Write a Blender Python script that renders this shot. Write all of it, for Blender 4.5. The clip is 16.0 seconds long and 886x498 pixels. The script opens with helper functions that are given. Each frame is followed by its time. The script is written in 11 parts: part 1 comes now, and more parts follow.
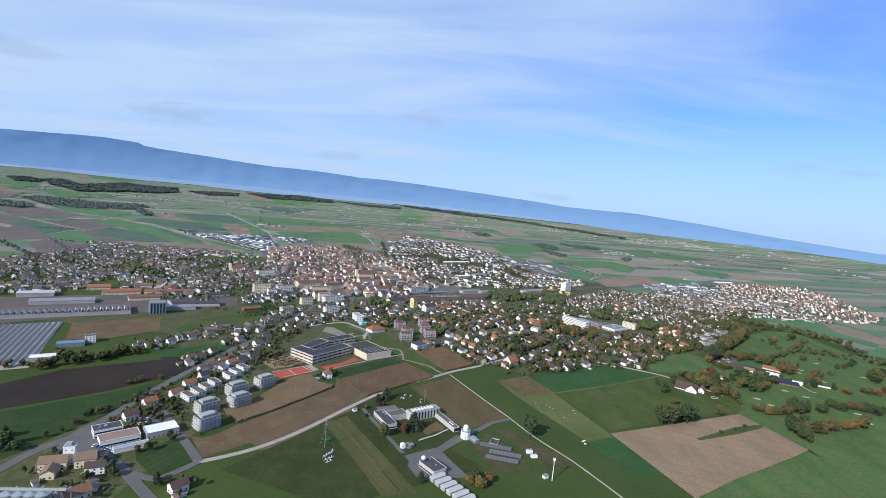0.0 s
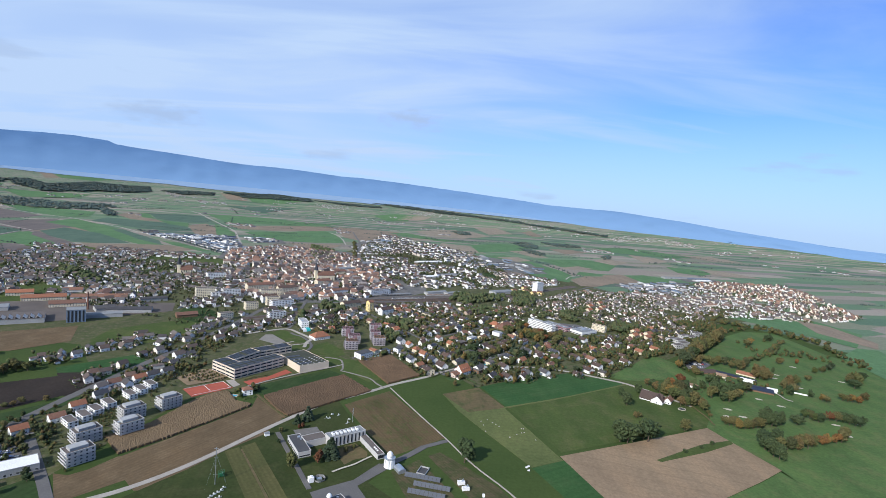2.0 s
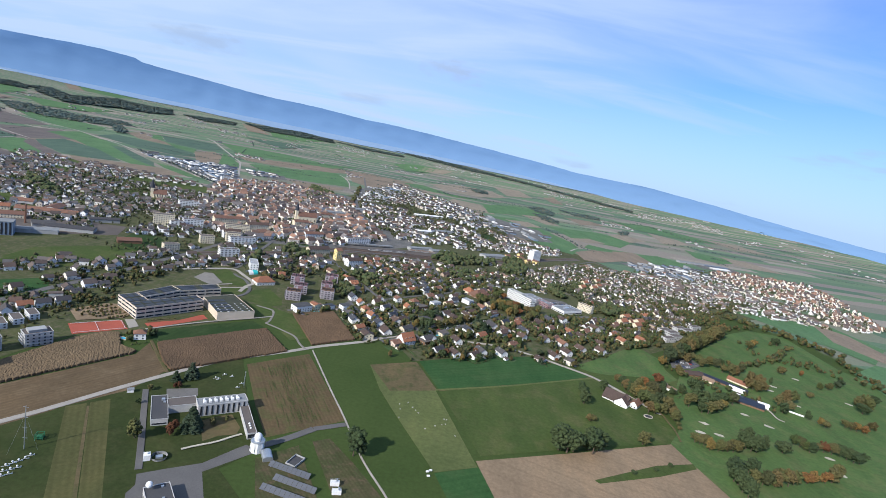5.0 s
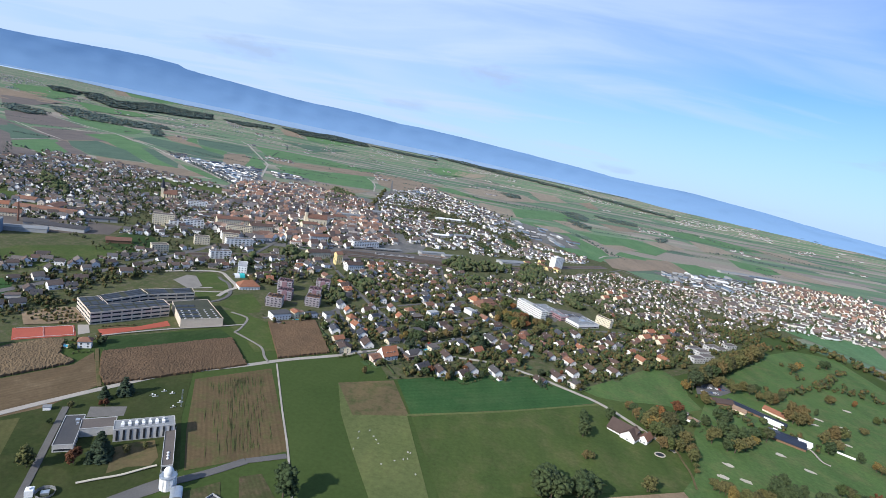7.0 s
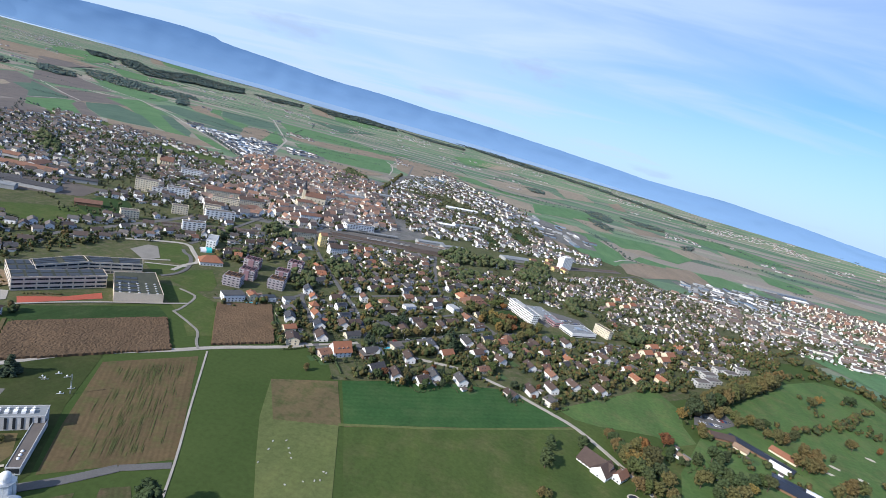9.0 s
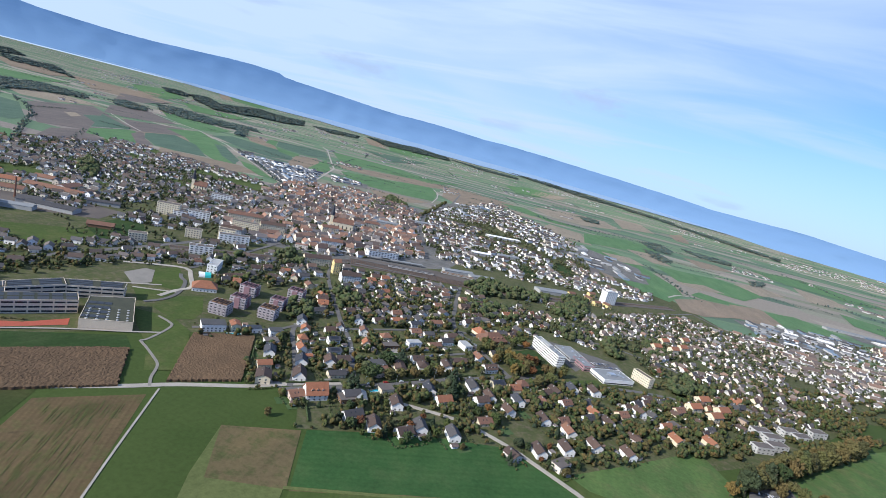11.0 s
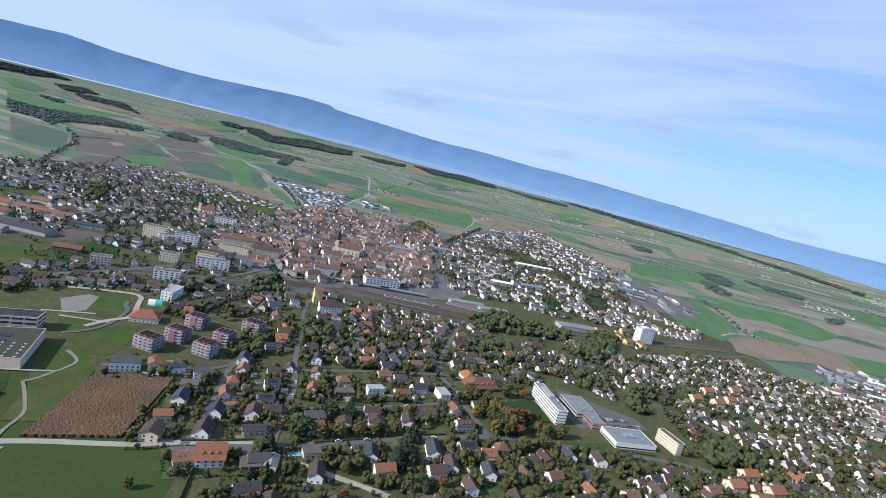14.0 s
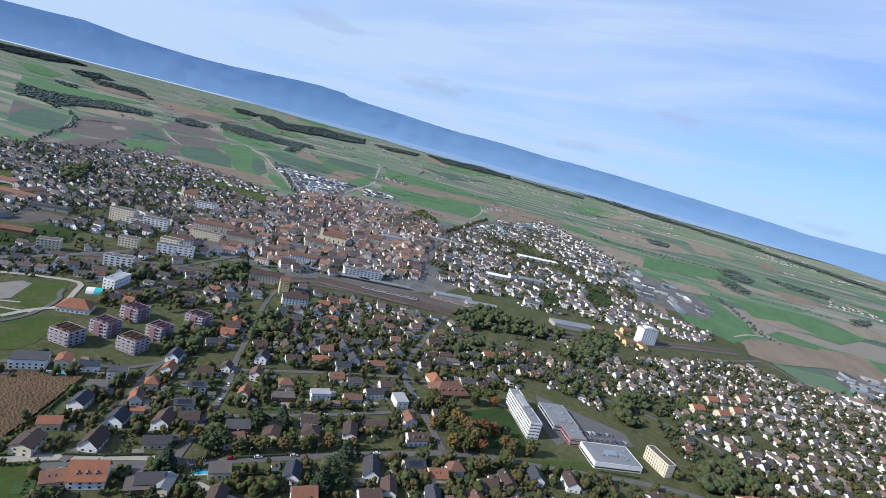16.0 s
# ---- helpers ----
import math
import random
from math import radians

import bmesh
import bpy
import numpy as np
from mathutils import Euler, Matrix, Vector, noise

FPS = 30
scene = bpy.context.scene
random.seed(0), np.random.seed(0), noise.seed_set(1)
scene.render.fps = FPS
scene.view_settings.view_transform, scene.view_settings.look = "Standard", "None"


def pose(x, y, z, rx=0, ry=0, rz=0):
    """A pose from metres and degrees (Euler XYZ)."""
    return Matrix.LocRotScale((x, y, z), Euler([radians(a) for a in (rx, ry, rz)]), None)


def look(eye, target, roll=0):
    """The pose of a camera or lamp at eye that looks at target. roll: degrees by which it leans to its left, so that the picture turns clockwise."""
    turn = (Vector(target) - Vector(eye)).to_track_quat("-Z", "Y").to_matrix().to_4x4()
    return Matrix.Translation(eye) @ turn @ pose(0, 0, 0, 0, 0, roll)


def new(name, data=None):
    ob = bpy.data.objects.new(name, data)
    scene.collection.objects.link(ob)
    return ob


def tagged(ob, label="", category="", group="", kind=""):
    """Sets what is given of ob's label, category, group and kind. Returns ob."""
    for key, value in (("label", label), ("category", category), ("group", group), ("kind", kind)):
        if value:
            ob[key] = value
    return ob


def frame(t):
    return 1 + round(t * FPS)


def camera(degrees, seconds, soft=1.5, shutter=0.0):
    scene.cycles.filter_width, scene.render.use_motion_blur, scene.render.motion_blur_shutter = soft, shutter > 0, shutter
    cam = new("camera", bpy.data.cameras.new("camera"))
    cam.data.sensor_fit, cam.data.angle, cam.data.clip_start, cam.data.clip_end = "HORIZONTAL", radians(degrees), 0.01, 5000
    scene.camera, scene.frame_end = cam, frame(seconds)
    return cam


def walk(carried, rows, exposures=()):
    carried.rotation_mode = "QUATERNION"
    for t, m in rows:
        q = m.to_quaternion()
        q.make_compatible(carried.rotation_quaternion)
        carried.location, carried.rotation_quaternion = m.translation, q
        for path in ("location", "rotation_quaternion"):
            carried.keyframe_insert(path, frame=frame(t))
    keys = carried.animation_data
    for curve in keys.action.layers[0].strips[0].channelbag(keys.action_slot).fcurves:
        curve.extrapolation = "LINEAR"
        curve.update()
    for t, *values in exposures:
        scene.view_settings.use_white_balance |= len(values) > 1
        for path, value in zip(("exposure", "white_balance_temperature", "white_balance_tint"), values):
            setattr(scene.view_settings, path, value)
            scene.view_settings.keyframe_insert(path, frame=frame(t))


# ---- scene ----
cam = camera(82.4, 16.0, soft=0.7)
PATH = [
    (0, (2.74, 0.57, 197.00), (3.095, 10.520, 196.028), 5.34),
    (0.5, (15.59, 15.10, 196.61), (15.911, 25.054, 195.751), 4.52),
    (1, (28.45, 29.15, 196.23), (28.799, 39.105, 195.331), 5.32),
    (1.5, (41.28, 42.83, 195.85), (41.776, 52.769, 194.818), 6.13),
    (2, (54.08, 56.24, 195.50), (54.683, 66.172, 194.538), 5.11),
    (2.5, (66.81, 69.44, 195.15), (67.463, 79.348, 193.996), 6.27),
    (3, (79.47, 82.51, 194.82), (80.170, 92.386, 193.406), 8.90),
    (3.5, (92.01, 95.53, 194.49), (92.731, 105.387, 192.971), 10.31),
    (4, (104.44, 108.56, 194.18), (104.991, 118.405, 192.544), 10.87),
    (4.5, (116.72, 121.65, 193.89), (117.101, 131.475, 192.090), 11.23),
    (5, (128.84, 134.85, 193.60), (129.090, 144.668, 191.730), 11.37),
    (5.2, (133.64, 140.17, 193.49), (133.841, 149.987, 191.590), 11.30),
    (7.3, (182.03, 198.12, 192.45), (181.461, 207.917, 190.524), 11.55),
    (7.5, (186.42, 203.87, 192.36), (185.880, 213.662, 190.391), 11.93),
    (8, (197.21, 218.45, 192.15), (196.666, 228.216, 190.070), 12.80),
    (8.2, (201.45, 224.36, 192.07), (200.849, 234.106, 189.910), 13.31),
    (10.3, (243.06, 289.09, 191.34), (241.361, 298.698, 189.133), 15.98),
    (10.5, (246.73, 295.49, 191.28), (244.855, 305.091, 189.195), 15.40),
    (11, (255.65, 311.63, 191.14), (253.456, 321.193, 189.193), 14.69),
    (11.5, (264.21, 327.95, 191.01), (261.874, 337.477, 189.047), 15.09),
    (12, (272.40, 344.42, 190.90), (269.959, 353.921, 188.971), 15.32),
    (12.5, (280.21, 360.98, 190.80), (277.538, 370.449, 189.030), 14.65),
    (13, (287.64, 377.58, 190.71), (284.641, 386.966, 188.991), 14.53),
    (13.5, (294.66, 394.17, 190.63), (291.408, 403.472, 188.936), 14.33),
    (14, (301.28, 410.68, 190.57), (297.936, 419.955, 188.911), 13.82),
    (14.5, (307.47, 427.03, 190.52), (304.105, 436.324, 188.995), 12.68),
    (15, (313.24, 443.16, 190.48), (309.840, 452.436, 188.960), 12.42),
    (15.5, (318.58, 458.97, 190.45), (315.091, 468.198, 188.836), 13.34),
    (16, (323.48, 474.37, 190.44), (319.867, 483.500, 188.529), 14.45),
]
walk(cam, [(t, look(eye, target, roll)) for t, eye, target, roll in PATH], exposures=[(0, 0.18, 5800, 12), (2.5, 0.22, 5850, 12), (5, 0.26, 5870, 12), (8, 0.36, 5880, 12), (10.5, 0.39, 5880, 12), (12, 0.32, 5860, 12), (14, 0.27, 5850, 12), (16, 0.20, 5800, 12)])

# ---- world, sun, exposure ----
SUN_TO = Vector((0.64, 0.77, -0.60)).normalized()
world = bpy.data.worlds.new("sky")
scene.world = world
world.use_nodes = True


def build_sky():
    nt = world.node_tree
    nt.nodes.clear()
    N, L = nt.nodes.new, nt.links.new
    out, bg = N("ShaderNodeOutputWorld"), N("ShaderNodeBackground")
    sky = N("ShaderNodeTexSky")
    sky.sky_type = "NISHITA"
    sky.sun_disc = False
    sky.sun_elevation = radians(31)
    sky.sun_rotation = radians(220)
    sky.altitude = 700
    sky.air_density, sky.dust_density, sky.ozone_density = 1.0, 0.6, 1.6
    bg.inputs["Strength"].default_value = 0.114
    tc = N("ShaderNodeTexCoord")
    sep = N("ShaderNodeSeparateXYZ")
    L(tc.outputs["Generated"], sep.inputs[0])
    # a flat cloud deck: direction divided by its height
    hz = N("ShaderNodeMath"); hz.operation = "MAXIMUM"; hz.inputs[1].default_value = 0.0
    L(sep.outputs[2], hz.inputs[0])
    ad = N("ShaderNodeMath"); ad.operation = "ADD"; ad.inputs[1].default_value = 0.12
    L(hz.outputs[0], ad.inputs[0])
    dv = N("ShaderNodeVectorMath"); dv.operation = "DIVIDE"
    cb = N("ShaderNodeCombineXYZ")
    for i in range(3):
        L(ad.outputs[0], cb.inputs[i])
    L(tc.outputs["Generated"], dv.inputs[0]); L(cb.outputs[0], dv.inputs[1])

    def cloud(scale, stretch, turn, lo, hi, shift, detail=7, distortion=0.6):
        mp = N("ShaderNodeMapping")
        mp.inputs["Scale"].default_value = (stretch, 1, 0.0)
        mp.inputs["Rotation"].default_value = (0, 0, radians(turn))
        mp.inputs["Location"].default_value = shift
        L(dv.outputs[0], mp.inputs[0])
        nz = N("ShaderNodeTexNoise")
        nz.inputs["Scale"].default_value = scale
        nz.inputs["Detail"].default_value = detail
        nz.inputs["Roughness"].default_value = 0.55
        nz.inputs["Distortion"].default_value = distortion
        L(mp.outputs[0], nz.inputs["Vector"])
        mr = N("ShaderNodeMapRange")
        mr.interpolation_type = "SMOOTHSTEP"
        mr.inputs[1].default_value, mr.inputs[2].default_value = lo, hi
        L(nz.outputs[0], mr.inputs[0])
        return mr.outputs[0]

    veil = cloud(0.42, 0.8, 20, 0.34, 0.66, (1.3, 0.4, 0), detail=3)
    wisp = cloud(1.15, 0.30, 38, 0.40, 0.74, (4.1, 2.2, 0), detail=9, distortion=1.1)
    # the veil thickens towards the west side of the sky
    west = N("ShaderNodeMapRange")
    west.inputs[1].default_value, west.inputs[2].default_value = 0.75, -0.55
    west.inputs[3].default_value, west.inputs[4].default_value = 0.0, 1.0
    L(sep.outputs[0], west.inputs[0])
    a1 = N("ShaderNodeMath"); a1.operation = "MULTIPLY_ADD"; a1.inputs[1].default_value = 0.30
    L(veil, a1.inputs[0])
    a0 = N("ShaderNodeMath"); a0.operation = "MULTIPLY"; a0.inputs[1].default_value = 0.76
    L(west.outputs[0], a0.inputs[0]); L(a0.outputs[0], a1.inputs[2])
    a2 = N("ShaderNodeMath"); a2.operation = "MULTIPLY_ADD"; a2.inputs[1].default_value = 0.42; a2.use_clamp = True
    L(wisp, a2.inputs[0]); L(a1.outputs[0], a2.inputs[2])
    # haze low over the horizon
    low = N("ShaderNodeMapRange"); low.interpolation_type = "SMOOTHSTEP"
    low.inputs[1].default_value, low.inputs[2].default_value = 0.30, -0.02
    low.inputs[3].default_value, low.inputs[4].default_value = 0.0, 0.8
    L(sep.outputs[2], low.inputs[0])
    cover = N("ShaderNodeMath"); cover.operation = "MAXIMUM"
    L(a2.outputs[0], cover.inputs[0]); L(low.outputs[0], cover.inputs[1])
    white = N("ShaderNodeRGB"); white.outputs[0].default_value = (4.25, 5.25, 6.55, 1)
    mix = N("ShaderNodeMix"); mix.data_type = "RGBA"
    L(cover.outputs[0], mix.inputs[0])
    tint = N("ShaderNodeMix"); tint.data_type = "RGBA"; tint.blend_type = "MULTIPLY"; tint.inputs[0].default_value = 1.0
    tint.inputs[7].default_value = (0.42, 0.74, 1.30, 1)
    L(sky.outputs[0], tint.inputs[6])
    L(tint.outputs[2], mix.inputs[6]); L(white.outputs[0], mix.inputs[7])
    # a few small grey flat clouds, low down
    puffs = N("ShaderNodeMapping")
    puffs.inputs["Scale"].default_value = (3.2, 3.2, 17.0)
    puffs.inputs["Location"].default_value = (0.3, 1.7, 0.2)
    L(tc.outputs["Generated"], puffs.inputs[0])
    pn = N("ShaderNodeTexNoise"); pn.inputs["Scale"].default_value = 1.5; pn.inputs["Detail"].default_value = 5
    L(puffs.outputs[0], pn.inputs["Vector"])
    pr = N("ShaderNodeMapRange"); pr.interpolation_type = "SMOOTHSTEP"
    pr.inputs[1].default_value, pr.inputs[2].default_value = 0.63, 0.75
    pr.inputs[4].default_value = 0.55
    L(pn.outputs[0], pr.inputs[0])
    band = N("ShaderNodeMapRange"); band.interpolation_type = "SMOOTHSTEP"
    band.inputs[1].default_value, band.inputs[2].default_value = 0.26, 0.16
    L(sep.outputs[2], band.inputs[0])
    pm = N("ShaderNodeMath"); pm.operation = "MULTIPLY"
    L(pr.outputs[0], pm.inputs[0]); L(band.outputs[0], pm.inputs[1])
    grey = N("ShaderNodeMix"); grey.data_type = "RGBA"
    grey.inputs[7].default_value = (3.4, 4.2, 5.4, 1)
    L(pm.outputs[0], grey.inputs[0]); L(mix.outputs[2], grey.inputs[6])
    # two small flat clouds that stand apart
    last = grey.outputs[2]
    for az, el, wide in ((-26.5, 5.75, 0.075), (-1.0, 8.4, 0.070)):
        a, e = radians(az), radians(el)
        off = N("ShaderNodeVectorMath"); off.operation = "SUBTRACT"
        off.inputs[1].default_value = (math.sin(a) * math.cos(e), math.cos(a) * math.cos(e), math.sin(e))
        L(tc.outputs["Generated"], off.inputs[0])
        sc = N("ShaderNodeVectorMath"); sc.operation = "MULTIPLY"
        sc.inputs[1].default_value = (1 / wide, 1 / wide, 3.0 / wide)
        L(off.outputs[0], sc.inputs[0])
        ln = N("ShaderNodeVectorMath"); ln.operation = "LENGTH"
        L(sc.outputs[0], ln.inputs[0])
        edge = N("ShaderNodeTexNoise"); edge.inputs["Scale"].default_value = 1.8; edge.inputs["Detail"].default_value = 6
        L(sc.outputs[0], edge.inputs["Vector"])
        ragged = N("ShaderNodeMath"); ragged.operation = "MULTIPLY_ADD"; ragged.inputs[1].default_value = 2.6
        L(edge.outputs[0], ragged.inputs[0]); L(ln.outputs["Value"], ragged.inputs[2])
        soft = N("ShaderNodeMapRange"); soft.interpolation_type = "SMOOTHSTEP"
        soft.inputs[1].default_value, soft.inputs[2].default_value = 2.35, 1.25
        soft.inputs[4].default_value = 0.7
        L(ragged.outputs[0], soft.inputs[0])
        put_in = N("ShaderNodeMix"); put_in.data_type = "RGBA"
        put_in.inputs[7].default_value = (3.3, 4.1, 5.3, 1)
        L(soft.outputs[0], put_in.inputs[0]); L(last, put_in.inputs[6])
        last = put_in.outputs[2]
    L(last, bg.inputs["Color"])
    L(bg.outputs[0], out.inputs[0])


build_sky()
sun = new("sun", bpy.data.lights.new("sun", "SUN"))
sun.data.energy, sun.data.angle, sun.data.color = 5.0, radians(0.55), (1.0, 0.925, 0.805)
sun.matrix_world = look((0, 0, 600), Vector((0, 0, 600)) + SUN_TO)

# ---- far distances are drawn in: beyond NEAR the way outwards is shortened ----
MID = Vector((165.0, 240.0))
NEAR, GAIN, EYE_Z = 3800.0, 860.0, 192.0


def bend(x, y, z=0.0):
    d = Vector((x, y)) - MID
    r = d.length
    if r <= NEAR:
        return (x, y, z), 1.0
    k = (NEAR + GAIN * (1 - NEAR / r)) / r
    return (MID.x + d.x * k, MID.y + d.y * k, EYE_Z - (EYE_Z - z) * k), k


# ---- materials ----
def rgb(c):
    return (*c, 1.0)


class Graph:
    def __init__(self, name):
        self.m = bpy.data.materials.new(name)
        self.m.use_nodes = True
        self.nt = self.m.node_tree
        self.p = self.nt.nodes["Principled BSDF"]

    def node(self, kind, **sets):
        n = self.nt.nodes.new(kind)
        for k, v in sets.items():
            n.inputs[k].default_value = v
        return n

    def link(self, a, b):
        self.nt.links.new(a, b)

    def where(self, scale=(1, 1, 1), turn=0.0, source="world"):
        if source == "world":
            src = self.node("ShaderNodeNewGeometry").outputs["Position"]
        elif source == "object":
            src = self.node("ShaderNodeTexCoord").outputs["Object"]
        else:
            a = self.node("ShaderNodeAttribute")
            a.attribute_name = source
            src = a.outputs["Vector"]
        mp = self.node("ShaderNodeMapping")
        mp.vector_type = "POINT"
        mp.inputs["Rotation"].default_value = (0, 0, radians(turn))
        mp.inputs["Scale"].default_value = scale
        self.link(src, mp.inputs[0])
        return mp.outputs[0]

    def noise(self, vec, scale, detail=4, rough=0.55):
        n = self.node("ShaderNodeTexNoise", Scale=scale, Detail=detail, Roughness=rough)
        self.link(vec, n.inputs["Vector"])
        return n.outputs[0]

    def ramp(self, fac, stops, constant=False):
        r = self.node("ShaderNodeValToRGB")
        cr = r.color_ramp
        if constant:
            cr.interpolation = "CONSTANT"
        while len(cr.elements) < len(stops):
            cr.elements.new(0.5)
        for e, (at, c) in zip(cr.elements, stops):
            e.position, e.color = at, rgb(c)
        self.link(fac, r.inputs[0])
        return r.outputs[0]

    def mix(self, fac, a, b, blend="MIX"):
        n = self.node("ShaderNodeMix")
        n.data_type, n.blend_type = "RGBA", blend
        for sock, v in ((n.inputs[0], fac), (n.inputs[6], a), (n.inputs[7], b)):
            if hasattr(v, "default_value") and not isinstance(v, (int, float, tuple)):
                self.link(v, sock)
            elif isinstance(v, tuple):
                sock.default_value = rgb(v) if len(v) == 3 else v
            else:
                sock.default_value = v
        return n.outputs[2]

    def math(self, op, a, b=0.0):
        n = self.node("ShaderNodeMath")
        n.operation = op
        for sock, v in ((n.inputs[0], a), (n.inputs[1], b)):
            if isinstance(v, (int, float)):
                sock.default_value = v
            else:
                self.link(v, sock)
        return n.outputs[0]

    def bump(self, height, strength=0.4, distance=0.1):
        b = self.node("ShaderNodeBump", Strength=strength, Distance=distance)
        self.link(height, b.inputs["Height"])
        self.link(b.outputs[0], self.p.inputs["Normal"])

    def done(self, colour, rough=0.9, metal=0.0, spec=0.3):
        if isinstance(colour, tuple):
            self.p.inputs["Base Color"].default_value = rgb(colour)
        else:
            self.link(colour, self.p.inputs["Base Color"])
        self.p.inputs["Roughness"].default_value = rough
        self.p.inputs["Metallic"].default_value = metal
        self.p.inputs["Specular IOR Level"].default_value = spec
        return self.m


def soil(name, a, b, big=0.02, fine=0.6, stripes=None, turn=0.0, depth=0.35, rough=0.95, third=None):
    """A field: two tones in large patches, fine grain, and rows (their spacing in metres) along one direction."""
    g = Graph(name)
    w = g.where()
    base = g.ramp(g.noise(w, big, 5, 0.6), [(0.35, a), (0.65, b)])
    if third:
        base = g.mix(g.ramp(g.noise(w, big * 3.1, 6, 0.65), [(0.48, (0, 0, 0)), (0.68, (1, 1, 1))]), base, third)
    streak = g.noise(g.where((0.05, 0.012, 1), turn), 1.0, 4, 0.6)
    base = g.mix(0.6, base, g.ramp(streak, [(0.32, (0.78, 0.80, 0.80)), (0.5, (1.0, 1.0, 1.0)), (0.68, (1.22, 1.16, 1.10))]), "MULTIPLY")
    grain = g.noise(w, fine, 6, 0.7)
    base = g.mix(0.55, base, g.ramp(grain, [(0.25, (0.45, 0.45, 0.45)), (0.75, (1.3, 1.3, 1.3))]), "MULTIPLY")
    height = grain
    if stripes:
        ws = g.where(turn=turn)
        wave = g.node("ShaderNodeTexWave", Scale=0.314 / stripes, Distortion=0.6)
        wave.inputs["Detail"].default_value = 2
        g.link(ws, wave.inputs["Vector"])
        uneven = g.math("MULTIPLY", wave.outputs["Fac"], g.noise(w, 0.05, 3))
        base = g.mix(g.math("MULTIPLY", uneven, depth * 2), base, tuple(c * 0.55 for c in a))
        # tractor lanes, wider apart
        wl = g.node("ShaderNodeTexWave", Scale=0.314 / 14.0, Distortion=0.25)
        wl.wave_profile = "SIN"
        g.link(ws, wl.inputs["Vector"])
        lane = g.ramp(wl.outputs["Fac"], [(0.90, (0, 0, 0)), (0.99, (1, 1, 1))])
        base = g.mix(g.math("MULTIPLY", lane, 0.22), base, tuple(c * 0.6 for c in b))
    g.bump(height, 0.6, 0.25)
    return g.done(base, rough, spec=0.1)


def plain(name, a, b=None, rough=0.7, metal=0.0, fine=1.2, big=0.08, bump=0.15, spec=0.3):
    g = Graph(name)
    w = g.where()
    b = b or tuple(c * 0.8 for c in a)
    n = g.noise(w, fine, 5, 0.65)
    base = g.ramp(g.noise(w, big, 4), [(0.3, a), (0.7, b)])
    base = g.mix(0.35, base, g.ramp(n, [(0.3, (0.6, 0.6, 0.6)), (0.7, (1.2, 1.2, 1.2))]), "MULTIPLY")
    g.bump(n, bump, 0.05)
    return g.done(base, rough, metal, spec)


def varied(name, tones, island=False, rough=0.85, fine=1.5, courses=None, bump=0.3):
    """One paint or tile in several tones, one for each house (or for each joined piece)."""
    g = Graph(name)
    r = g.node("ShaderNodeNewGeometry").outputs["Random Per Island"] if island else g.node("ShaderNodeObjectInfo").outputs["Random"]
    base = g.ramp(r, [(i / len(tones), c) for i, c in enumerate(tones)], True)
    w = g.where(source="object")
    n = g.noise(w, fine, 5, 0.7)
    base = g.mix(0.5, base, g.ramp(n, [(0.25, (0.55, 0.55, 0.55)), (0.75, (1.25, 1.25, 1.25))]), "MULTIPLY")
    base = g.mix(0.3, base, g.ramp(g.noise(w, 0.25, 3), [(0.3, (0.6, 0.6, 0.6)), (0.7, (1.2, 1.2, 1.2))]), "MULTIPLY")
    h = n
    if courses:
        wave = g.node("ShaderNodeTexWave", Scale=0.314 / courses)
        wave.bands_direction = "Z"
        g.link(w, wave.inputs["Vector"])
        base = g.mix(g.math("MULTIPLY", wave.outputs["Fac"], 0.25), base, (0.05, 0.04, 0.035))
        h = wave.outputs["Fac"]
    g.bump(h, bump, 0.06)
    return g.done(base, rough, spec=0.25)


def leafy(name, tones, island=False):
    g = Graph(name)
    w = g.where()
    r = g.node("ShaderNodeNewGeometry").outputs["Random Per Island"] if island else g.node("ShaderNodeObjectInfo").outputs["Random"]
    base = g.ramp(r, [(i / max(1, len(tones) - 1), c) for i, c in enumerate(tones)])
    n = g.noise(w, 1.1, 5, 0.7)
    base = g.mix(0.8, base, g.ramp(n, [(0.3, (0.35, 0.4, 0.35)), (0.72, (1.5, 1.4, 1.3))]), "MULTIPLY")
    leaf = g.noise(w, 4.2, 3, 0.6)
    base = g.mix(0.6, base, g.ramp(leaf, [(0.36, (0.45, 0.45, 0.45)), (0.62, (1.45, 1.45, 1.4))]), "MULTIPLY")
    g.bump(leaf, 1.0, 0.4)
    return g.done(base, 0.9, spec=0.12)


M = {}
M["meadow"] = soil("meadow_grass", (0.050, 0.076, 0.020), (0.066, 0.090, 0.025), 0.012, 0.35, turn=28, third=(0.086, 0.094, 0.034))
M["fairway"] = soil("golf_turf", (0.066, 0.112, 0.034), (0.082, 0.132, 0.041), 0.015, 0.3, turn=40, third=(0.104, 0.126, 0.048))
M["lawn"] = soil("shaded_lawn", (0.034, 0.047, 0.014), (0.043, 0.055, 0.017), 0.02, 0.4, third=(0.054, 0.060, 0.022))
M["mown"] = soil("mown_strip", (0.098, 0.092, 0.036), (0.076, 0.080, 0.029), 0.03, 0.4, 3.2, -32, 0.3)
M["rough"] = soil("rough_grass", (0.085, 0.075, 0.036), (0.055, 0.070, 0.025), 0.05, 0.5, 2.2, -37, 0.3, third=(0.115, 0.085, 0.05))
M["lush"] = soil("lush_grass", (0.028, 0.053, 0.016), (0.036, 0.063, 0.020), 0.010, 0.4, 6.0, 20, 0.15, third=(0.046, 0.068, 0.025))
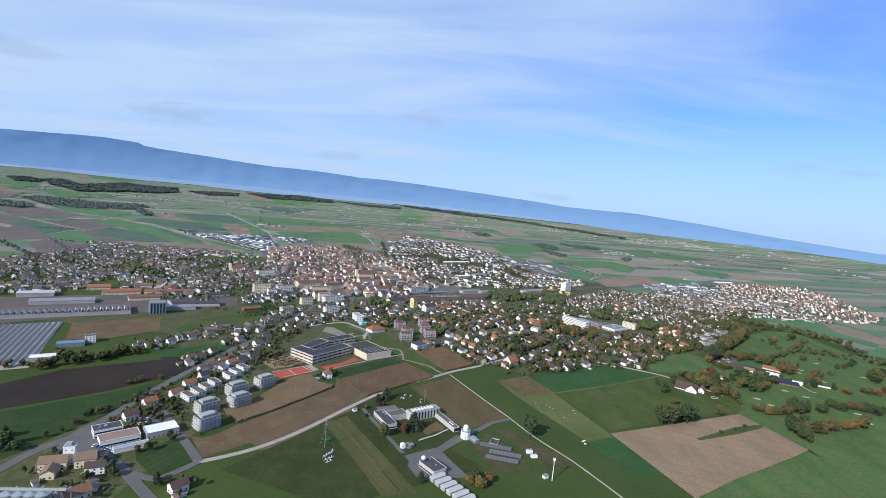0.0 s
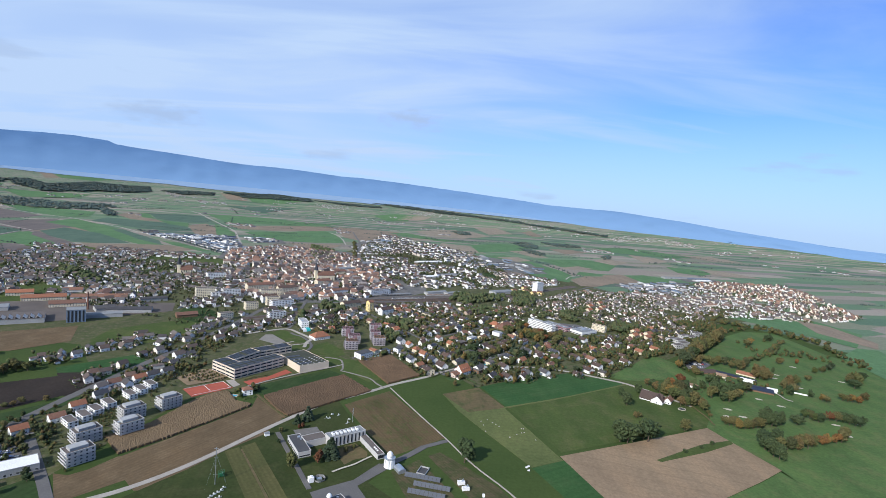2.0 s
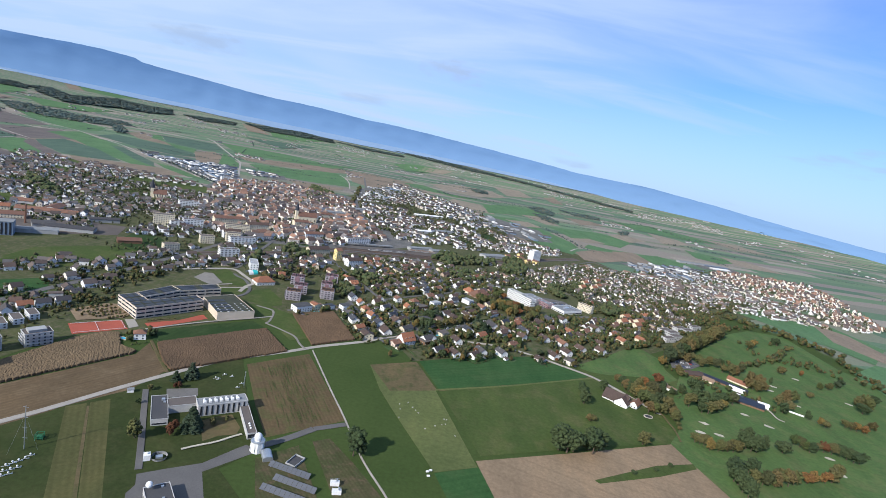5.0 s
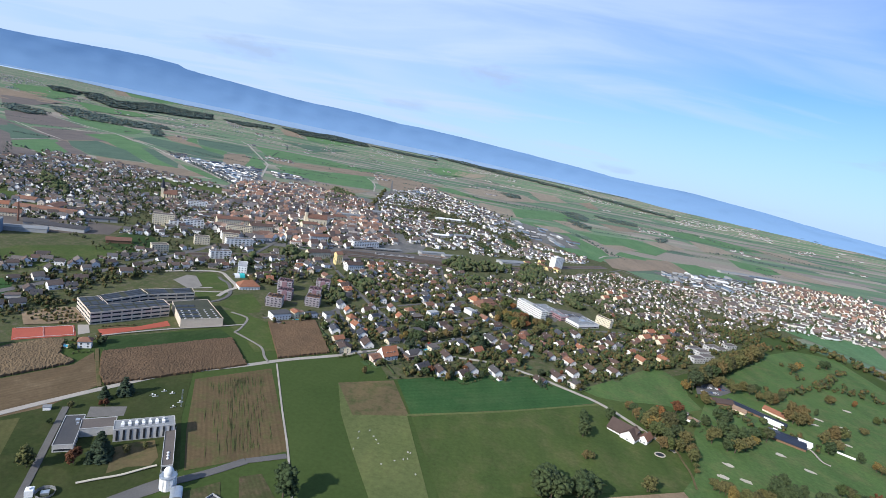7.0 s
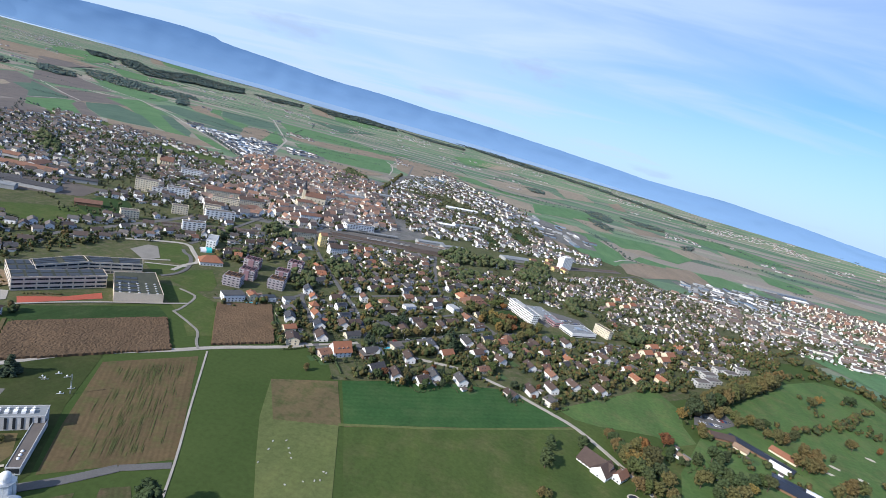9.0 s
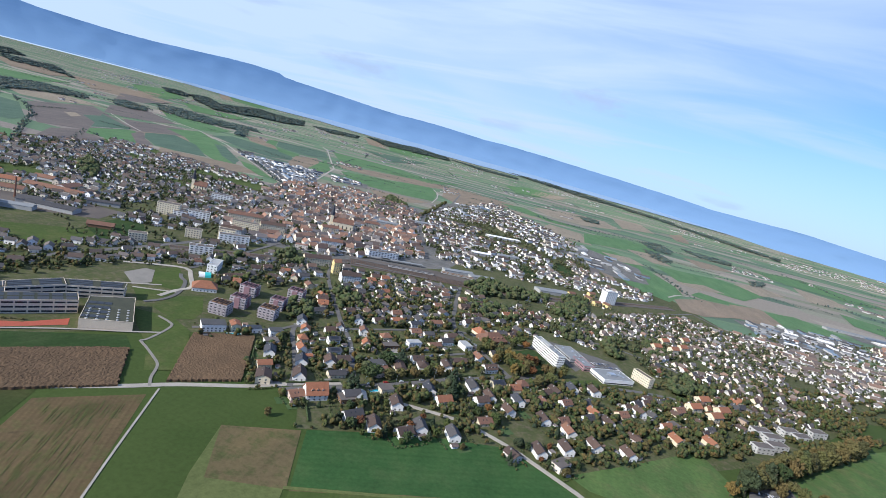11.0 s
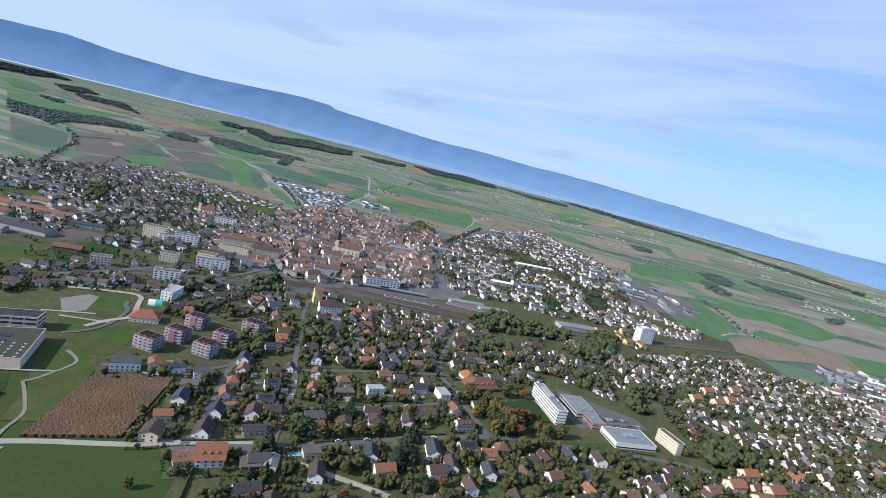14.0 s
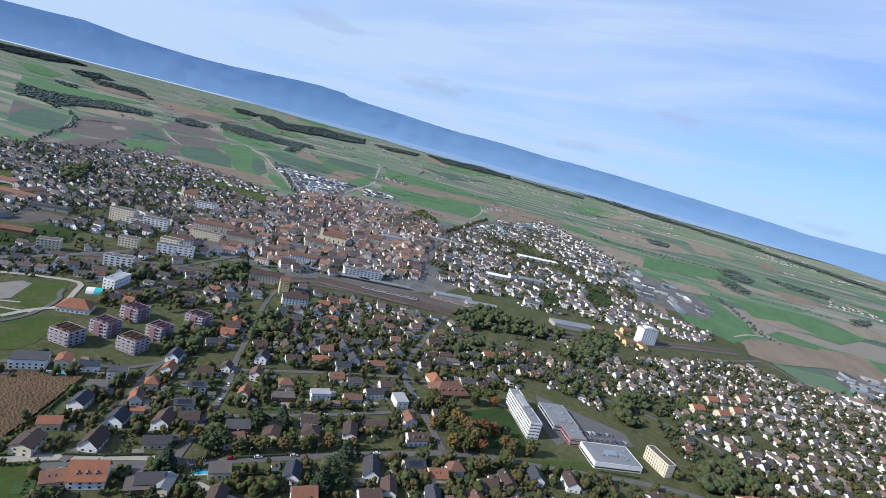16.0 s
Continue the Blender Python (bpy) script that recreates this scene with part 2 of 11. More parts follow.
M["teal"] = soil("young_crop", (0.030, 0.076, 0.023), (0.041, 0.090, 0.028), 0.012, 0.4, 5.0, 60, 0.15, third=(0.052, 0.094, 0.032))
# fields further off: paler and bluer, with the haze put into the colour
M["far_green"] = soil("hazed_meadow", (0.084, 0.160, 0.070), (0.102, 0.174, 0.078), 0.008, 0.2)
M["far_brown"] = soil("hazed_bare_field", (0.225, 0.178, 0.128), (0.196, 0.157, 0.114), 0.008, 0.2)
M["far_dark"] = soil("hazed_turned_field", (0.125, 0.108, 0.098), (0.145, 0.124, 0.110), 0.01, 0.2)
M["far_teal"] = soil("hazed_crop", (0.074, 0.118, 0.084), (0.088, 0.132, 0.092), 0.008, 0.2)
M["far_pale"] = soil("hazed_stubble", (0.27, 0.225, 0.165), (0.24, 0.205, 0.15), 0.008, 0.2, 30.0, 75, 0.2)
M["olive"] = soil("grazed_grass", (0.092, 0.112, 0.038), (0.112, 0.126, 0.046), 0.02, 0.3, turn=-28, third=(0.098, 0.116, 0.040))
M["dry"] = soil("dry_grass", (0.112, 0.090, 0.044), (0.125, 0.096, 0.050), 0.03, 0.3, turn=-28, third=(0.068, 0.076, 0.028))
M["stubble"] = soil("maize_stubble", (0.140, 0.099, 0.055), (0.116, 0.082, 0.046), 0.02, 0.45, 3.0, 32, 0.3, third=(0.166, 0.121, 0.070))
M["maize"] = soil("ripe_maize", (0.134, 0.088, 0.052), (0.106, 0.070, 0.042), 0.05, 1.6)
M["tan_maize"] = soil("dry_maize", (0.172, 0.122, 0.070), (0.138, 0.098, 0.057), 0.05, 1.6)
M["ploughed"] = soil("bare_soil", (0.258, 0.188, 0.116), (0.220, 0.159, 0.099), 0.015, 0.4, 5.0, -70, 0.05)
M["dark_soil"] = soil("dark_soil", (0.030, 0.024, 0.020), (0.039, 0.031, 0.025), 0.02, 0.5, 3.0, 43, 0.2)
M["striped"] = soil("cut_crop", (0.126, 0.090, 0.046), (0.106, 0.077, 0.040), 0.03, 0.4, 2.6, -29, 0.3, third=(0.090, 0.094, 0.034))
M["sprouts"] = soil("green_sprouts", (0.078, 0.092, 0.030), (0.096, 0.100, 0.036), 0.1, 0.6)
M["garden"] = soil("garden_lawn", (0.060, 0.074, 0.027), (0.084, 0.088, 0.039), 0.06, 0.5, third=(0.122, 0.106, 0.068))
M["paved"] = soil("town_paving", (0.17, 0.163, 0.153), (0.12, 0.116, 0.110), 0.05, 0.6, third=(0.105, 0.105, 0.085))
M["asphalt"] = plain("asphalt", (0.128, 0.121, 0.113), (0.105, 0.099, 0.093), 0.9, spec=0.2)
M["track"] = plain("concrete_track", (0.36, 0.325, 0.275), (0.29, 0.26, 0.215), 0.95)
M["footpath"] = plain("pale_footpath", (0.23, 0.21, 0.18), (0.18, 0.165, 0.14), 0.95)
M["gravel"] = plain("gravel_bed", (0.118, 0.098, 0.082), (0.084, 0.070, 0.060), 0.95, big=0.03)
M["court"] = plain("red_court", (0.36, 0.085, 0.05), (0.30, 0.075, 0.045), 0.9)
M["sand"] = plain("bunker_sand", (0.46, 0.41, 0.32), (0.40, 0.36, 0.28), 0.95)
M["white"] = plain("white_render", (0.78, 0.77, 0.74), (0.68, 0.67, 0.64), 0.85)
M["cream"] = plain("cream_render", (0.66, 0.58, 0.42), (0.60, 0.52, 0.37), 0.85)
M["yellow"] = plain("yellow_render", (0.70, 0.56, 0.25), (0.62, 0.49, 0.22), 0.85)
M["beige"] = plain("beige_concrete", (0.62, 0.52, 0.40), (0.54, 0.45, 0.35), 0.85)
M["green_roof"] = plain("planted_roof", (0.060, 0.062, 0.040), (0.042, 0.046, 0.032), 0.95, big=0.15)
M["wrap"] = plain("stand_in_wrap", (0.42, 0.40, 0.36), (0.34, 0.32, 0.28), 0.7)
M["pink"] = plain("pink_cladding", (0.33, 0.16, 0.17), (0.28, 0.14, 0.15), 0.8)
M["lilac"] = plain("lilac_render", (0.36, 0.32, 0.335), (0.29, 0.26, 0.275), 0.85)
M["plum"] = plain("plum_cladding", (0.21, 0.125, 0.14), (0.18, 0.108, 0.122), 0.8)
M["rust_flat"] = plain("brown_roof_gravel", (0.085, 0.06, 0.055), (0.065, 0.048, 0.045), 0.95)
M["grey"] = plain("grey_concrete", (0.36, 0.36, 0.35), (0.29, 0.29, 0.28), 0.85)
M["dark"] = plain("dark_bitumen", (0.055, 0.055, 0.058), (0.075, 0.072, 0.07), 0.8)
M["brown_flat"] = plain("gravelled_flat_roof", (0.13, 0.11, 0.095), (0.10, 0.085, 0.075), 0.95)
M["metal"] = plain("galvanised_metal", (0.50, 0.53, 0.56), (0.42, 0.45, 0.48), 0.38, 0.7)
M["rail_steel"] = plain("rusty_rail_steel", (0.13, 0.098, 0.080), (0.10, 0.076, 0.062), 0.6, 0.3)
M["sheet"] = plain("sheet_roof", (0.23, 0.238, 0.24), (0.18, 0.188, 0.19), 0.8)
M["blue_sheet"] = plain("blue_grey_cladding", (0.17, 0.22, 0.28), (0.14, 0.185, 0.24), 0.7)
M["panel"] = plain("solar_glass", (0.020, 0.024, 0.032), (0.026, 0.030, 0.040), 0.45, 0.0, spec=0.3)
M["pale_grey"] = plain("pale_grey_render", (0.46, 0.45, 0.43), (0.40, 0.39, 0.37), 0.85)
M["pink_flat"] = plain("pinkish_roof_gravel", (0.27, 0.18, 0.14), (0.22, 0.15, 0.12), 0.95)
M["array_glass"] = plain("grey_solar_glass", (0.105, 0.108, 0.115), (0.085, 0.09, 0.10), 0.5, 0.0, spec=0.4)
M["panel_row"] = plain("pale_solar_glass", (0.060, 0.068, 0.090), (0.050, 0.058, 0.080), 0.3, 0.0, spec=0.6)
M["glass"] = plain("window_glass", (0.022, 0.026, 0.032), (0.03, 0.034, 0.04), 0.14, 0.0, spec=0.5)
M["frame"] = plain("window_frame", (0.62, 0.62, 0.60), (0.55, 0.55, 0.53), 0.6)
M["bark"] = plain("bark", (0.11, 0.08, 0.055), (0.08, 0.06, 0.04), 0.95)
M["wood"] = plain("weathered_wood", (0.20, 0.12, 0.07), (0.15, 0.09, 0.055), 0.9)
M["pool"] = plain("pool_water", (0.05, 0.38, 0.50), (0.04, 0.33, 0.46), 0.08, spec=0.5)
M["green_paint"] = plain("green_paint", (0.03, 0.16, 0.07), (0.03, 0.13, 0.06), 0.6)
M["teal_roof"] = plain("turquoise_membrane", (0.05, 0.45, 0.42), (0.05, 0.40, 0.38), 0.5)
TILES = dict(orange=[(0.33, 0.135, 0.07), (0.28, 0.12, 0.065)], brown=[(0.105, 0.068, 0.052), (0.08, 0.055, 0.045)],
             grey=[(0.080, 0.076, 0.076), (0.062, 0.060, 0.062)], russet=[(0.225, 0.115, 0.073), (0.18, 0.095, 0.064)],
             slate=[(0.045, 0.05, 0.062), (0.06, 0.064, 0.075)])
for k, v in TILES.items():
    M["tile_" + k] = varied(k + "_roof_tiles", v, courses=0.38)
TILES["tan"] = [(0.26, 0.175, 0.115), (0.22, 0.15, 0.10)]
M["tile_tan"] = varied("tan_roof_tiles", TILES["tan"], courses=0.38)
TOWN_WALLS = [(0.84, 0.83, 0.81), (0.80, 0.78, 0.74), (0.82, 0.81, 0.79), (0.74, 0.68, 0.57), (0.85, 0.84, 0.83), (0.78, 0.72, 0.62), (0.83, 0.82, 0.80), (0.60, 0.52, 0.43), (0.84, 0.83, 0.82), (0.70, 0.67, 0.62)]
WALLS = [(0.78, 0.77, 0.75), (0.70, 0.68, 0.64), (0.66, 0.60, 0.50), (0.80, 0.79, 0.78), (0.52, 0.50, 0.47), (0.68, 0.57, 0.42), (0.77, 0.75, 0.73), (0.62, 0.58, 0.53), (0.38, 0.29, 0.22), (0.56, 0.46, 0.38)]
# roof tones paled and greyed for the haze over the eastern houses
ROOFS = [(0.135, 0.105, 0.090), (0.18, 0.13, 0.105), (0.13, 0.122, 0.12), (0.24, 0.155, 0.115), (0.12, 0.102, 0.094), (0.20, 0.155, 0.13), (0.18, 0.17, 0.165), (0.15, 0.112, 0.094), (0.22, 0.19, 0.17), (0.11, 0.10, 0.096)]
OLD_ROOFS = [(0.27, 0.160, 0.110), (0.17, 0.115, 0.090), (0.31, 0.175, 0.118), (0.125, 0.098, 0.085), (0.24, 0.165, 0.128), (0.15, 0.098, 0.076), (0.19, 0.17, 0.160), (0.105, 0.080, 0.070), (0.26, 0.150, 0.104), (0.125, 0.110, 0.104)]
M["wall"] = varied("house_render", WALLS, bump=0.1)
M["old_walls"] = varied("old_town_render", [(0.84, 0.79, 0.70), (0.78, 0.70, 0.58), (0.86, 0.84, 0.80), (0.80, 0.70, 0.55), (0.72, 0.64, 0.54), (0.87, 0.86, 0.84), (0.82, 0.75, 0.64)], True, bump=0.05)
M["walls"] = varied("town_render", TOWN_WALLS, True, bump=0.05)
M["roofs"] = varied("hazed_roof_tiles", ROOFS, True, courses=0.4)
M["dark_roofs"] = varied("dark_town_tiles", [tuple(0.66 * v for v in c) for c in ROOFS], True, courses=0.4)
M["old_roofs"] = varied("old_town_tiles", OLD_ROOFS, True, courses=0.4)
GREENS = [(0.040, 0.060, 0.026), (0.062, 0.084, 0.030), (0.086, 0.102, 0.036), (0.048, 0.066, 0.038), (0.112, 0.100, 0.038), (0.036, 0.054, 0.030), (0.120, 0.092, 0.038)]
M["leaf"] = leafy("broadleaf_foliage", GREENS)
M["leaf_dark"] = leafy("dark_foliage", [(0.044, 0.066, 0.032), (0.056, 0.080, 0.036), (0.063, 0.084, 0.038)])
M["leaf_gold"] = leafy("autumn_foliage", [(0.200, 0.125, 0.046), (0.170, 0.135, 0.046), (0.185, 0.092, 0.038), (0.180, 0.138, 0.048)])
M["leaf_red"] = leafy("copper_foliage", [(0.098, 0.044, 0.028), (0.150, 0.070, 0.034)])
M["leaf_brown"] = leafy("brown_autumn_foliage", [(0.112, 0.102, 0.042), (0.096, 0.106, 0.042), (0.140, 0.102, 0.046), (0.100, 0.098, 0.042), (0.124, 0.112, 0.050)])
M["plot_lawn"] = varied("plot_lawn", [(0.046, 0.082, 0.026), (0.058, 0.094, 0.032), (0.040, 0.070, 0.024), (0.074, 0.096, 0.038)], True, 0.95, 0.8, bump=0.2)
M["patio"] = varied("garden_paving", [(0.20, 0.185, 0.165), (0.28, 0.26, 0.235), (0.15, 0.14, 0.125), (0.24, 0.20, 0.165), (0.11, 0.09, 0.065), (0.17, 0.165, 0.155)], True, bump=0.05)
M["conifer"] = leafy("conifer_needles", [(0.034, 0.052, 0.032), (0.042, 0.062, 0.036), (0.052, 0.074, 0.050)])
M["avenue_leaves"] = leafy("avenue_foliage", [(0.104, 0.092, 0.040), (0.120, 0.098, 0.042), (0.090, 0.094, 0.040), (0.112, 0.088, 0.042)], True)
M["leaves"] = leafy("mixed_foliage", GREENS + [(0.044, 0.064, 0.028), (0.12, 0.080, 0.036), (0.070, 0.068, 0.032)], True)
# distance haze is mixed into these leaf tones as blue-grey
M["far_leaves"] = varied("hazed_foliage", [(0.062, 0.094, 0.084), (0.074, 0.106, 0.090), (0.086, 0.112, 0.088), (0.066, 0.096, 0.090), (0.104, 0.108, 0.080)], True, 0.95, 0.4, bump=0.2)
# leaf tones lifted a little for haze, for trees further off
M["town_leaves"] = leafy("hazed_town_foliage", [(0.054, 0.072, 0.038), (0.068, 0.088, 0.043), (0.082, 0.096, 0.047), (0.094, 0.090, 0.046), (0.055, 0.070, 0.040), (0.100, 0.080, 0.044)], True)
M["wood_leaves"] = leafy("woodland_foliage", [(0.056, 0.080, 0.036), (0.070, 0.094, 0.042), (0.096, 0.098, 0.048), (0.062, 0.082, 0.044)], True)

# ---- building tools ----
UNIT = 0.84  # the plan's sizes were drawn a little large
def link_mesh(name, verts, faces, mats, parent=None, slots=None, label="", smooth=False, at=None):
    me = bpy.data.meshes.new(name)
    me.from_pydata([tuple(v) for v in verts], [], faces)
    for m in mats:
        me.materials.append(m)
    if slots:
        me.polygons.foreach_set("material_index", slots)
    if smooth:
        me.polygons.foreach_set("use_smooth", [True] * len(me.polygons))
    me.update()
    ob = new(name, me)
    if parent:
        ob.parent = parent
    if at:
        ob.matrix_basis = at
    if label:
        ob["label"] = label
    return ob


def put(name, me, parent=None, m=None, label=""):
    """Another object on a mesh that is there already."""
    ob = new(name, me)
    if parent:
        ob.parent = parent
    if m is not None:
        ob.matrix_basis = m
    if label:
        ob["label"] = label
    return ob


def base(name, x, y, rot=0.0, label="", category="", group="", z=0.0):
    ob = new(name)
    ob.empty_display_size = 1.0
    ob.matrix_basis = pose(x, y, z, 0, 0, rot) @ Matrix.Diagonal((UNIT, UNIT, UNIT, 1))
    return tagged(ob, label, category, group)


class Shape:
    """Collects boxes, prisms and slabs into one mesh."""
    def __init__(self):
        self.v, self.f, self.s = [], [], []

    def add(self, verts, faces, slot=0):
        n = len(self.v)
        self.v += [tuple(p) for p in verts]
        self.f += [tuple(i + n for i in f) for f in faces]
        self.s += [slot] * len(faces)
        return self

    def box(self, x0, y0, z0, x1, y1, z1, slot=0, inset=0.0, m=None):
        i = inset
        vs = [(x0, y0, z0), (x1, y0, z0), (x1, y1, z0), (x0, y1, z0), (x0 + i, y0 + i, z1), (x1 - i, y0 + i, z1), (x1 - i, y1 - i, z1), (x0 + i, y1 - i, z1)]
        if m is not None:
            vs = [m @ Vector(p) for p in vs]
        return self.add(vs, [(3, 2, 1, 0), (4, 5, 6, 7), (0, 1, 5, 4), (1, 2, 6, 5), (2, 3, 7, 6), (3, 0, 4, 7)], slot)

    def prism(self, pts, z0, z1, slot=0, top_slot=None):
        n = len(pts)
        area = sum(pts[i][0] * pts[(i + 1) % n][1] - pts[(i + 1) % n][0] * pts[i][1] for i in range(n))
        if area < 0:
            pts = pts[::-1]
        vs = [(x, y, z0) for x, y in pts] + [(x, y, z1) for x, y in pts]
        self.add(vs, [tuple(range(n - 1, -1, -1))] + [(i, (i + 1) % n, n + (i + 1) % n, n + i) for i in range(n)], slot)
        k = len(self.v) - 2 * n
        self.f.append(tuple(range(k + n, k + 2 * n)))
        self.s.append(slot if top_slot is None else top_slot)
        return self

    def tube(self, x, y, z0, z1, r0, r1=None, n=10, slot=0):
        r1 = r0 if r1 is None else r1
        c = [(math.cos(2 * math.pi * i / n), math.sin(2 * math.pi * i / n)) for i in range(n)]
        vs = [(x + r0 * a, y + r0 * b, z0) for a, b in c] + [(x + r1 * a, y + r1 * b, z1) for a, b in c]
        return self.add(vs, [(i, (i + 1) % n, n + (i + 1) % n, n + i) for i in range(n)] + [tuple(range(n - 1, -1, -1)), tuple(range(n, 2 * n))], slot)

    def rod(self, a, b, r, n=5, slot=0):
        a, b = Vector(a), Vector(b)
        q = (b - a).to_track_quat("Z", "Y").to_matrix()
        c = [q @ Vector((r * math.cos(2 * math.pi * i / n), r * math.sin(2 * math.pi * i / n), 0)) for i in range(n)]
        vs = [a + p for p in c] + [b + p for p in c]
        return self.add(vs, [(i, (i + 1) % n, n + (i + 1) % n, n + i) for i in range(n)] + [tuple(range(n - 1, -1, -1)), tuple(range(n, 2 * n))], slot)

    def dome(self, x, y, z, r, n=14, rings=7, low=-0.4, slot=0, tall=1.0):
        a0 = math.asin(low)
        vs = []
        for j in range(rings):
            a = a0 + (math.pi / 2 - a0) * j / rings
            vs += [(x + r * math.cos(a) * math.cos(2 * math.pi * i / n), y + r * math.cos(a) * math.sin(2 * math.pi * i / n), z + tall * r * math.sin(a)) for i in range(n)]
        vs.append((x, y, z + tall * r))
        fs = [(j * n + i, j * n + (i + 1) % n, (j + 1) * n + (i + 1) % n, (j + 1) * n + i) for j in range(rings - 1) for i in range(n)]
        fs += [((rings - 1) * n + i, (rings - 1) * n + (i + 1) % n, len(vs) - 1) for i in range(n)]
        return self.add(vs, fs, slot)

    def mesh(self, name, mats):
        me = bpy.data.meshes.new(name)
        me.from_pydata(self.v, [], self.f)
        for m in mats:
            me.materials.append(M[m] if isinstance(m, str) else m)
        me.polygons.foreach_set("material_index", self.s)
        me.update()
        return me

    def part(self, name, mats, parent=None, label="", m=None):
        return put(name, self.mesh(name, mats), parent, m, label)


# occupied ground: discs in a hash, and strips along roads
TAKEN, STRIPS, LOTS = {}, [], []


def take(x, y, r):
    TAKEN.setdefault((int(x // 60), int(y // 60)), []).append((x, y, r))


def take_box(x, y, rot, L, W):
    c, s = math.cos(radians(rot)), math.sin(radians(rot))
    step = max(4.0, min(L, W) / 2)
    nx, ny = max(1, round(L / step)), max(1, round(W / step))
    for i in range(nx):
        for j in range(ny):
            u, v = (i + 0.5) / nx * L - L / 2, (j + 0.5) / ny * W - W / 2
            take(x + c * u - s * v, y + s * u + c * v, step * 0.7)


def is_free(x, y, r, roads=True):
    i, j = int(x // 60), int(y // 60)
    for a in (i - 1, i, i + 1):
        for b in (j - 1, j, j + 1):
            for px, py, pr in TAKEN.get((a, b), ()):
                if (px - x) ** 2 + (py - y) ** 2 < (pr + r) ** 2:
                    return False
    if roads:
        for ax, ay, bx, by, hw in STRIPS:
            if min(ax, bx) - hw - r < x < max(ax, bx) + hw + r and min(ay, by) - hw - r < y < max(ay, by) + hw + r:
                dx, dy = bx - ax, by - ay
                k = max(0, min(1, ((x - ax) * dx + (y - ay) * dy) / (dx * dx + dy * dy + 1e-9)))
                if (ax + k * dx - x) ** 2 + (ay + k * dy - y) ** 2 < (hw + r) ** 2:
                    return False
    return True


def inside(x, y, poly):
    hit = False
    for (ax, ay), (bx, by) in zip(poly, poly[1:] + poly[:1]):
        if (ay > y) != (by > y) and x < ax + (y - ay) / (by - ay) * (bx - ax):
            hit = not hit
    return hit


HEIGHT, LEVEL = [0.10], [0.0]


def field(name, poly, mat, label, category="field", z=None, drawn_in=False):
    """A flat piece of ground, a hand above the sheet beneath it."""
    if z is None:
        HEIGHT[0] += 0.004
        z = HEIGHT[0]
    bm = bmesh.new()
    f = bm.faces.new([bm.verts.new((x, y, z)) for x, y in poly])
    bm.normal_update()
    if f.normal.z < 0:
        f.normal_flip()
    bmesh.ops.triangulate(bm, faces=[f])
    if drawn_in:
        for _ in range(7):
            long = [e for e in bm.edges if e.calc_length() > 110 + 0.02 * (e.verts[0].co.xy - MID).length]
            if not long or max(math.dist(p, MID) for p in poly) < NEAR - 100:
                break
            bmesh.ops.subdivide_edges(bm, edges=long, cuts=1)
            bmesh.ops.triangulate(bm, faces=[f for f in bm.faces if len(f.verts) > 3])
        for v in bm.verts:
            far = (v.co.xy - MID).length
            v.co = bend(v.co.x, v.co.y, z * (1.0 if far < 2400 else 1.6) + (1.2 if far > NEAR - 300 else 0.0))[0]
    me = bpy.data.meshes.new(name)
    bm.to_mesh(me)
    bm.free()
    me.materials.append(M[mat])
    return tagged(new(name, me), label, category, kind="structure")


def road(name, pts, width, mat, label, z=0.30, category="road", keep=True):
    """A paved strip along a line of points, with a thin edge."""
    width *= UNIT
    P = [Vector(p).to_2d() for p in pts]
    # round the bends a little
    Q = [P[0]]
    for a, b, c in zip(P, P[1:], P[2:]):
        k = min(0.35, 12 / max((b - a).length, 1e-3), 12 / max((c - b).length, 1e-3))
        Q += [b + (a - b) * k, b + (a - b) * k * 0.3 + (c - b) * k * 0.3, b + (c - b) * k]
    Q.append(P[-1])
    LEVEL[0] += 0.012
    z = z + LEVEL[0]
    vs, fs = [], []
    for i, p in enumerate(Q):
        d = (Q[min(i + 1, len(Q) - 1)] - Q[max(i - 1, 0)]).normalized()
        nrm = Vector((-d.y, d.x)) * width / 2
        for s, zz in ((1.06, z - 0.25), (1, z), (-1, z), (-1.06, z - 0.25)):
            vs.append((p.x + nrm.x * s, p.y + nrm.y * s, zz))
    for i in range(len(Q) - 1):
        for k in range(3):
            a = i * 4 + k
            fs.append((a + 1, a, a + 4, a + 5))
    if keep:
        for a, b in zip(P, P[1:]):
            STRIPS.append((a.x, a.y, b.x, b.y, width / 2))
    return tagged(link_mesh(name, vs, fs, [M[mat]]), label, category, kind="structure")


# ---- houses ----
CACHE = {}


def cached(key, make):
    if key not in CACHE:
        CACHE[key] = make()
    return CACHE[key]


def window_mesh(w, h):
    def make():
        s = Shape()
        t = 0.12
        for x0, x1, z0, z1 in ((-w / 2 - t, w / 2 + t, -t, 0), (-w / 2 - t, w / 2 + t, h, h + t), (-w / 2 - t, -w / 2, 0, h), (w / 2, w / 2 + t, 0, h)):
            s.box(x0, -0.09, z0, x1, 0.0, z1, 0)
        s.add([(-w / 2, -0.05, 0), (w / 2, -0.05, 0), (w / 2, -0.05, h), (-w / 2, -0.05, h)], [(0, 1, 2, 3)], 1)
        return s.mesh("window", ["frame", "glass"])
    return cached(("window", w, h), make)


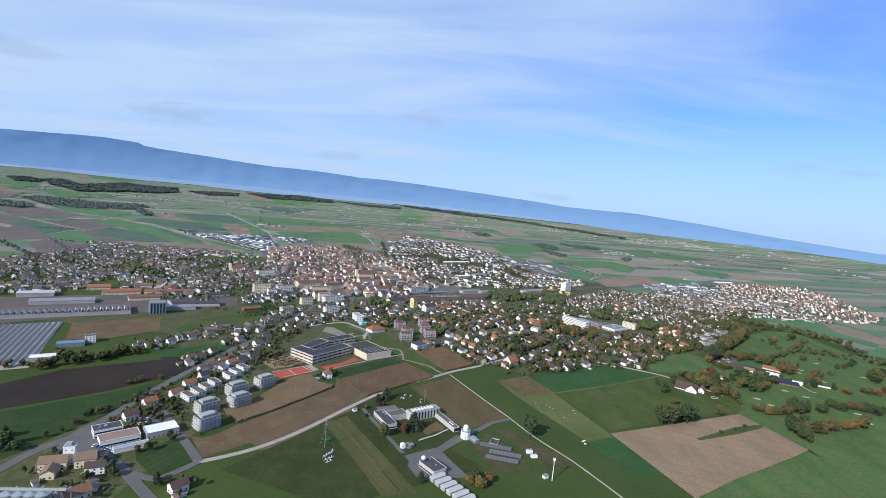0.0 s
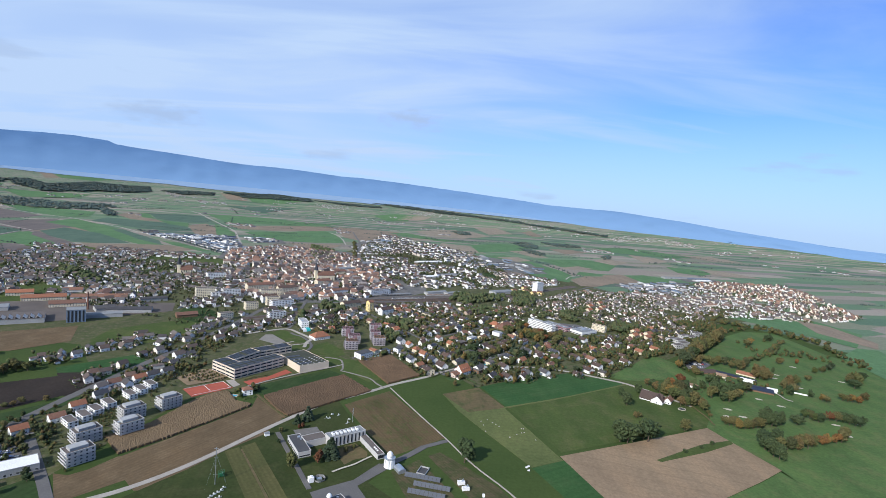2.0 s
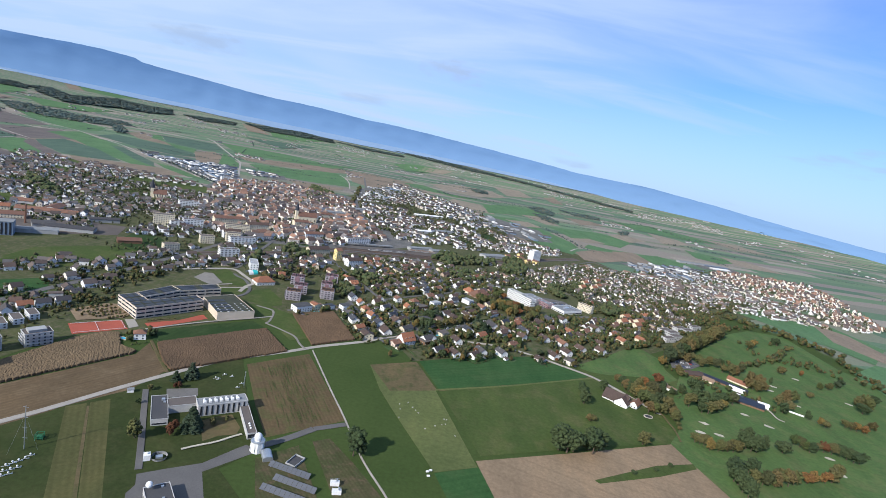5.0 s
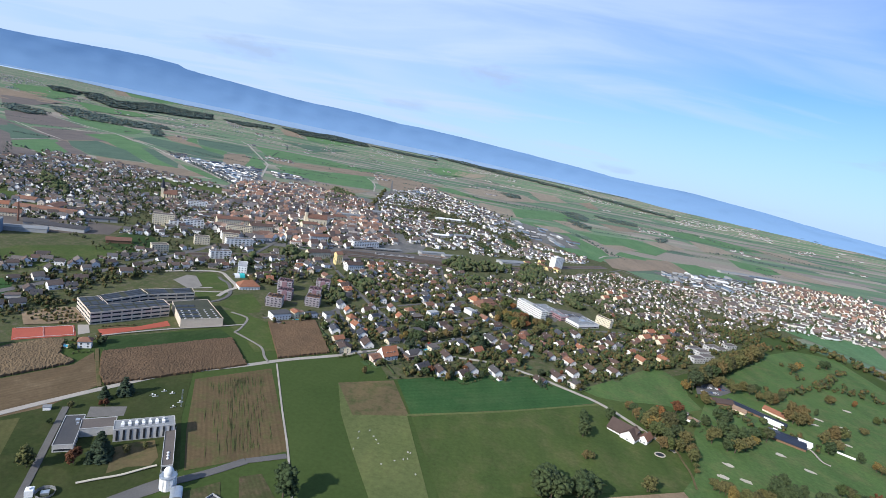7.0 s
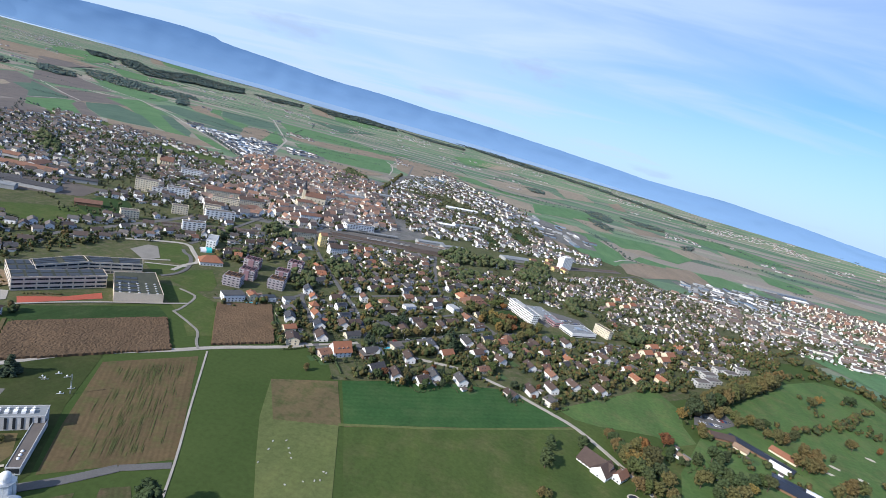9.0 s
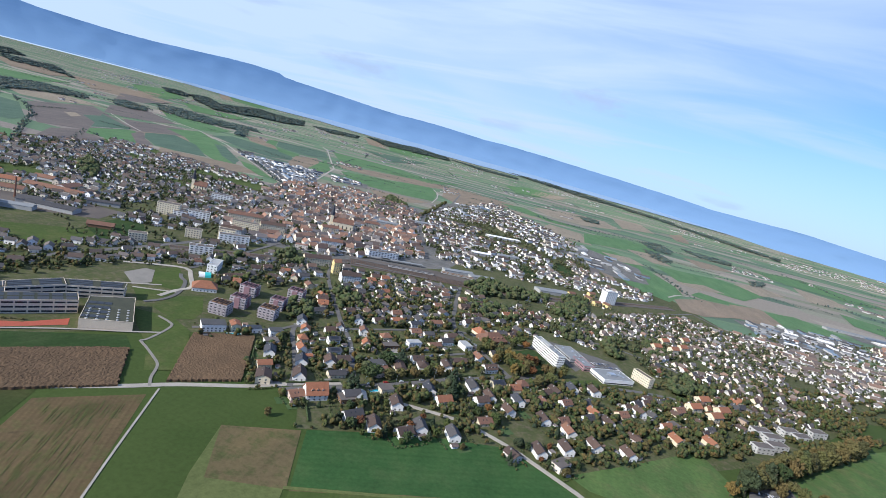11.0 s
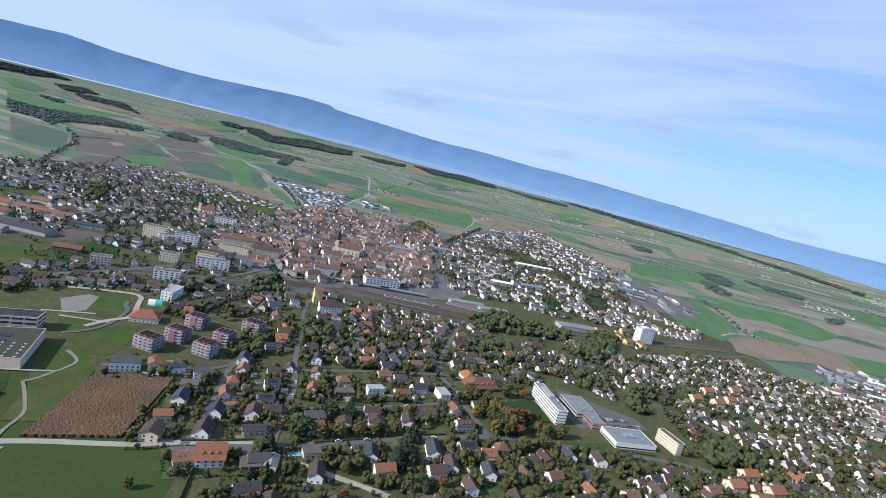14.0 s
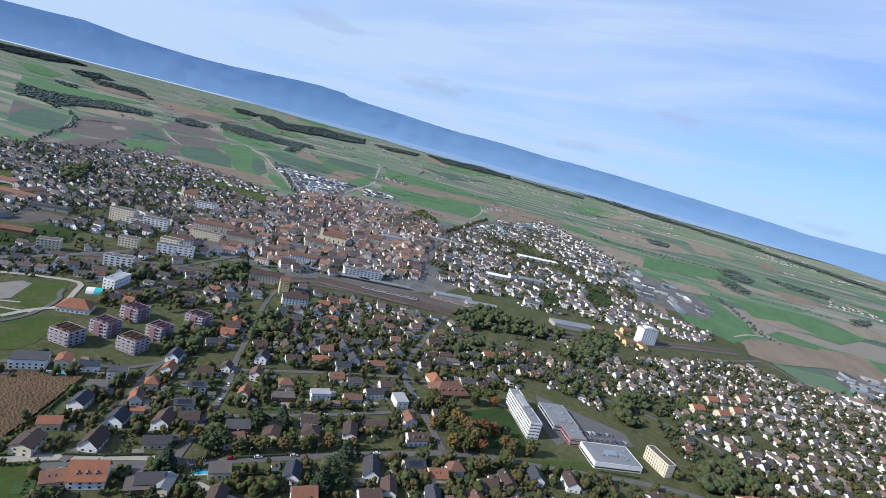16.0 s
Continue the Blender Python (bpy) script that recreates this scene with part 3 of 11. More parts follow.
def wall_mesh(L, W, h, rh, style, mat):
    def make():
        s = Shape()
        a, b = L / 2, W / 2
        if style == "gable":
            vs = [(-a, -b, -1), (a, -b, -1), (a, b, -1), (-a, b, -1), (-a, -b, h), (a, -b, h), (a, b, h), (-a, b, h), (-a, 0, h + rh), (a, 0, h + rh)]
            s.add(vs, [(0, 1, 5, 4), (1, 2, 6, 9, 5), (2, 3, 7, 6), (3, 0, 4, 8, 7), (4, 5, 9, 8), (6, 7, 8, 9), (3, 2, 1, 0)])
        else:
            s.box(-a, -b, -1, a, b, h)
        return s.mesh("wall", [mat])
    return cached(("wall", L, W, h, rh, style, mat), make)


def roof_mesh(L, W, h, rh, style, mat):
    def make():
        s = Shape()
        o, t = 0.7, 0.28
        a, b = L / 2 + o, W / 2 + o
        drop = rh * o / (W / 2)
        if style == "gable":
            top = [(-a, -b, h - drop + t), (a, -b, h - drop + t), (a, b, h - drop + t), (-a, b, h - drop + t), (-a, 0, h + rh + t), (a, 0, h + rh + t)]
            low = [(x, y, z - t - 0.02) for x, y, z in top]
            s.add(top + low, [(0, 1, 5, 4), (2, 3, 4, 5), (7, 6, 10, 11), (9, 8, 11, 10), (0, 6, 7, 1), (2, 8, 9, 3), (1, 7, 11, 5), (2, 5, 11, 8), (0, 4, 10, 6), (3, 9, 10, 4)])
        elif style == "hip":
            c = max(0.3, L / 2 - W / 2 * 0.85)
            top = [(-a, -b, h - drop + t), (a, -b, h - drop + t), (a, b, h - drop + t), (-a, b, h - drop + t), (-c, 0, h + rh + t), (c, 0, h + rh + t)]
            low = [(x, y, z - t) for x, y, z in top[:4]]
            s.add(top + low, [(0, 1, 5, 4), (2, 3, 4, 5), (1, 2, 5), (3, 0, 4), (0, 6, 7, 1), (1, 7, 8, 2), (2, 8, 9, 3), (3, 9, 6, 0), (9, 8, 7, 6)])
        elif style == "shed":
            top = [(-a, -b, h + 0.1 + t), (a, -b, h + 0.1 + t), (a, b, h + rh + t), (-a, b, h + rh + t)]
            low = [(x, y, z - t) for x, y, z in top]
            s.add(top + low, [(0, 1, 2, 3), (7, 6, 5, 4), (0, 4, 5, 1), (1, 5, 6, 2), (2, 6, 7, 3), (3, 7, 4, 0)])
        else:
            e = 0.25
            s.box(-a + o - e, -b + o - e, h, a - o + e, b - o + e, h + 0.35)
            s.box(-a + o + 0.3, -b + o + 0.3, h + 0.35, a - o - 0.3, b - o - 0.3, h + 0.36)
        return s.mesh("roof", [mat])
    return cached(("roof", L, W, h, rh, style, mat), make)


def chimney_mesh():
    def make():
        s = Shape()
        s.box(-0.4, -0.35, -1.6, 0.4, 0.35, 0.9, 0).box(-0.48, -0.43, 0.9, 0.48, 0.43, 1.05, 1)
        return s.mesh("chimney", ["grey", "dark"])
    return cached("chimney", make)


HOUSE_WORDS = dict(tile_orange="orange tiled", tile_brown="brown tiled", tile_grey="grey tiled", tile_russet="russet tiled", tile_slate="dark slate", tile_tan="tan tiled", dark="dark flat", brown_flat="gravelled flat", panel="solar-covered", sheet="metal")


def house(x, y, rot, L=12, W=9, h=5.2, rh=2.8, roof="tile_brown", style="gable", wall="wall", windows=True, chimney=True, dormers=0, words="", panels=False, name="house"):
    """One house: walls, roof, chimney, and its windows one by one."""
    if L < 25:
        L, W, h, rh = L * 0.9, W * 0.9, h * (1.18 if h < 7 else 0.94), rh * 0.92
    L, W = round(L), round(W)
    if style == "flat":
        rh = 0.0
    look_of = {"wall": "light rendered", "white": "white rendered", "cream": "cream rendered", "yellow": "yellow rendered", "wood": "timber-clad"}.get(wall, "rendered")
    b = base(name, x, y, rot, words or f"{look_of} house with a {HOUSE_WORDS.get(roof, 'tiled')} {'' if style == 'flat' else style + ' '}roof in a garden", name.replace("_", " "), "houses of the town")
    put("wall", wall_mesh(L, W, h, rh, style, wall), b)
    r = put("roof", roof_mesh(L, W, h, rh, style, roof), b)
    if chimney and style != "flat":
        put("chimney", chimney_mesh(), r, pose(L * 0.2, W * 0.12, h + rh * 0.8))
    if windows:
        floors = max(1, int((h - 0.6) // 2.6))
        wm = window_mesh(1.3, 1.3)
        for fl in range(floors):
            z = 0.9 + 2.65 * fl
            n = max(2, int(L // 3.6))
            for i in range(n):
                u = (i + 0.5) / n * L - L / 2
                put("window", wm, b, pose(u, -W / 2, z))
            for v in (-W / 5, W / 5):
                put("window", wm, b, pose(-L / 2, v, z, 0, 0, -90))
            put("window", wm, b, pose(L / 2, 0, z, 0, 0, 90))
    for i in range(dormers):
        u = ((i + 0.5) / dormers - 0.5) * L * 0.75
        s = Shape()
        y0, z0 = -W * 0.36, h + rh * 0.28
        s.add([(u - 0.9, y0, z0), (u + 0.9, y0, z0), (u + 0.9, y0, z0 + 1.2), (u, y0, z0 + 2.0), (u - 0.9, y0, z0 + 1.2), (u - 0.9, 0, z0 + 1.2), (u + 0.9, 0, z0 + 1.2), (u, 0, z0 + 2.0)],
              [(0, 1, 2, 3, 4), (0, 4, 5), (2, 1, 6)], 0)
        s.add([(u - 1.2, y0 - 0.3, z0 + 1.1), (u, y0 - 0.3, z0 + 2.15), (u + 1.2, y0 - 0.3, z0 + 1.1), (u - 1.2, 0, z0 + 1.1), (u, 0, z0 + 2.15), (u + 1.2, 0, z0 + 1.1)], [(0, 1, 4, 3), (1, 2, 5, 4)], 1)
        s.add([(u - 0.6, y0 - 0.03, z0 + 0.15), (u + 0.6, y0 - 0.03, z0 + 0.15), (u + 0.6, y0 - 0.03, z0 + 1.15), (u - 0.6, y0 - 0.03, z0 + 1.15)], [(0, 1, 2, 3)], 2)
        s.part("dormer", [wall, roof, "glass"], r)
    if panels:
        k = rh / (W / 2)
        for i in range(4):
            for j in range(2):
                u0, v0 = -L * 0.36 + i * L * 0.18, -W * 0.44 + j * W * 0.19
                Shape().add([(u0 + a * L * 0.17, v0 + c * W * 0.18, h + rh + (v0 + c * W * 0.18) * k + z) for z in (0.32, 0.38) for a, c in ((0, 0), (1, 0), (1, 1), (0, 1))], [(4, 5, 6, 7), (0, 1, 5, 4), (1, 2, 6, 5), (2, 3, 7, 6), (3, 0, 4, 7)]).part("solar_panel", ["panel"], r)
    take_box(x, y, rot, (L + 2) * UNIT, (W + 2) * UNIT)
    if L < 25 and not name.startswith("farm"):
        LOTS.append((x, y, L * UNIT))
    return b


def simple_house(x, y, rot, L, W, h, rh, roof, style, wall, label, wing=0):
    """A house seen from further off: walls with sunk window strips, and a roof."""
    def make():
        me = wall_mesh(L, W, h, rh, style, wall)
        s = Shape()
        s.v, s.f = [tuple(v.co) for v in me.vertices], [tuple(p.vertices) for p in me.polygons]
        s.s = [0] * len(s.f)
        for fl in range(max(1, int((h - 0.6) // 2.6))):
            z = 0.9 + 2.65 * fl
            n = max(2, int(L // 3.6))
            for i in range(n):
                u = (i + 0.5) / n * L - L / 2
                for side in (-1, 1):
                    s.box(u - 0.6, side * W / 2 - 0.05, z, u + 0.6, side * W / 2 + 0.05, z + 1.25, 1)
            for v in (-W / 5, W / 5):
                for side in (-1, 1):
                    s.box(side * L / 2 - 0.05, v - 0.6, z, side * L / 2 + 0.05, v + 0.6, z + 1.25, 1)
        if wing == 1:
            s.box(L / 2, -W / 2 + 0.6, -1, L / 2 + 4.2, W / 2 - 2.4, 2.7, 0).box(L / 2 + 0.6, -W / 2 + 0.52, 0, L / 2 + 3.4, -W / 2 + 0.62, 2.2, 1)
        elif wing == 2:
            s.box(-L / 4, -W / 2 - 2.2, -1, L / 4, -W / 2, h * 0.82, 0).box(-L / 4 + 0.8, -W / 2 - 2.26, 0.7, L / 4 - 0.8, -W / 2 - 2.18, 2.2, 1)
        if wing and h > 4.2:
            s.box(-L / 2 + 0.8, -W / 2 - 1.3, 2.5, L / 2 - 0.8, -W / 2, 2.65, 0).box(-L / 2 + 0.8, -W / 2 - 1.3, 2.65, L / 2 - 0.8, -W / 2 - 1.22, 3.5, 0)
        return s.mesh("house", [wall, "glass"])
    ob = put("house", cached(("simple", L, W, h, rh, style, wall, wing), make), None, pose(x, y, 0, 0, 0, rot) @ Matrix.Diagonal((UNIT, UNIT, UNIT, 1)))
    tagged(ob, label, "house", "houses of the town")
    def cover():
        me = roof_mesh(L, W, h, rh, style, roof)
        s = Shape()
        s.v, s.f = [tuple(v.co) for v in me.vertices], [tuple(p.vertices) for p in me.polygons]
        s.s = [0] * len(s.f)
        if wing == 1:
            s.box(L / 2 - 0.2, -W / 2 + 0.3, 2.7, L / 2 + 4.5, W / 2 - 2.1, 2.95, 0)
        elif wing == 2:
            e = h * 0.82
            s.add([(-L / 4 - .4, -W / 2 - 2.6, e), (L / 4 + .4, -W / 2 - 2.6, e), (L / 4 + .4, 0, e), (-L / 4 - .4, 0, e), (0, -W / 2 - 2.6, e + min(rh, 2.2)), (0, 0, e + min(rh, 2.2))], [(0, 4, 5, 3), (4, 1, 2, 5), (0, 1, 4), (3, 2, 1, 0)], 0)
        if style != "flat":
            s.box(L * 0.2 - 0.4, W * 0.1 - 0.4, h, L * 0.2 + 0.4, W * 0.1 + 0.4, h + rh + 0.9, 1)
            for u in (-L * 0.2, L * 0.05):
                k = rh / (W / 2)
                s.add([(u + a, v, h + rh + v * k + 0.33) for a, v in ((0, -W * 0.3), (0.9, -W * 0.3), (0.9, -W * 0.18), (0, -W * 0.18))], [(0, 1, 2, 3)], 2)
        return s.mesh("roof", [roof, "grey", "glass"])
    put("roof", cached(("cover", L, W, h, rh, style, roof, wing), cover), ob)
    return ob


def joined_houses(name, rows, label, roofs="roofs", walls="walls", glass=True):
    """Many houses too far off to pick apart, as one piece. Rows of x, y, rot, L, W, h, rh."""
    s = Shape()
    for x, y, rot, L, W, h, rh in rows:
        (X, Y, Z), k = bend(x, y, 0)
        k *= UNIT
        c, sn = math.cos(radians(rot)), math.sin(radians(rot))
        a, b, h, rh = L / 2 * k, W / 2 * k, h * k, rh * k

        def T(p):
            return (X + c * p[0] - sn * p[1], Y + sn * p[0] + c * p[1], Z + p[2])
        if rh > 0.3:
            vs = [(-a, -b, -2), (a, -b, -2), (a, b, -2), (-a, b, -2), (-a, -b, h), (a, -b, h), (a, b, h), (-a, b, h), (-a, 0, h + rh), (a, 0, h + rh)]
            s.add([T(p) for p in vs], [(0, 1, 5, 4), (1, 2, 6, 9, 5), (2, 3, 7, 6), (3, 0, 4, 8, 7)], 0)
            o, t = 0.6 * k, 0.25 * k
            dr = rh * o / b
            A, B = a + o, b + o
            top = [(-A, -B, h - dr + t), (A, -B, h - dr + t), (A, B, h - dr + t), (-A, B, h - dr + t), (-A, 0, h + rh + t), (A, 0, h + rh + t)]
            low = [(p[0], p[1], p[2] - t) for p in top]
            s.add([T(p) for p in top + low], [(0, 1, 5, 4), (2, 3, 4, 5), (7, 6, 10, 11), (9, 8, 11, 10), (0, 6, 7, 1), (2, 8, 9, 3), (1, 7, 11, 5), (2, 5, 11, 8), (0, 4, 10, 6), (3, 9, 10, 4)], 1)
        else:
            vs = [(-a, -b, -2), (a, -b, -2), (a, b, -2), (-a, b, -2), (-a, -b, h), (a, -b, h), (a, b, h), (-a, b, h)]
            s.add([T(p) for p in vs], [(0, 1, 5, 4), (1, 2, 6, 5), (2, 3, 7, 6), (3, 0, 4, 7)], 0)
            e = 0.3 * k
            s.add([T(p) for p in [(-a - e, -b - e, h), (a + e, -b - e, h), (a + e, b + e, h), (-a - e, b + e, h), (-a - e, -b - e, h + e), (a + e, -b - e, h + e), (a + e, b + e, h + e), (-a - e, b + e, h + e)]],
                  [(4, 5, 6, 7), (0, 1, 5, 4), (1, 2, 6, 5), (2, 3, 7, 6), (3, 0, 4, 7)], 1)
        if glass:
            for fl in range(max(1, int((h / k - 0.6) // 2.7))):
                z = (0.9 + 2.7 * fl) * k
                n = max(2, int(L // 4))
                for side in (-1, 1):
                    for i in range(n):
                        u = ((i + 0.5) / n * 2 - 1) * a
                        q = [(u - 0.65 * k, side * (b + 0.05 * k), z), (u + 0.65 * k, side * (b + 0.05 * k), z), (u + 0.65 * k, side * (b + 0.05 * k), z + 1.3 * k), (u - 0.65 * k, side * (b + 0.05 * k), z + 1.3 * k)]
                        s.add([T(p) for p in q], [(0, 1, 2, 3)], 2)
                    v = b * 0.4
                    for vv in (-v, v):
                        q = [(side * (a + 0.05 * k), vv - 0.6 * k, z), (side * (a + 0.05 * k), vv + 0.6 * k, z), (side * (a + 0.05 * k), vv + 0.6 * k, z + 1.3 * k), (side * (a + 0.05 * k), vv - 0.6 * k, z + 1.3 * k)]
                        s.add([T(p) for p in q], [(0, 1, 2, 3)], 2)
    ob = s.part(name, [walls, roofs, "glass"])
    return tagged(ob, label, "houses", kind="stuff")


# ---- trees ----
def ico(sub):
    bm = bmesh.new()
    bmesh.ops.create_icosphere(bm, subdivisions=sub, radius=1.0)
    v = np.array([p.co[:] for p in bm.verts])
    f = np.array([[q.index for q in p.verts] for p in bm.faces])
    bm.free()
    return v, f


ICO1, ICO2 = ico(1), ico(2)
ICO0 = np.array([(1, 0, 0), (-1, 0, 0), (0, 1, 0), (0, -1, 0), (0, 0, 1), (0, 0, -1)], float) * 1.15, np.array([(0, 2, 4), (2, 1, 4), (1, 3, 4), (3, 0, 4), (2, 0, 5), (1, 2, 5), (3, 1, 5), (0, 3, 5)])


def np_mesh(name, verts, faces, mats, smooth=False, slots=None):
    me = bpy.data.meshes.new(name)
    verts, faces = np.asarray(verts, np.float32), np.asarray(faces, np.int32)
    n = faces.shape[1]
    me.vertices.add(len(verts)); me.vertices.foreach_set("co", verts.ravel())
    me.loops.add(faces.size); me.loops.foreach_set("vertex_index", faces.ravel())
    me.polygons.add(len(faces)); me.polygons.foreach_set("loop_start", np.arange(0, faces.size, n, dtype=np.int32))
    for m in mats:
        me.materials.append(M[m])
    if slots is not None:
        me.polygons.foreach_set("material_index", np.asarray(slots, np.int32))
    if smooth:
        me.polygons.foreach_set("use_smooth", np.ones(len(faces), bool))
    me.update(calc_edges=True)
    return me


def crown_mesh(kind, seed, mat):
    """A crown one unit high and about one wide: many small ragged clumps with gaps, and loose sprays round them."""
    rng = np.random.RandomState(seed)
    V, F, n = [], [], 0
    cv, cf = ICO1
    count = 118
    lobes = [(rng.uniform(0, 6.28), rng.uniform(0.34, 0.78), rng.uniform(0.05, 0.22)) for _ in range(9)]
    for i in range(count):
        if kind == "broad":
            # clumps gather in a few boughs of unequal reach
            la, lz, lr = lobes[i % 9]
            d = rng.normal(size=3); d /= np.linalg.norm(d)
            c = np.array([lr * math.cos(la), lr * math.sin(la), lz]) + d * (0.215, 0.215, 0.20) * (0.6 + 0.4 * rng.rand())
            size = rng.uniform(0.055, 0.105)
        elif kind == "column":
            h = rng.uniform(0.08, 0.95)
            a = rng.uniform(0, 6.28)
            w = 0.11 * math.sin(math.pi * min(1, h * 0.9 + 0.1)) ** 0.6
            c = np.array([w * math.cos(a), w * math.sin(a), h]); size = rng.uniform(0.05, 0.085)
        else:
            h = rng.rand() ** 1.4 * 0.92 + 0.05
            a = rng.uniform(0, 6.28)
            w = 0.25 * (1 - h) * rng.uniform(0.6, 1.0) + 0.01
            c = np.array([w * math.cos(a), w * math.sin(a), h]); size = 0.035 + 0.075 * (1 - h) * rng.uniform(0.7, 1.2)
        jag = 1 + 0.42 * (rng.rand(len(cv), 1) - 0.5) * 2
        sq = np.array([1, 1, 0.8 if kind != "cone" else 0.55])
        V.append(cv * jag * size * sq + c); F.append(cf + n); n += len(cv)
    V, F = np.concatenate(V), np.concatenate(F)
    # loose sprays of leaves
    k = 1050
    pick = V[rng.randint(0, len(V), k)]
    S = np.concatenate([p + rng.normal(size=(3, 3)) * (0.032 if kind == "broad" else 0.02) for p in pick])
    SF = np.arange(len(S)).reshape(-1, 3) + len(V)
    return np_mesh("crown", np.concatenate([V, S]), np.concatenate([F, SF]), [mat])


def trunk_mesh(kind):
    def make():
        s = Shape()
        s.tube(0, 0, -0.03, 0.34, 0.028, 0.018, 7)
        if kind == "broad":
            for i in range(6):
                a = i * 1.05 + 0.3
                s.rod((0, 0, 0.24 + 0.02 * i), (0.22 * math.cos(a), 0.22 * math.sin(a), 0.5 + 0.04 * i), 0.009)
            s.tube(0, 0, 0.34, 0.7, 0.018, 0.006, 6)
        else:
            s.tube(0, 0, 0.34, 0.92, 0.018, 0.004, 6)
        return s.mesh("trunk", ["bark"])
    return cached(("trunk", kind), make)


TREE_WORDS = dict(leaf="green broadleaf tree with a full uneven crown", leaf_dark="dark green broadleaf tree with a dense crown", leaf_gold="broadleaf tree in golden autumn colour", leaf_red="copper-leaved tree with a round crown", leaf_brown="broadleaf tree in brown autumn leaf", conifer="dark green conifer with a pointed crown")
TREES = [0]
RT = random.Random(11)


def tree(x, y, h=9.0, mat="leaf", kind="broad", wide=1.0, words=""):
    TREES[0] += 1
    v = TREES[0] % 5
    b = base("tree", x, y, RT.uniform(0, 360), words or TREE_WORDS[mat], "tree", "trees")
    h *= UNIT
    b.scale = (h * wide, h * wide, h)
    put("trunk", trunk_mesh(kind), b)
    put("crown", cached(("crown", kind, v, mat), lambda: crown_mesh(kind, 100 + v, mat)), b)
    take(x, y, h * wide * 0.3)
    return b


def joined_trees(name, rows, label, mat="leaves", category="trees", blobs=6, far=False):
    """Many trees or bushes that nobody could count, as one piece. Rows of x, y, height, width."""
    rng = np.random.RandomState(len(rows) + 7)
    cv, cf = ICO0 if far else ICO1
    V, F, n = [], [], 0
    for x, y, h, w in rows:
        (X, Y, Z), k = bend(x, y, 0)
        h, w = h * k * UNIT, w * k * UNIT
        for i in range(blobs):
            a = rng.uniform(0, 6.28)
            lev = rng.rand()
            rr = w * 0.30 * rng.rand() ** 0.5
            size = np.array([w * rng.uniform(0.2, 0.33), w * rng.uniform(0.2, 0.33), h * rng.uniform(0.17, 0.27)])
            c = np.array([X + rr * math.cos(a), Y + rr * math.sin(a), Z + h * (0.26 + 0.5 * lev)])
            V.append(cv * (1 + 0.3 * (rng.rand(len(cv), 1) * 2 - 1)) * size + c); F.append(cf + n); n += len(cv)
    if not V:
        return None
    ob = new(name, np_mesh(name, np.concatenate(V), np.concatenate(F), [mat], smooth=far))
    return tagged(ob, label, category, kind="stuff")


# ---- how high, in degrees, shore, foot and ridge of the distance stand, by bearing ----
def along(table, a):
    for (a0, v0), (a1, v1) in zip(table, table[1:]):
        if a0 <= a <= a1:
            return v0 + (v1 - v0) * (a - a0) / (a1 - a0)
    return table[0][1] if a < table[0][0] else table[-1][1]


SHORE = [(-100, -0.3), (-60, -0.3), (-46, -0.42), (-42, -0.52), (-38, -0.72), (-33, -0.85), (-28, -0.88), (-23, -1.08), (-10, -1.2), (2, -1.22), (8, -1.33), (14, -1.4), (20, -1.45), (70, -2.2)]
FOOT = [(-100, -0.2), (-60, -0.2), (-46, -0.25), (-38, -0.36), (-30, -0.45), (-11, -0.62), (-2, -0.74), (8, -0.98), (14, -1.28), (20, -1.58), (26, -1.7), (36, -1.85), (45, -2.12), (70, -2.12)]
RIDGE = [(-180, 1.0), (-100, 2.3), (-61, 2.55), (-56, 2.85), (-51.5, 2.5), (-47, 2.4), (-44, 2.45), (-39, 2.78), (-35.5, 2.95), (-33.3, 2.86), (-32.7, 2.82), (-32.1, 2.54), (-30.5, 2.42), (-27.5, 2.3), (-22, 1.98), (-15, 1.88), (-10, 1.7), (-5, 1.6), (0, 1.4), (4.6, 1.15), (10, 0.85), (14, 0.5), (22, 0.45), (28, 0.0), (35.5, -0.7), (43, -1.2), (60, -1.3), (110, -0.8), (180, 1.0)]


def polar(az, r):
    a = radians(az)
    return MID.x + r * math.sin(a), MID.y + r * math.cos(a)


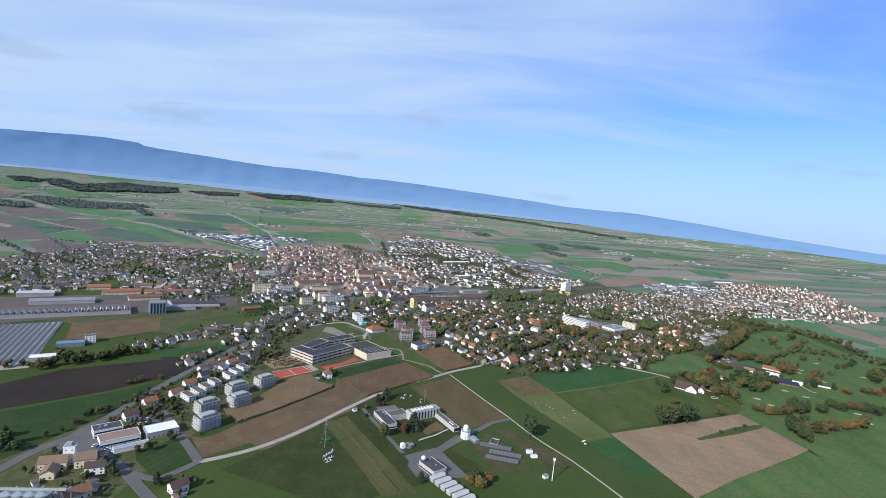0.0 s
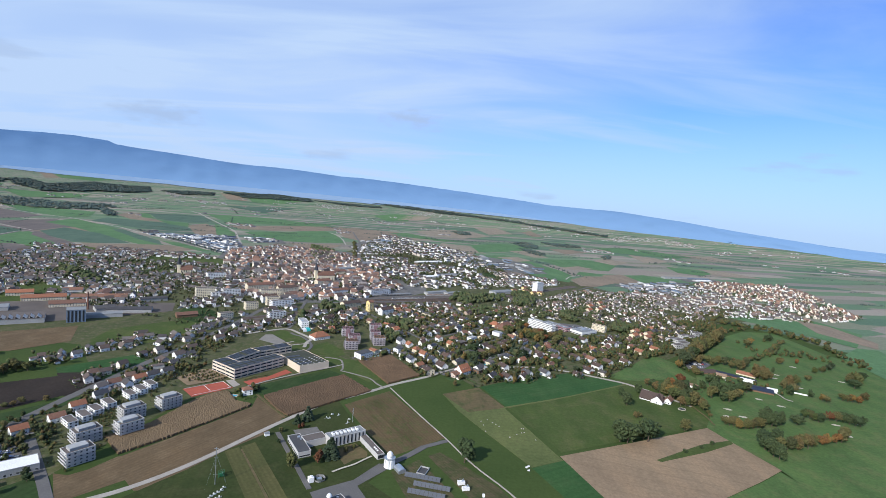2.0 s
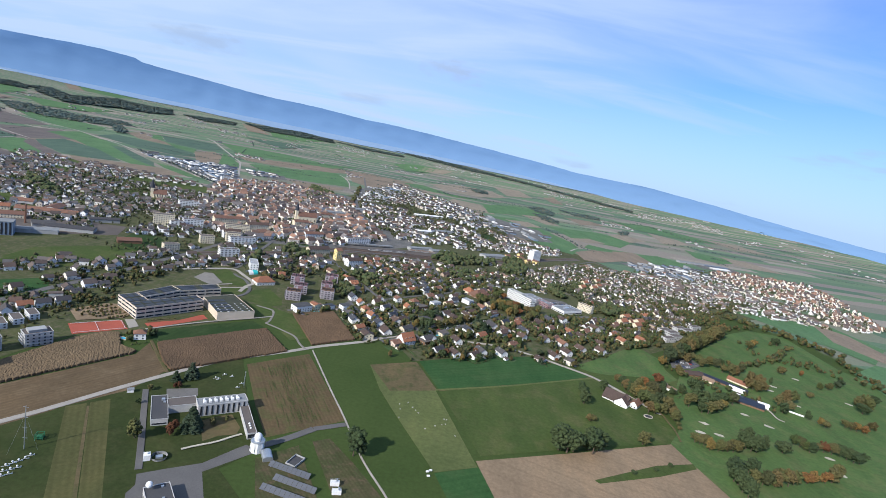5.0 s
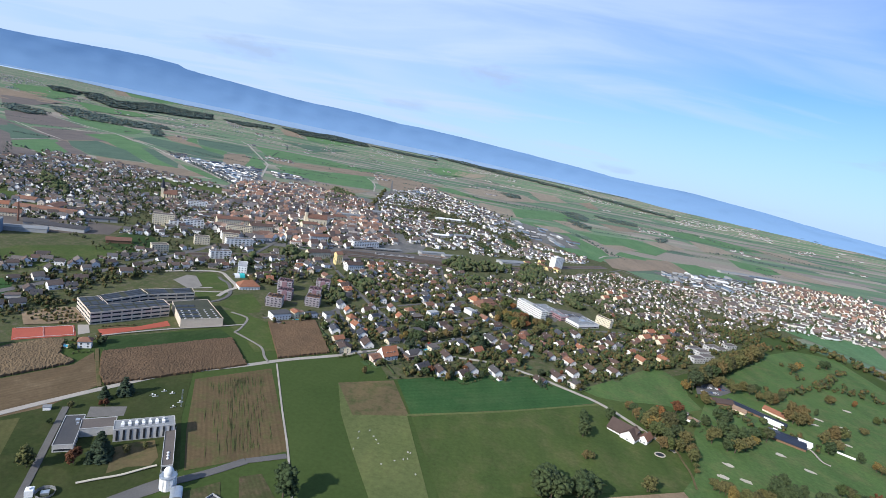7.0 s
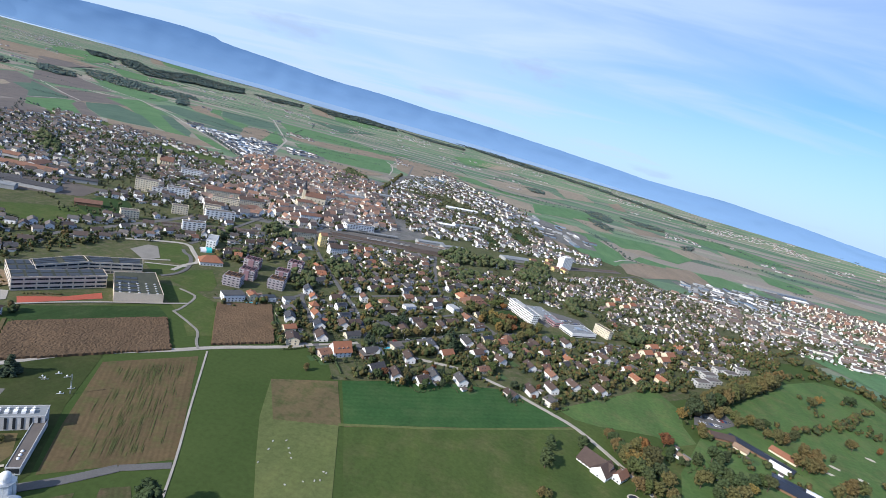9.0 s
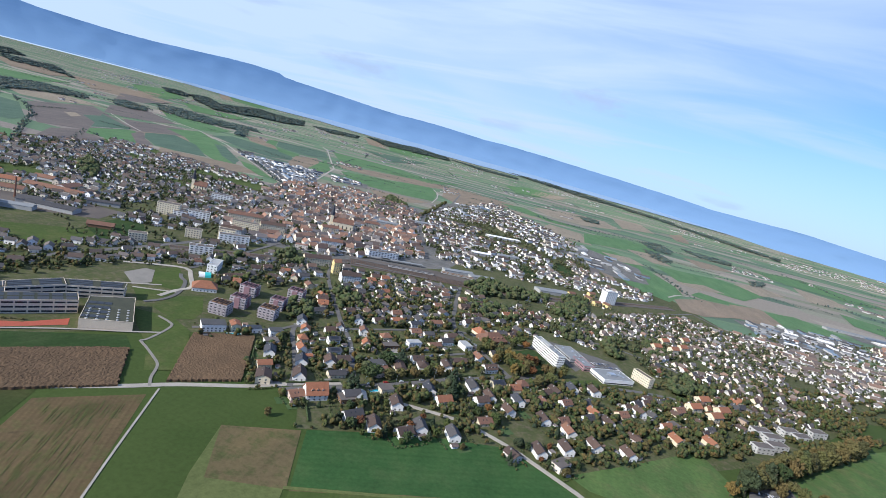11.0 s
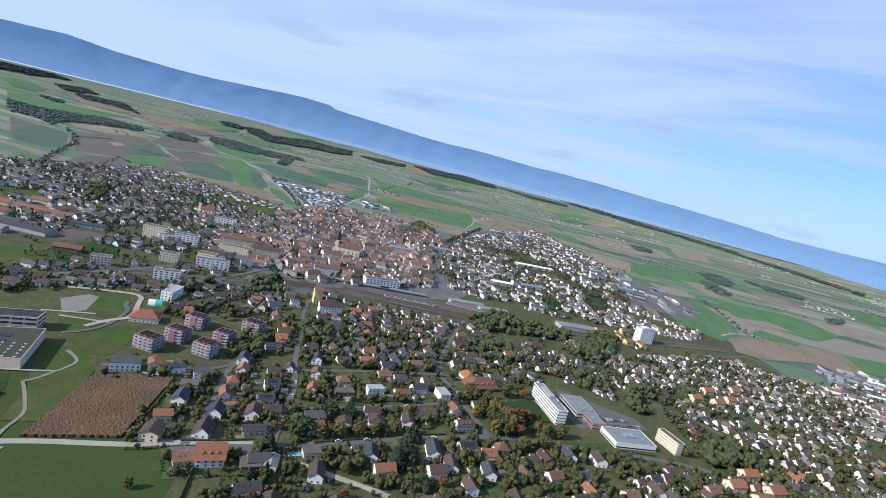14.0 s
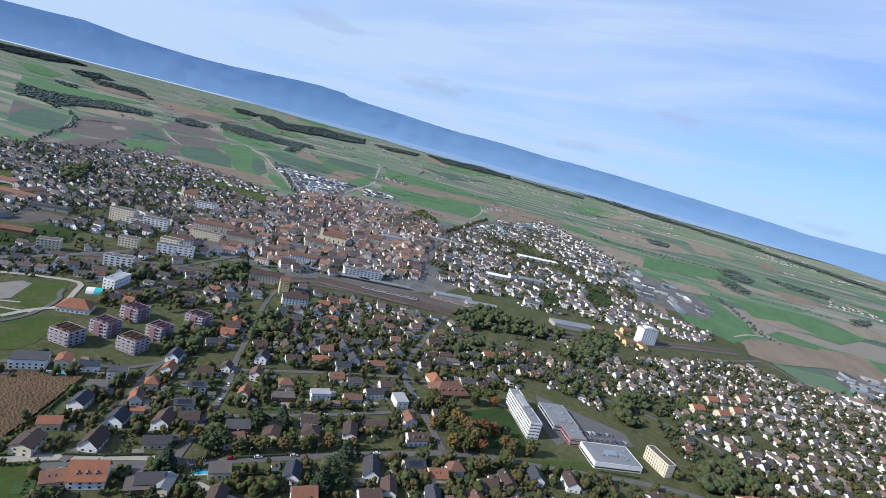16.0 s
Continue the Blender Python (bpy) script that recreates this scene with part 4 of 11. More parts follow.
# ---- the ground: one sheet to the horizon ----
def ground_material():
    g = Graph("farmland")
    far = g.where(source="true_place")
    cells = g.node("ShaderNodeTexVoronoi", Scale=1.0, Randomness=0.75)
    cells.distance = "CHEBYCHEV"
    cells.voronoi_dimensions = "2D"
    strips = g.node("ShaderNodeMapping")
    strips.inputs["Scale"].default_value = (1 / 360, 1 / 66, 1)
    g.link(g.where(turn=-15, source="true_place"), strips.inputs[0])
    g.link(strips.outputs[0], cells.inputs["Vector"])
    pick = g.node("ShaderNodeSeparateColor")
    g.link(cells.outputs["Color"], pick.inputs[0])
    # every crop tone is lifted and blued to carry the haze of distance
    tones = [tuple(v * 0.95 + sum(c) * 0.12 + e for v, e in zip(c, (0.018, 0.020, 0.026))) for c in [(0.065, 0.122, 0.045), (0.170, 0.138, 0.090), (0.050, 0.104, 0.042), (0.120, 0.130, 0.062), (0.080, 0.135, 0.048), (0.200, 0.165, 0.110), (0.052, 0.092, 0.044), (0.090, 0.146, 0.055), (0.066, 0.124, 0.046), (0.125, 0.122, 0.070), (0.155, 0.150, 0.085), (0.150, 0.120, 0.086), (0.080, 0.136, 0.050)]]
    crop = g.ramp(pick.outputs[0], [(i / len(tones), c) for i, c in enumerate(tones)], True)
    grain = g.noise(far, 0.12, 6, 0.7)
    crop = g.mix(0.5, crop, g.ramp(grain, [(0.3, (0.6, 0.6, 0.6)), (0.7, (1.25, 1.25, 1.25))]), "MULTIPLY")
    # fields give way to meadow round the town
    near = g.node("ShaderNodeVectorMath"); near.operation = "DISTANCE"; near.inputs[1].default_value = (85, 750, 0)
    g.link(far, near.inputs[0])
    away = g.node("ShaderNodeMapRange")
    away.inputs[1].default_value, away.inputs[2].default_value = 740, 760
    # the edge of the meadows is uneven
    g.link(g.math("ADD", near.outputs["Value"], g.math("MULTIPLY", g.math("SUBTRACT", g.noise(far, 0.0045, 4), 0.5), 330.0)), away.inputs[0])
    w = g.where()
    lawn = g.ramp(g.noise(w, 0.012, 5, 0.6), [(0.35, (0.043, 0.067, 0.017)), (0.65, (0.056, 0.080, 0.022))])
    fine = g.noise(w, 0.35, 6, 0.7)
    lawn = g.mix(0.5, lawn, g.ramp(fine, [(0.25, (0.5, 0.5, 0.5)), (0.75, (1.25, 1.25, 1.25))]), "MULTIPLY")
    g.bump(fine, 0.5, 0.25)
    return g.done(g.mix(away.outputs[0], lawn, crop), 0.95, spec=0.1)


M["farmland"] = ground_material()


def build_ground():
    radii = [0, 300, 600, 1000, 1500, 2100, 2900, 3400, 3600, 3700] + [3800 + 100 * i for i in range(28)] + [6800, 7200, 7700, 8300, 9000, 10000, 12000, 15000, 20000]
    n = 300
    vs, true = [], []
    for r in radii:
        for i in range(n):
            a = 2 * math.pi * i / n
            bearing = (90 - math.degrees(a) + 180) % 360 - 180
            rr = min(r, EYE_Z / math.tan(radians(-along(FOOT, bearing))) * 1.03)
            x, y = MID.x + rr * math.cos(a), MID.y + rr * math.sin(a)
            vs.append(bend(x, y, 0)[0]); true.append((x, y, 0))
    fs = [(j * n + i, j * n + (i + 1) % n, (j + 1) * n + (i + 1) % n, (j + 1) * n + i) for j in range(len(radii) - 1) for i in range(n)]
    fs = [f[::-1] for f in fs]
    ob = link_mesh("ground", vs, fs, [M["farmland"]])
    me = ob.data
    at = me.attributes.new("true_place", "FLOAT_VECTOR", "POINT")
    at.data.foreach_set("vector", np.array(true, np.float32).ravel())
    if me.polygons[n * 3].normal.z < 0:
        me.flip_normals()
    return tagged(ob, "wide flat farmland with green meadows and brown fields", "ground", kind="structure")


build_ground()


# ---- lake and mountains ----
def build_lake():
    g = Graph("lake_water")
    n = g.noise(g.where((0.002, 0.01, 1)), 1.0, 3)
    g.bump(n, 0.05, 1.0)
    M["lake"] = g.done(g.ramp(n, [(0.3, (0.20, 0.285, 0.395)), (0.7, (0.235, 0.32, 0.43))]), 0.55, spec=0.35)
    vs, fs = [], []
    steps = [i * 2.0 - 70 for i in range(45)]
    for a in steps:
        near, far = along(SHORE, a), along(FOOT, a) + 0.12
        near += 0.05 * noise.noise((a * 0.4, 0, 0))
        for k in range(5):
            el = near + (far - near) * k / 4
            r = min(EYE_Z / math.tan(radians(-el)), 30000)
            x, y = polar(a, r)
            vs.append(bend(x, y, 9)[0])
    fs = [(i * 5 + k, (i + 1) * 5 + k, (i + 1) * 5 + k + 1, i * 5 + k + 1) for i in range(len(steps) - 1) for k in range(4)]
    tagged(link_mesh("lake", vs, [f[::-1] for f in fs], [M["lake"]]), "pale blue lake lying along the foot of the mountains", "lake", kind="structure")


def build_mountains():
    g = Graph("hazy_wooded_slopes")
    w = g.where()
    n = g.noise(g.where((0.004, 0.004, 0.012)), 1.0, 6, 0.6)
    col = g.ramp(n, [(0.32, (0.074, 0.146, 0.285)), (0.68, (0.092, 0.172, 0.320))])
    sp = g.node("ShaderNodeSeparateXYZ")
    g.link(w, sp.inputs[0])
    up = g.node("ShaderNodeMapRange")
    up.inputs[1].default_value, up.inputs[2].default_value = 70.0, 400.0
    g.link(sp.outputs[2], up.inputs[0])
    # haze put into the colour: blue slopes, paler towards the foot
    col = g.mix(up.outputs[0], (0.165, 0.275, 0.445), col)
    # the slopes glow by themselves in this haze colour
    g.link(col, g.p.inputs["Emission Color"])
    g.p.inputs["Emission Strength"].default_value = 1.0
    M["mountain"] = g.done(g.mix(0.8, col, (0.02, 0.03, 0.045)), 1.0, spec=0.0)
    vs, cols = [], []
    az = [i * 0.25 - 180 for i in range(1441)]
    rings = 9
    for a in az:
        foot, top = along(FOOT, a), along(RIDGE, a)
        r0 = min(EYE_Z / math.tan(radians(-foot)), 30000)
        x, y = polar(a, r0)
        (bx, by, bz), k = bend(x, y, 0)
        rr = math.dist((bx, by), MID)
        top += 0.05 * noise.fractal((a * 0.22, 3.1, 0), 0.9, 2.0, 5) + 0.02 * noise.noise((a * 3.0, 0.5, 0))
        for j in range(rings):
            f = j / (rings - 1)
            r = rr + 60 * f + (25 * noise.noise((a * 0.5, f * 3, 1.0)) if 0 < j < rings - 1 else 0)
            zt = EYE_Z + (rr + 60) * math.tan(radians(top))
            x, y = polar(a, r)
            vs.append((x, y, bz - 8 + (zt - bz + 8) * f ** 0.85))
    fs = [(i * rings + j, i * rings + j + 1, (i + 1) * rings + j + 1, (i + 1) * rings + j) for i in range(len(az) - 1) for j in range(rings - 1)]
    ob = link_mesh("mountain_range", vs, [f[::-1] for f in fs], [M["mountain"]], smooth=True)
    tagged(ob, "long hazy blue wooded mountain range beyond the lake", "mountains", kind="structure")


build_lake()
build_mountains()

# ---- fields, near to far ----
def maize(poly, label, mat="maize"):
    """Standing maize: a ragged top two metres over the ground, with sides, its rows along the longest edge."""
    (ax, ay), (bx, by) = max(zip(poly, poly[1:] + poly[:1]), key=lambda e: math.dist(*e))
    turn = math.atan2(by - ay, bx - ax)
    c, s = math.cos(turn), math.sin(turn)
    flat = [(c * x + s * y, -s * x + c * y) for x, y in poly]
    us, ws = [p[0] for p in flat], [p[1] for p in flat]
    v0 = -s * ax + c * ay
    step = 0.95
    nx, lo = int((max(us) - min(us)) / step) + 2, int((min(ws) - v0) / step) - 2
    ny = int((max(ws) - min(ws)) / step) + 4
    at, vs, fs = {}, [], []

    def vert(i, j, low=False):
        key = (i, j, low)
        if key not in at:
            spot = random.Random((i * 73856093) ^ (j * 19349663))
            u, v = min(us) + i * step + spot.uniform(-0.4, 0.4), v0 + (lo + j) * step + spot.uniform(-0.4, 0.4)
            at[key] = len(vs)
            vs.append((c * u - s * v, s * u + c * v, 0.0 if low else spot.uniform(1.45, 1.95)))
        return at[key]
    cell = {(i, j) for i in range(nx) for j in range(ny) if inside(min(us) + (i + 0.5) * step, v0 + (lo + j + 0.5) * step, flat)}
    for i, j in sorted(cell):
        fs.append((vert(i, j), vert(i + 1, j), vert(i + 1, j + 1), vert(i, j + 1)))
        for (di, dj), (p, q) in (((0, -1), ((i, j), (i + 1, j))), ((1, 0), ((i + 1, j), (i + 1, j + 1))), ((0, 1), ((i + 1, j + 1), (i, j + 1))), ((-1, 0), ((i, j + 1), (i, j)))):
            if (i + di, j + dj) not in cell:
                fs.append((vert(*q), vert(*p), vert(*p, True), vert(*q, True)))
    tagged(link_mesh("standing_maize", vs, fs, [M[mat]]), label, "maize field", kind="stuff")


field("town_ground", [(-452.0, 853.0), (-726.7, 1034.6), (-725.5, 1179.3), (-628.7, 1278.9), (-395.6, 1325.9), (-206.2, 1488.0), (-141.6, 1796.7), (-105.1, 2066.8), (117.4, 1980.9), (300.3, 1693.7), (386.7, 1540.0), (498.3, 1457.9), (578.2, 1291.5), (660.1, 1290.6)] + [(1033.8, 1207.3), (641.1, 989.8)] + [(654.0, 1000.3), (495.7, 795.7), (333.5, 652.6), (266.3, 629.7), (199.7, 617.5), (132.9, 575.5), (106.1, 622.6), (77.7, 601.7), (48.3, 647.4), (2.3, 638.8), (-19.5, 616.6), (-92.0, 529.6), (-132.3, 501.9)] + [(-162.4, 377.8), (-171.1, 294.3), (-288.1, 280.0), (-271.1, 335.3), (-235.6, 400.0), (-222.0, 519.9), (-305.0, 626.9), (-521.0, 639.1)], "garden", "gardens, lawns and paving between the houses", "town ground")
field("old_town_paving", [(-281.5, 969.9), (-392.0, 1198.2), (-484.8, 1552.6), (-347.0, 1733.9), (-154.3, 1703.0), (26.0, 1635.3), (101.7, 1386.3), (89.8, 1098.1), (-9.9, 954.1), (-92.8, 930.2), (-167.0, 904.6)], "paved", "paved lanes and yards of the old town", "paving")
maize([(-158.8, 424.3), (-139.6, 450.3), (-125.9, 499.2), (-114.4, 517.6), (-106.0, 522.2), (-92.2, 502.2), (-77.4, 498.0), (-77.5, 492.5), (-97.4, 460.1), (-119.0, 426.7), (-137.5, 403.0)], "strip of ripe brown maize beside the lane", "tan_maize")
field("maize_stubble", [(-74.8, 493.8), (-76.9, 515.8), (-69.3, 506.6), (-42.2, 479.8), (-49.9, 443.7), (-68.9, 407.3), (-82.9, 385.1), (-96.4, 364.6), (-105.0, 361.9), (-138.6, 394.5), (-118.0, 425.5), (-96.4, 458.7)], "stubble", "harvested maize field with pale brown stubble")
maize([(-71.8, 517.2), (-26.9, 565.9), (-8.1, 585.1), (24.2, 546.0), (-2.4, 517.8), (-40.0, 478.8), (-52.3, 490.4)], "brown ripe maize field between gravel lanes")
maize([(2.3, 635.0), (38.3, 664.4), (74.1, 599.8), (40.4, 568.4)], "square brown maize field at the edge of the houses")
field("sports_pitch", [(-89, 539), (-26, 599), (-8, 587), (-72.9, 520.5), (-80, 522)], "lush", "dark green mown sports pitch behind the school", "pitch")
field("cut_field", [(3.7, 510.6), (42.9, 549.9), (94.4, 456.5), (50.9, 421.0), (32.3, 453.2)], "striped", "brown cut field with a few green rows")


def green_rows():
    """Thin uneven rows of green in the brown field, thicker towards its middle."""
    a, b, c, d = (Vector(p) for p in [(10.0, 512.0), (42.0, 544.5), (89.5, 458.0), (53.0, 427.0)])
    rng = random.Random(15)
    s = Shape()
    side = (b - a).normalized()
    for i in range(64):
        k = (i + 0.5) / 64
        p, q = a + (b - a) * k, d + (c - d) * k
        at = rng.uniform(0, 0.06)
        thick = 0.85 - 1.5 * abs(k - 0.5) + rng.uniform(-0.2, 0.2)
        while at < 0.97:
            end = min(0.98, at + rng.uniform(0.08, 0.34))
            if rng.random() < thick * (1.0 if end < 0.75 else 0.55):
                w = rng.uniform(0.10, 0.30)
                u, v, m = p + (q - p) * at, p + (q - p) * end, p + (q - p) * ((at + end) / 2)
                sway = side * rng.uniform(-0.12, 0.12)
                s.add([(*(u + sway), 0.36), (*(m + side * w), 0.36), (*(v + sway), 0.36), (*(m - side * w), 0.36)], [(0, 1, 2, 3)])
            at = end + rng.uniform(0.0, 0.03)
    tagged(s.part("crop_rows", ["sprouts"]), "thin green rows left standing in the cut field", "crop rows", kind="stuff")


green_rows()
field("maize_stubble", [(-162.4, 375.9), (-141.1, 345.3), (-111.1, 378.7), (-110.2, 419.5), (-136.3, 399.8), (-145.0, 382.5), (-152.5, 374.8)], "stubble", "end of the harvested maize field beside the flats")
field("station_lawn", [(-15.1, 314.9), (-27.3, 343.2), (-72.5, 411.6), (-70.0, 415.9), (-48.7, 446.0), (-41.3, 479.3), (-31.1, 491.0), (-3.1, 519.6), (21.5, 465.8), (48.8, 420.7), (49.4, 403.5), (37.3, 385.5), (62.2, 361.3)], "lawn", "dark green lawn round the weather station", "lawn")
field("west_lawn", [(-122.6, 333.4), (-85.4, 388.0), (-72.1, 411.1), (-27.3, 343.2), (-15.1, 314.9), (-33.4, 297.4)], "lawn", "dark green meadow with measuring masts", "meadow")
field("mown_strip", [(-69.6, 415.3), (-61.6, 422.4), (-14.3, 346.7), (2.3, 318.9), (-11.3, 315.8), (-26.5, 343.4)], "mown", "pale mown strip in the meadow", "meadow")
field("mown_strip", [(-60.4, 423.6), (-52.6, 431.2), (-3.2, 349.6), (13.2, 321.4), (3.7, 319.2), (-12.8, 347.0)], "mown", "second pale mown strip in the meadow", "meadow")
field("worn_line", [(-59.7, 419.7), (-58.4, 420.2), (-13.4, 346.9), (-15.3, 346.4)], "dry", "worn dark line between the mown strips", "meadow")
field("station_yard", [(1.1, 370.2), (11.4, 377.4), (27.2, 387.5), (39.5, 405.9), (43.3, 410.9), (49.4, 403.5), (30.5, 380.6), (39.5, 363.5), (49.6, 346.6), (13.4, 337.7), (4.3, 356.0), (5.1, 362.5)], "asphalt", "asphalt yard of the weather station", "yard")
field("array_yard", [(52.1, 400.2), (59.5, 406.6), (72.2, 419.3), (83.0, 399.0), (94.1, 378.2), (99.5, 362.9), (69.2, 355.3)], "rough", "rough grassy gravel under the solar arrays", "yard")
field("rough_strip", [(79.0, 426.0), (88.9, 432.4), (108.0, 411.8), (128.2, 387.4), (134.7, 371.8), (109.6, 365.5)], "rough", "rough strip with green and brown furrows")
field("garden_bed", [(7.8, 425.8), (15.3, 434.2), (22.3, 438.8), (32.8, 426.3), (33.4, 418.7), (24.4, 414.1), (18.2, 406.2)], "dry", "brown planted beds in the station garden", "bed")
field("station_terrace", [(-29.6, 454.5), (-12.1, 462.8), (-7.4, 453.3), (-23.9, 444.2)], "patio", "pale paved terrace behind the station", "terrace")
field("farm_meadow", [(297, 490), (297, 533), (325, 597), (304, 641), (352, 630), (381, 627), (426, 661), (433, 673), (396, 605), (383, 562), (366, 530), (352, 511)], "meadow", "green meadow and orchard round the farm", "meadow")
field("golf_rough", [(351, 511), (366, 531), (369, 446), (371, 418), (513, 427), (470, 290), (300, 285), (213, 339), (261, 371), (339, 415), (371, 435), (356, 488)], "fairway", "rough grass at the edge of the golf course", "golf course")
field("golf_course", [(365.4, 529.3), (382.6, 561.1), (395.1, 603.9), (432.4, 672.0), (485.2, 753.8), (610.8, 898.1), (680.9, 952.9), (745.5, 959.9), (737.5, 821.2), (764.8, 770.3), (761.9, 664.6), (625.7, 511.0), (512.6, 426.5), (371.1, 417.7), (369.0, 446.4)], "fairway", "mown golf course turf with fairways", "golf course")
field("lawn_field", [(304, 641.5), (353, 691), (411, 752.5), (428, 716), (421, 684), (424, 658), (401, 641), (388, 648), (363, 642), (339, 634), (318, 633)], "fairway", "green field behind the farm")
field("field_verge", [(158.6, 528), (160.2, 525.2), (258.5, 579.5), (316, 616.5), (314, 620), (257, 583.2)], "dry", "pale grassy verge between crop and meadow", "verge")
field("grazed_strip", [(96.7, 551.6), (136.6, 575.9), (155.6, 527.9), (186.3, 430.6), (157.9, 417.1), (127.4, 476.1), (111.0, 510.0)], "olive", "pale grazed strip of meadow with sheep")
field("worn_patch", [(96.7, 551.6), (136.6, 575.9), (157.5, 526.6), (119.1, 511.3)], "dry", "brown worn end of the grazed strip")
field("crop_field", [(139.1, 578.4), (196.7, 617.5), (260.1, 645.9), (314.7, 619.4), (257.7, 582.8), (158.4, 529.0)], "teal", "dark green young crop beside the houses")
field("crop_field", [(157.9, 416.5), (186.3, 430.6), (205.7, 406.4), (209.3, 372.2), (178.1, 364.9)], "teal", "dark green young crop below the grazed strip")
field("mown_meadow", [(159.4, 526.4), (315.4, 615.7), (325.1, 596.0), (297.7, 532.8), (298.6, 491.0), (188.9, 443.9)], "meadow", "wide mown meadow beside the farm")
field("bare_field", [(185.4, 437.2), (265.7, 472.0), (351.0, 510.0), (356.1, 487.8), (370.3, 435.3), (338.7, 415.5), (260.7, 371.2), (213.1, 339.9)], "ploughed", "pale brown bare field")
field("grass_island", [(267.0, 440.6), (323.5, 473.3), (357.5, 485.4), (357.3, 479.0), (320.6, 459.5), (269.8, 437.7)], "meadow", "thin grassy island with bushes in the bare field")
field("dark_field", [(-417.3, 366.8), (-358.6, 441.6), (-335.1, 484.0), (-246.7, 547.4), (-232.1, 535.7), (-219.5, 511.8), (-265.0, 448.2), (-294.0, 419.4), (-321.0, 395.9), (-372.6, 327.3)], "dark_soil", "dark freshly turned field")
field("crop_field", [(-238.5, 549.6), (-234.1, 615.3), (-217.3, 584.8), (-204.5, 552.5), (-219.6, 517.0)], "teal", "dark green corner of young crop")
field("crop_field", [(-282, 554), (-230, 610), (-193, 558), (-209, 540), (-212, 516), (-239, 548), (-270, 539)], "teal", "wide green crop between two rows of houses")
field("dark_field", [(-272, 541), (-240, 549), (-212, 516), (-218, 498), (-233, 491)], "dark_soil", "dark turned field beside the green crop")
field("crop_field", [(-335.1, 325.6), (-316.5, 390.4), (-291.1, 415.2), (-262.1, 443.5), (-214.9, 497.8), (-217.5, 512.3), (-212.3, 492.0), (-231.6, 441.9), (-239.8, 406.8), (-248.2, 372.8), (-256.4, 345.4), (-262.9, 325.3), (-289.1, 281.0)], "lush", "green field beside the main road")
field("green_field", [(-305.0, 643.1), (-308.6, 690.3), (-246.3, 765.7), (-230.9, 752.7), (-257.4, 669.4), (-282.7, 620.5)], "meadow", "green meadow between rows of houses", "meadow")
field("green_field", [(-296.0, 609.1), (-304.3, 669.7), (-251.4, 752.2), (-209.8, 783.2), (-202.0, 727.4), (-243.0, 646.5), (-274.2, 605.8)], "meadow", "green meadow behind a row of houses", "meadow")
field("triangle_meadow", [(-188.0, 347.8), (-174.0, 366.8), (-167.0, 367.9), (-144.2, 342.5), (-160.6, 318.7), (-181.9, 337.1)], "lush", "three-cornered meadow between two lanes", "meadow")
field("car_yard", [(-218.3, 389.6), (-220.1, 408.3), (-204.9, 405.6), (-191.1, 390.3), (-202.3, 380.6)], "asphalt", "asphalt car yard beside the shop", "yard")
field("bare_field", [(-429.8, 635.7), (-350.6, 694.6), (-321.2, 635.3), (-352.8, 591.9), (-392.9, 570.4)], "stubble", "brown field by the factory halls")
field("west_town_ground", [(-870, 1340), (-765, 1374), (-480, 1380), (-400, 1330), (-250, 1240), (-320, 1010), (-450, 940), (-560, 935), (-690, 1020), (-828, 1000)], "meadow", "gardens of the western estate", "town ground")
field("west_town_ground", [(-828.0, 917.0), (-818.6, 1085.8), (-807.6, 1269.0), (-696.6, 1231.2), (-508.4, 903.0), (-527.7, 806.3), (-608.6, 745.6), (-638.0, 707.3)], "meadow", "gardens and yards of the western houses", "town ground")
field("factory_yard", [(-509.6, 539.9), (-497.0, 609.9), (-437.1, 669.8), (-380.6, 714.5), (-285.4, 798.5), (-304.5, 849.4), (-479.8, 799.8), (-595.8, 730.0), (-626.8, 663.5)], "gravel", "grey gravelled yard round the factory halls", "yard")
field("solar_ground", [(-518.3, 589.3), (-442.0, 637.3), (-365.1, 481.6), (-403.8, 459.9)], "track", "pale gravelled ground under the solar rows", "yard")
field("farm_meadow", [(-270.9, 767.4), (-282.3, 844.6), (-245.9, 829.4), (-214.4, 799.7), (-210.7, 739.1)], "lush", "green meadow beside the factory", "meadow")
field("park_lawn", [(-93, 689), (-124, 723), (-114, 744), (-80, 718), (-66, 692), (-88, 690)], "meadow", "mown green lawn before the community hall", "lawn")
field("park_lawn", [(-96, 670), (-66, 689), (-61, 661), (-69, 651)], "meadow", "mown green lawn behind the gymnasium", "lawn")
field("park_lawn", [(-58, 652), (-39, 646), (-25, 643), (-16, 656), (-20, 670), (-45, 701), (-58, 685)], "meadow", "mown lawn with young trees beside the flats", "lawn")
field("park_meadow", [(-60, 638), (-27, 645), (-2, 636), (18, 611), (35, 583), (20, 570), (-4, 596), (-34, 616)], "meadow", "rough green meadow along the maize field", "meadow")
field("gravel_lot", [(-129, 691), (-128, 715), (-119, 718), (-96, 691), (-101, 675)], "footpath", "grey paved and gravelled square with benches", "square")
field("hospital_lawn", [(216.5, 801.6), (256.2, 861.2), (265.4, 855.5), (289.5, 818.1), (268.2, 796.7), (237.0, 797.5)], "lush", "lawn with a path in front of the hospital", "lawn")
field("hospital_lawn", [(281.9, 793.1), (328.1, 835.6), (335.5, 825.9), (284.7, 783.8)], "meadow", "lawn below the hospital", "lawn")
field("football_pitch", [(249.2, 1338.6), (245.3, 1473.5), (288.5, 1475.2), (294.9, 1356.2), (276.4, 1312.9)], "lush", "green football pitch beyond the railway", "pitch")
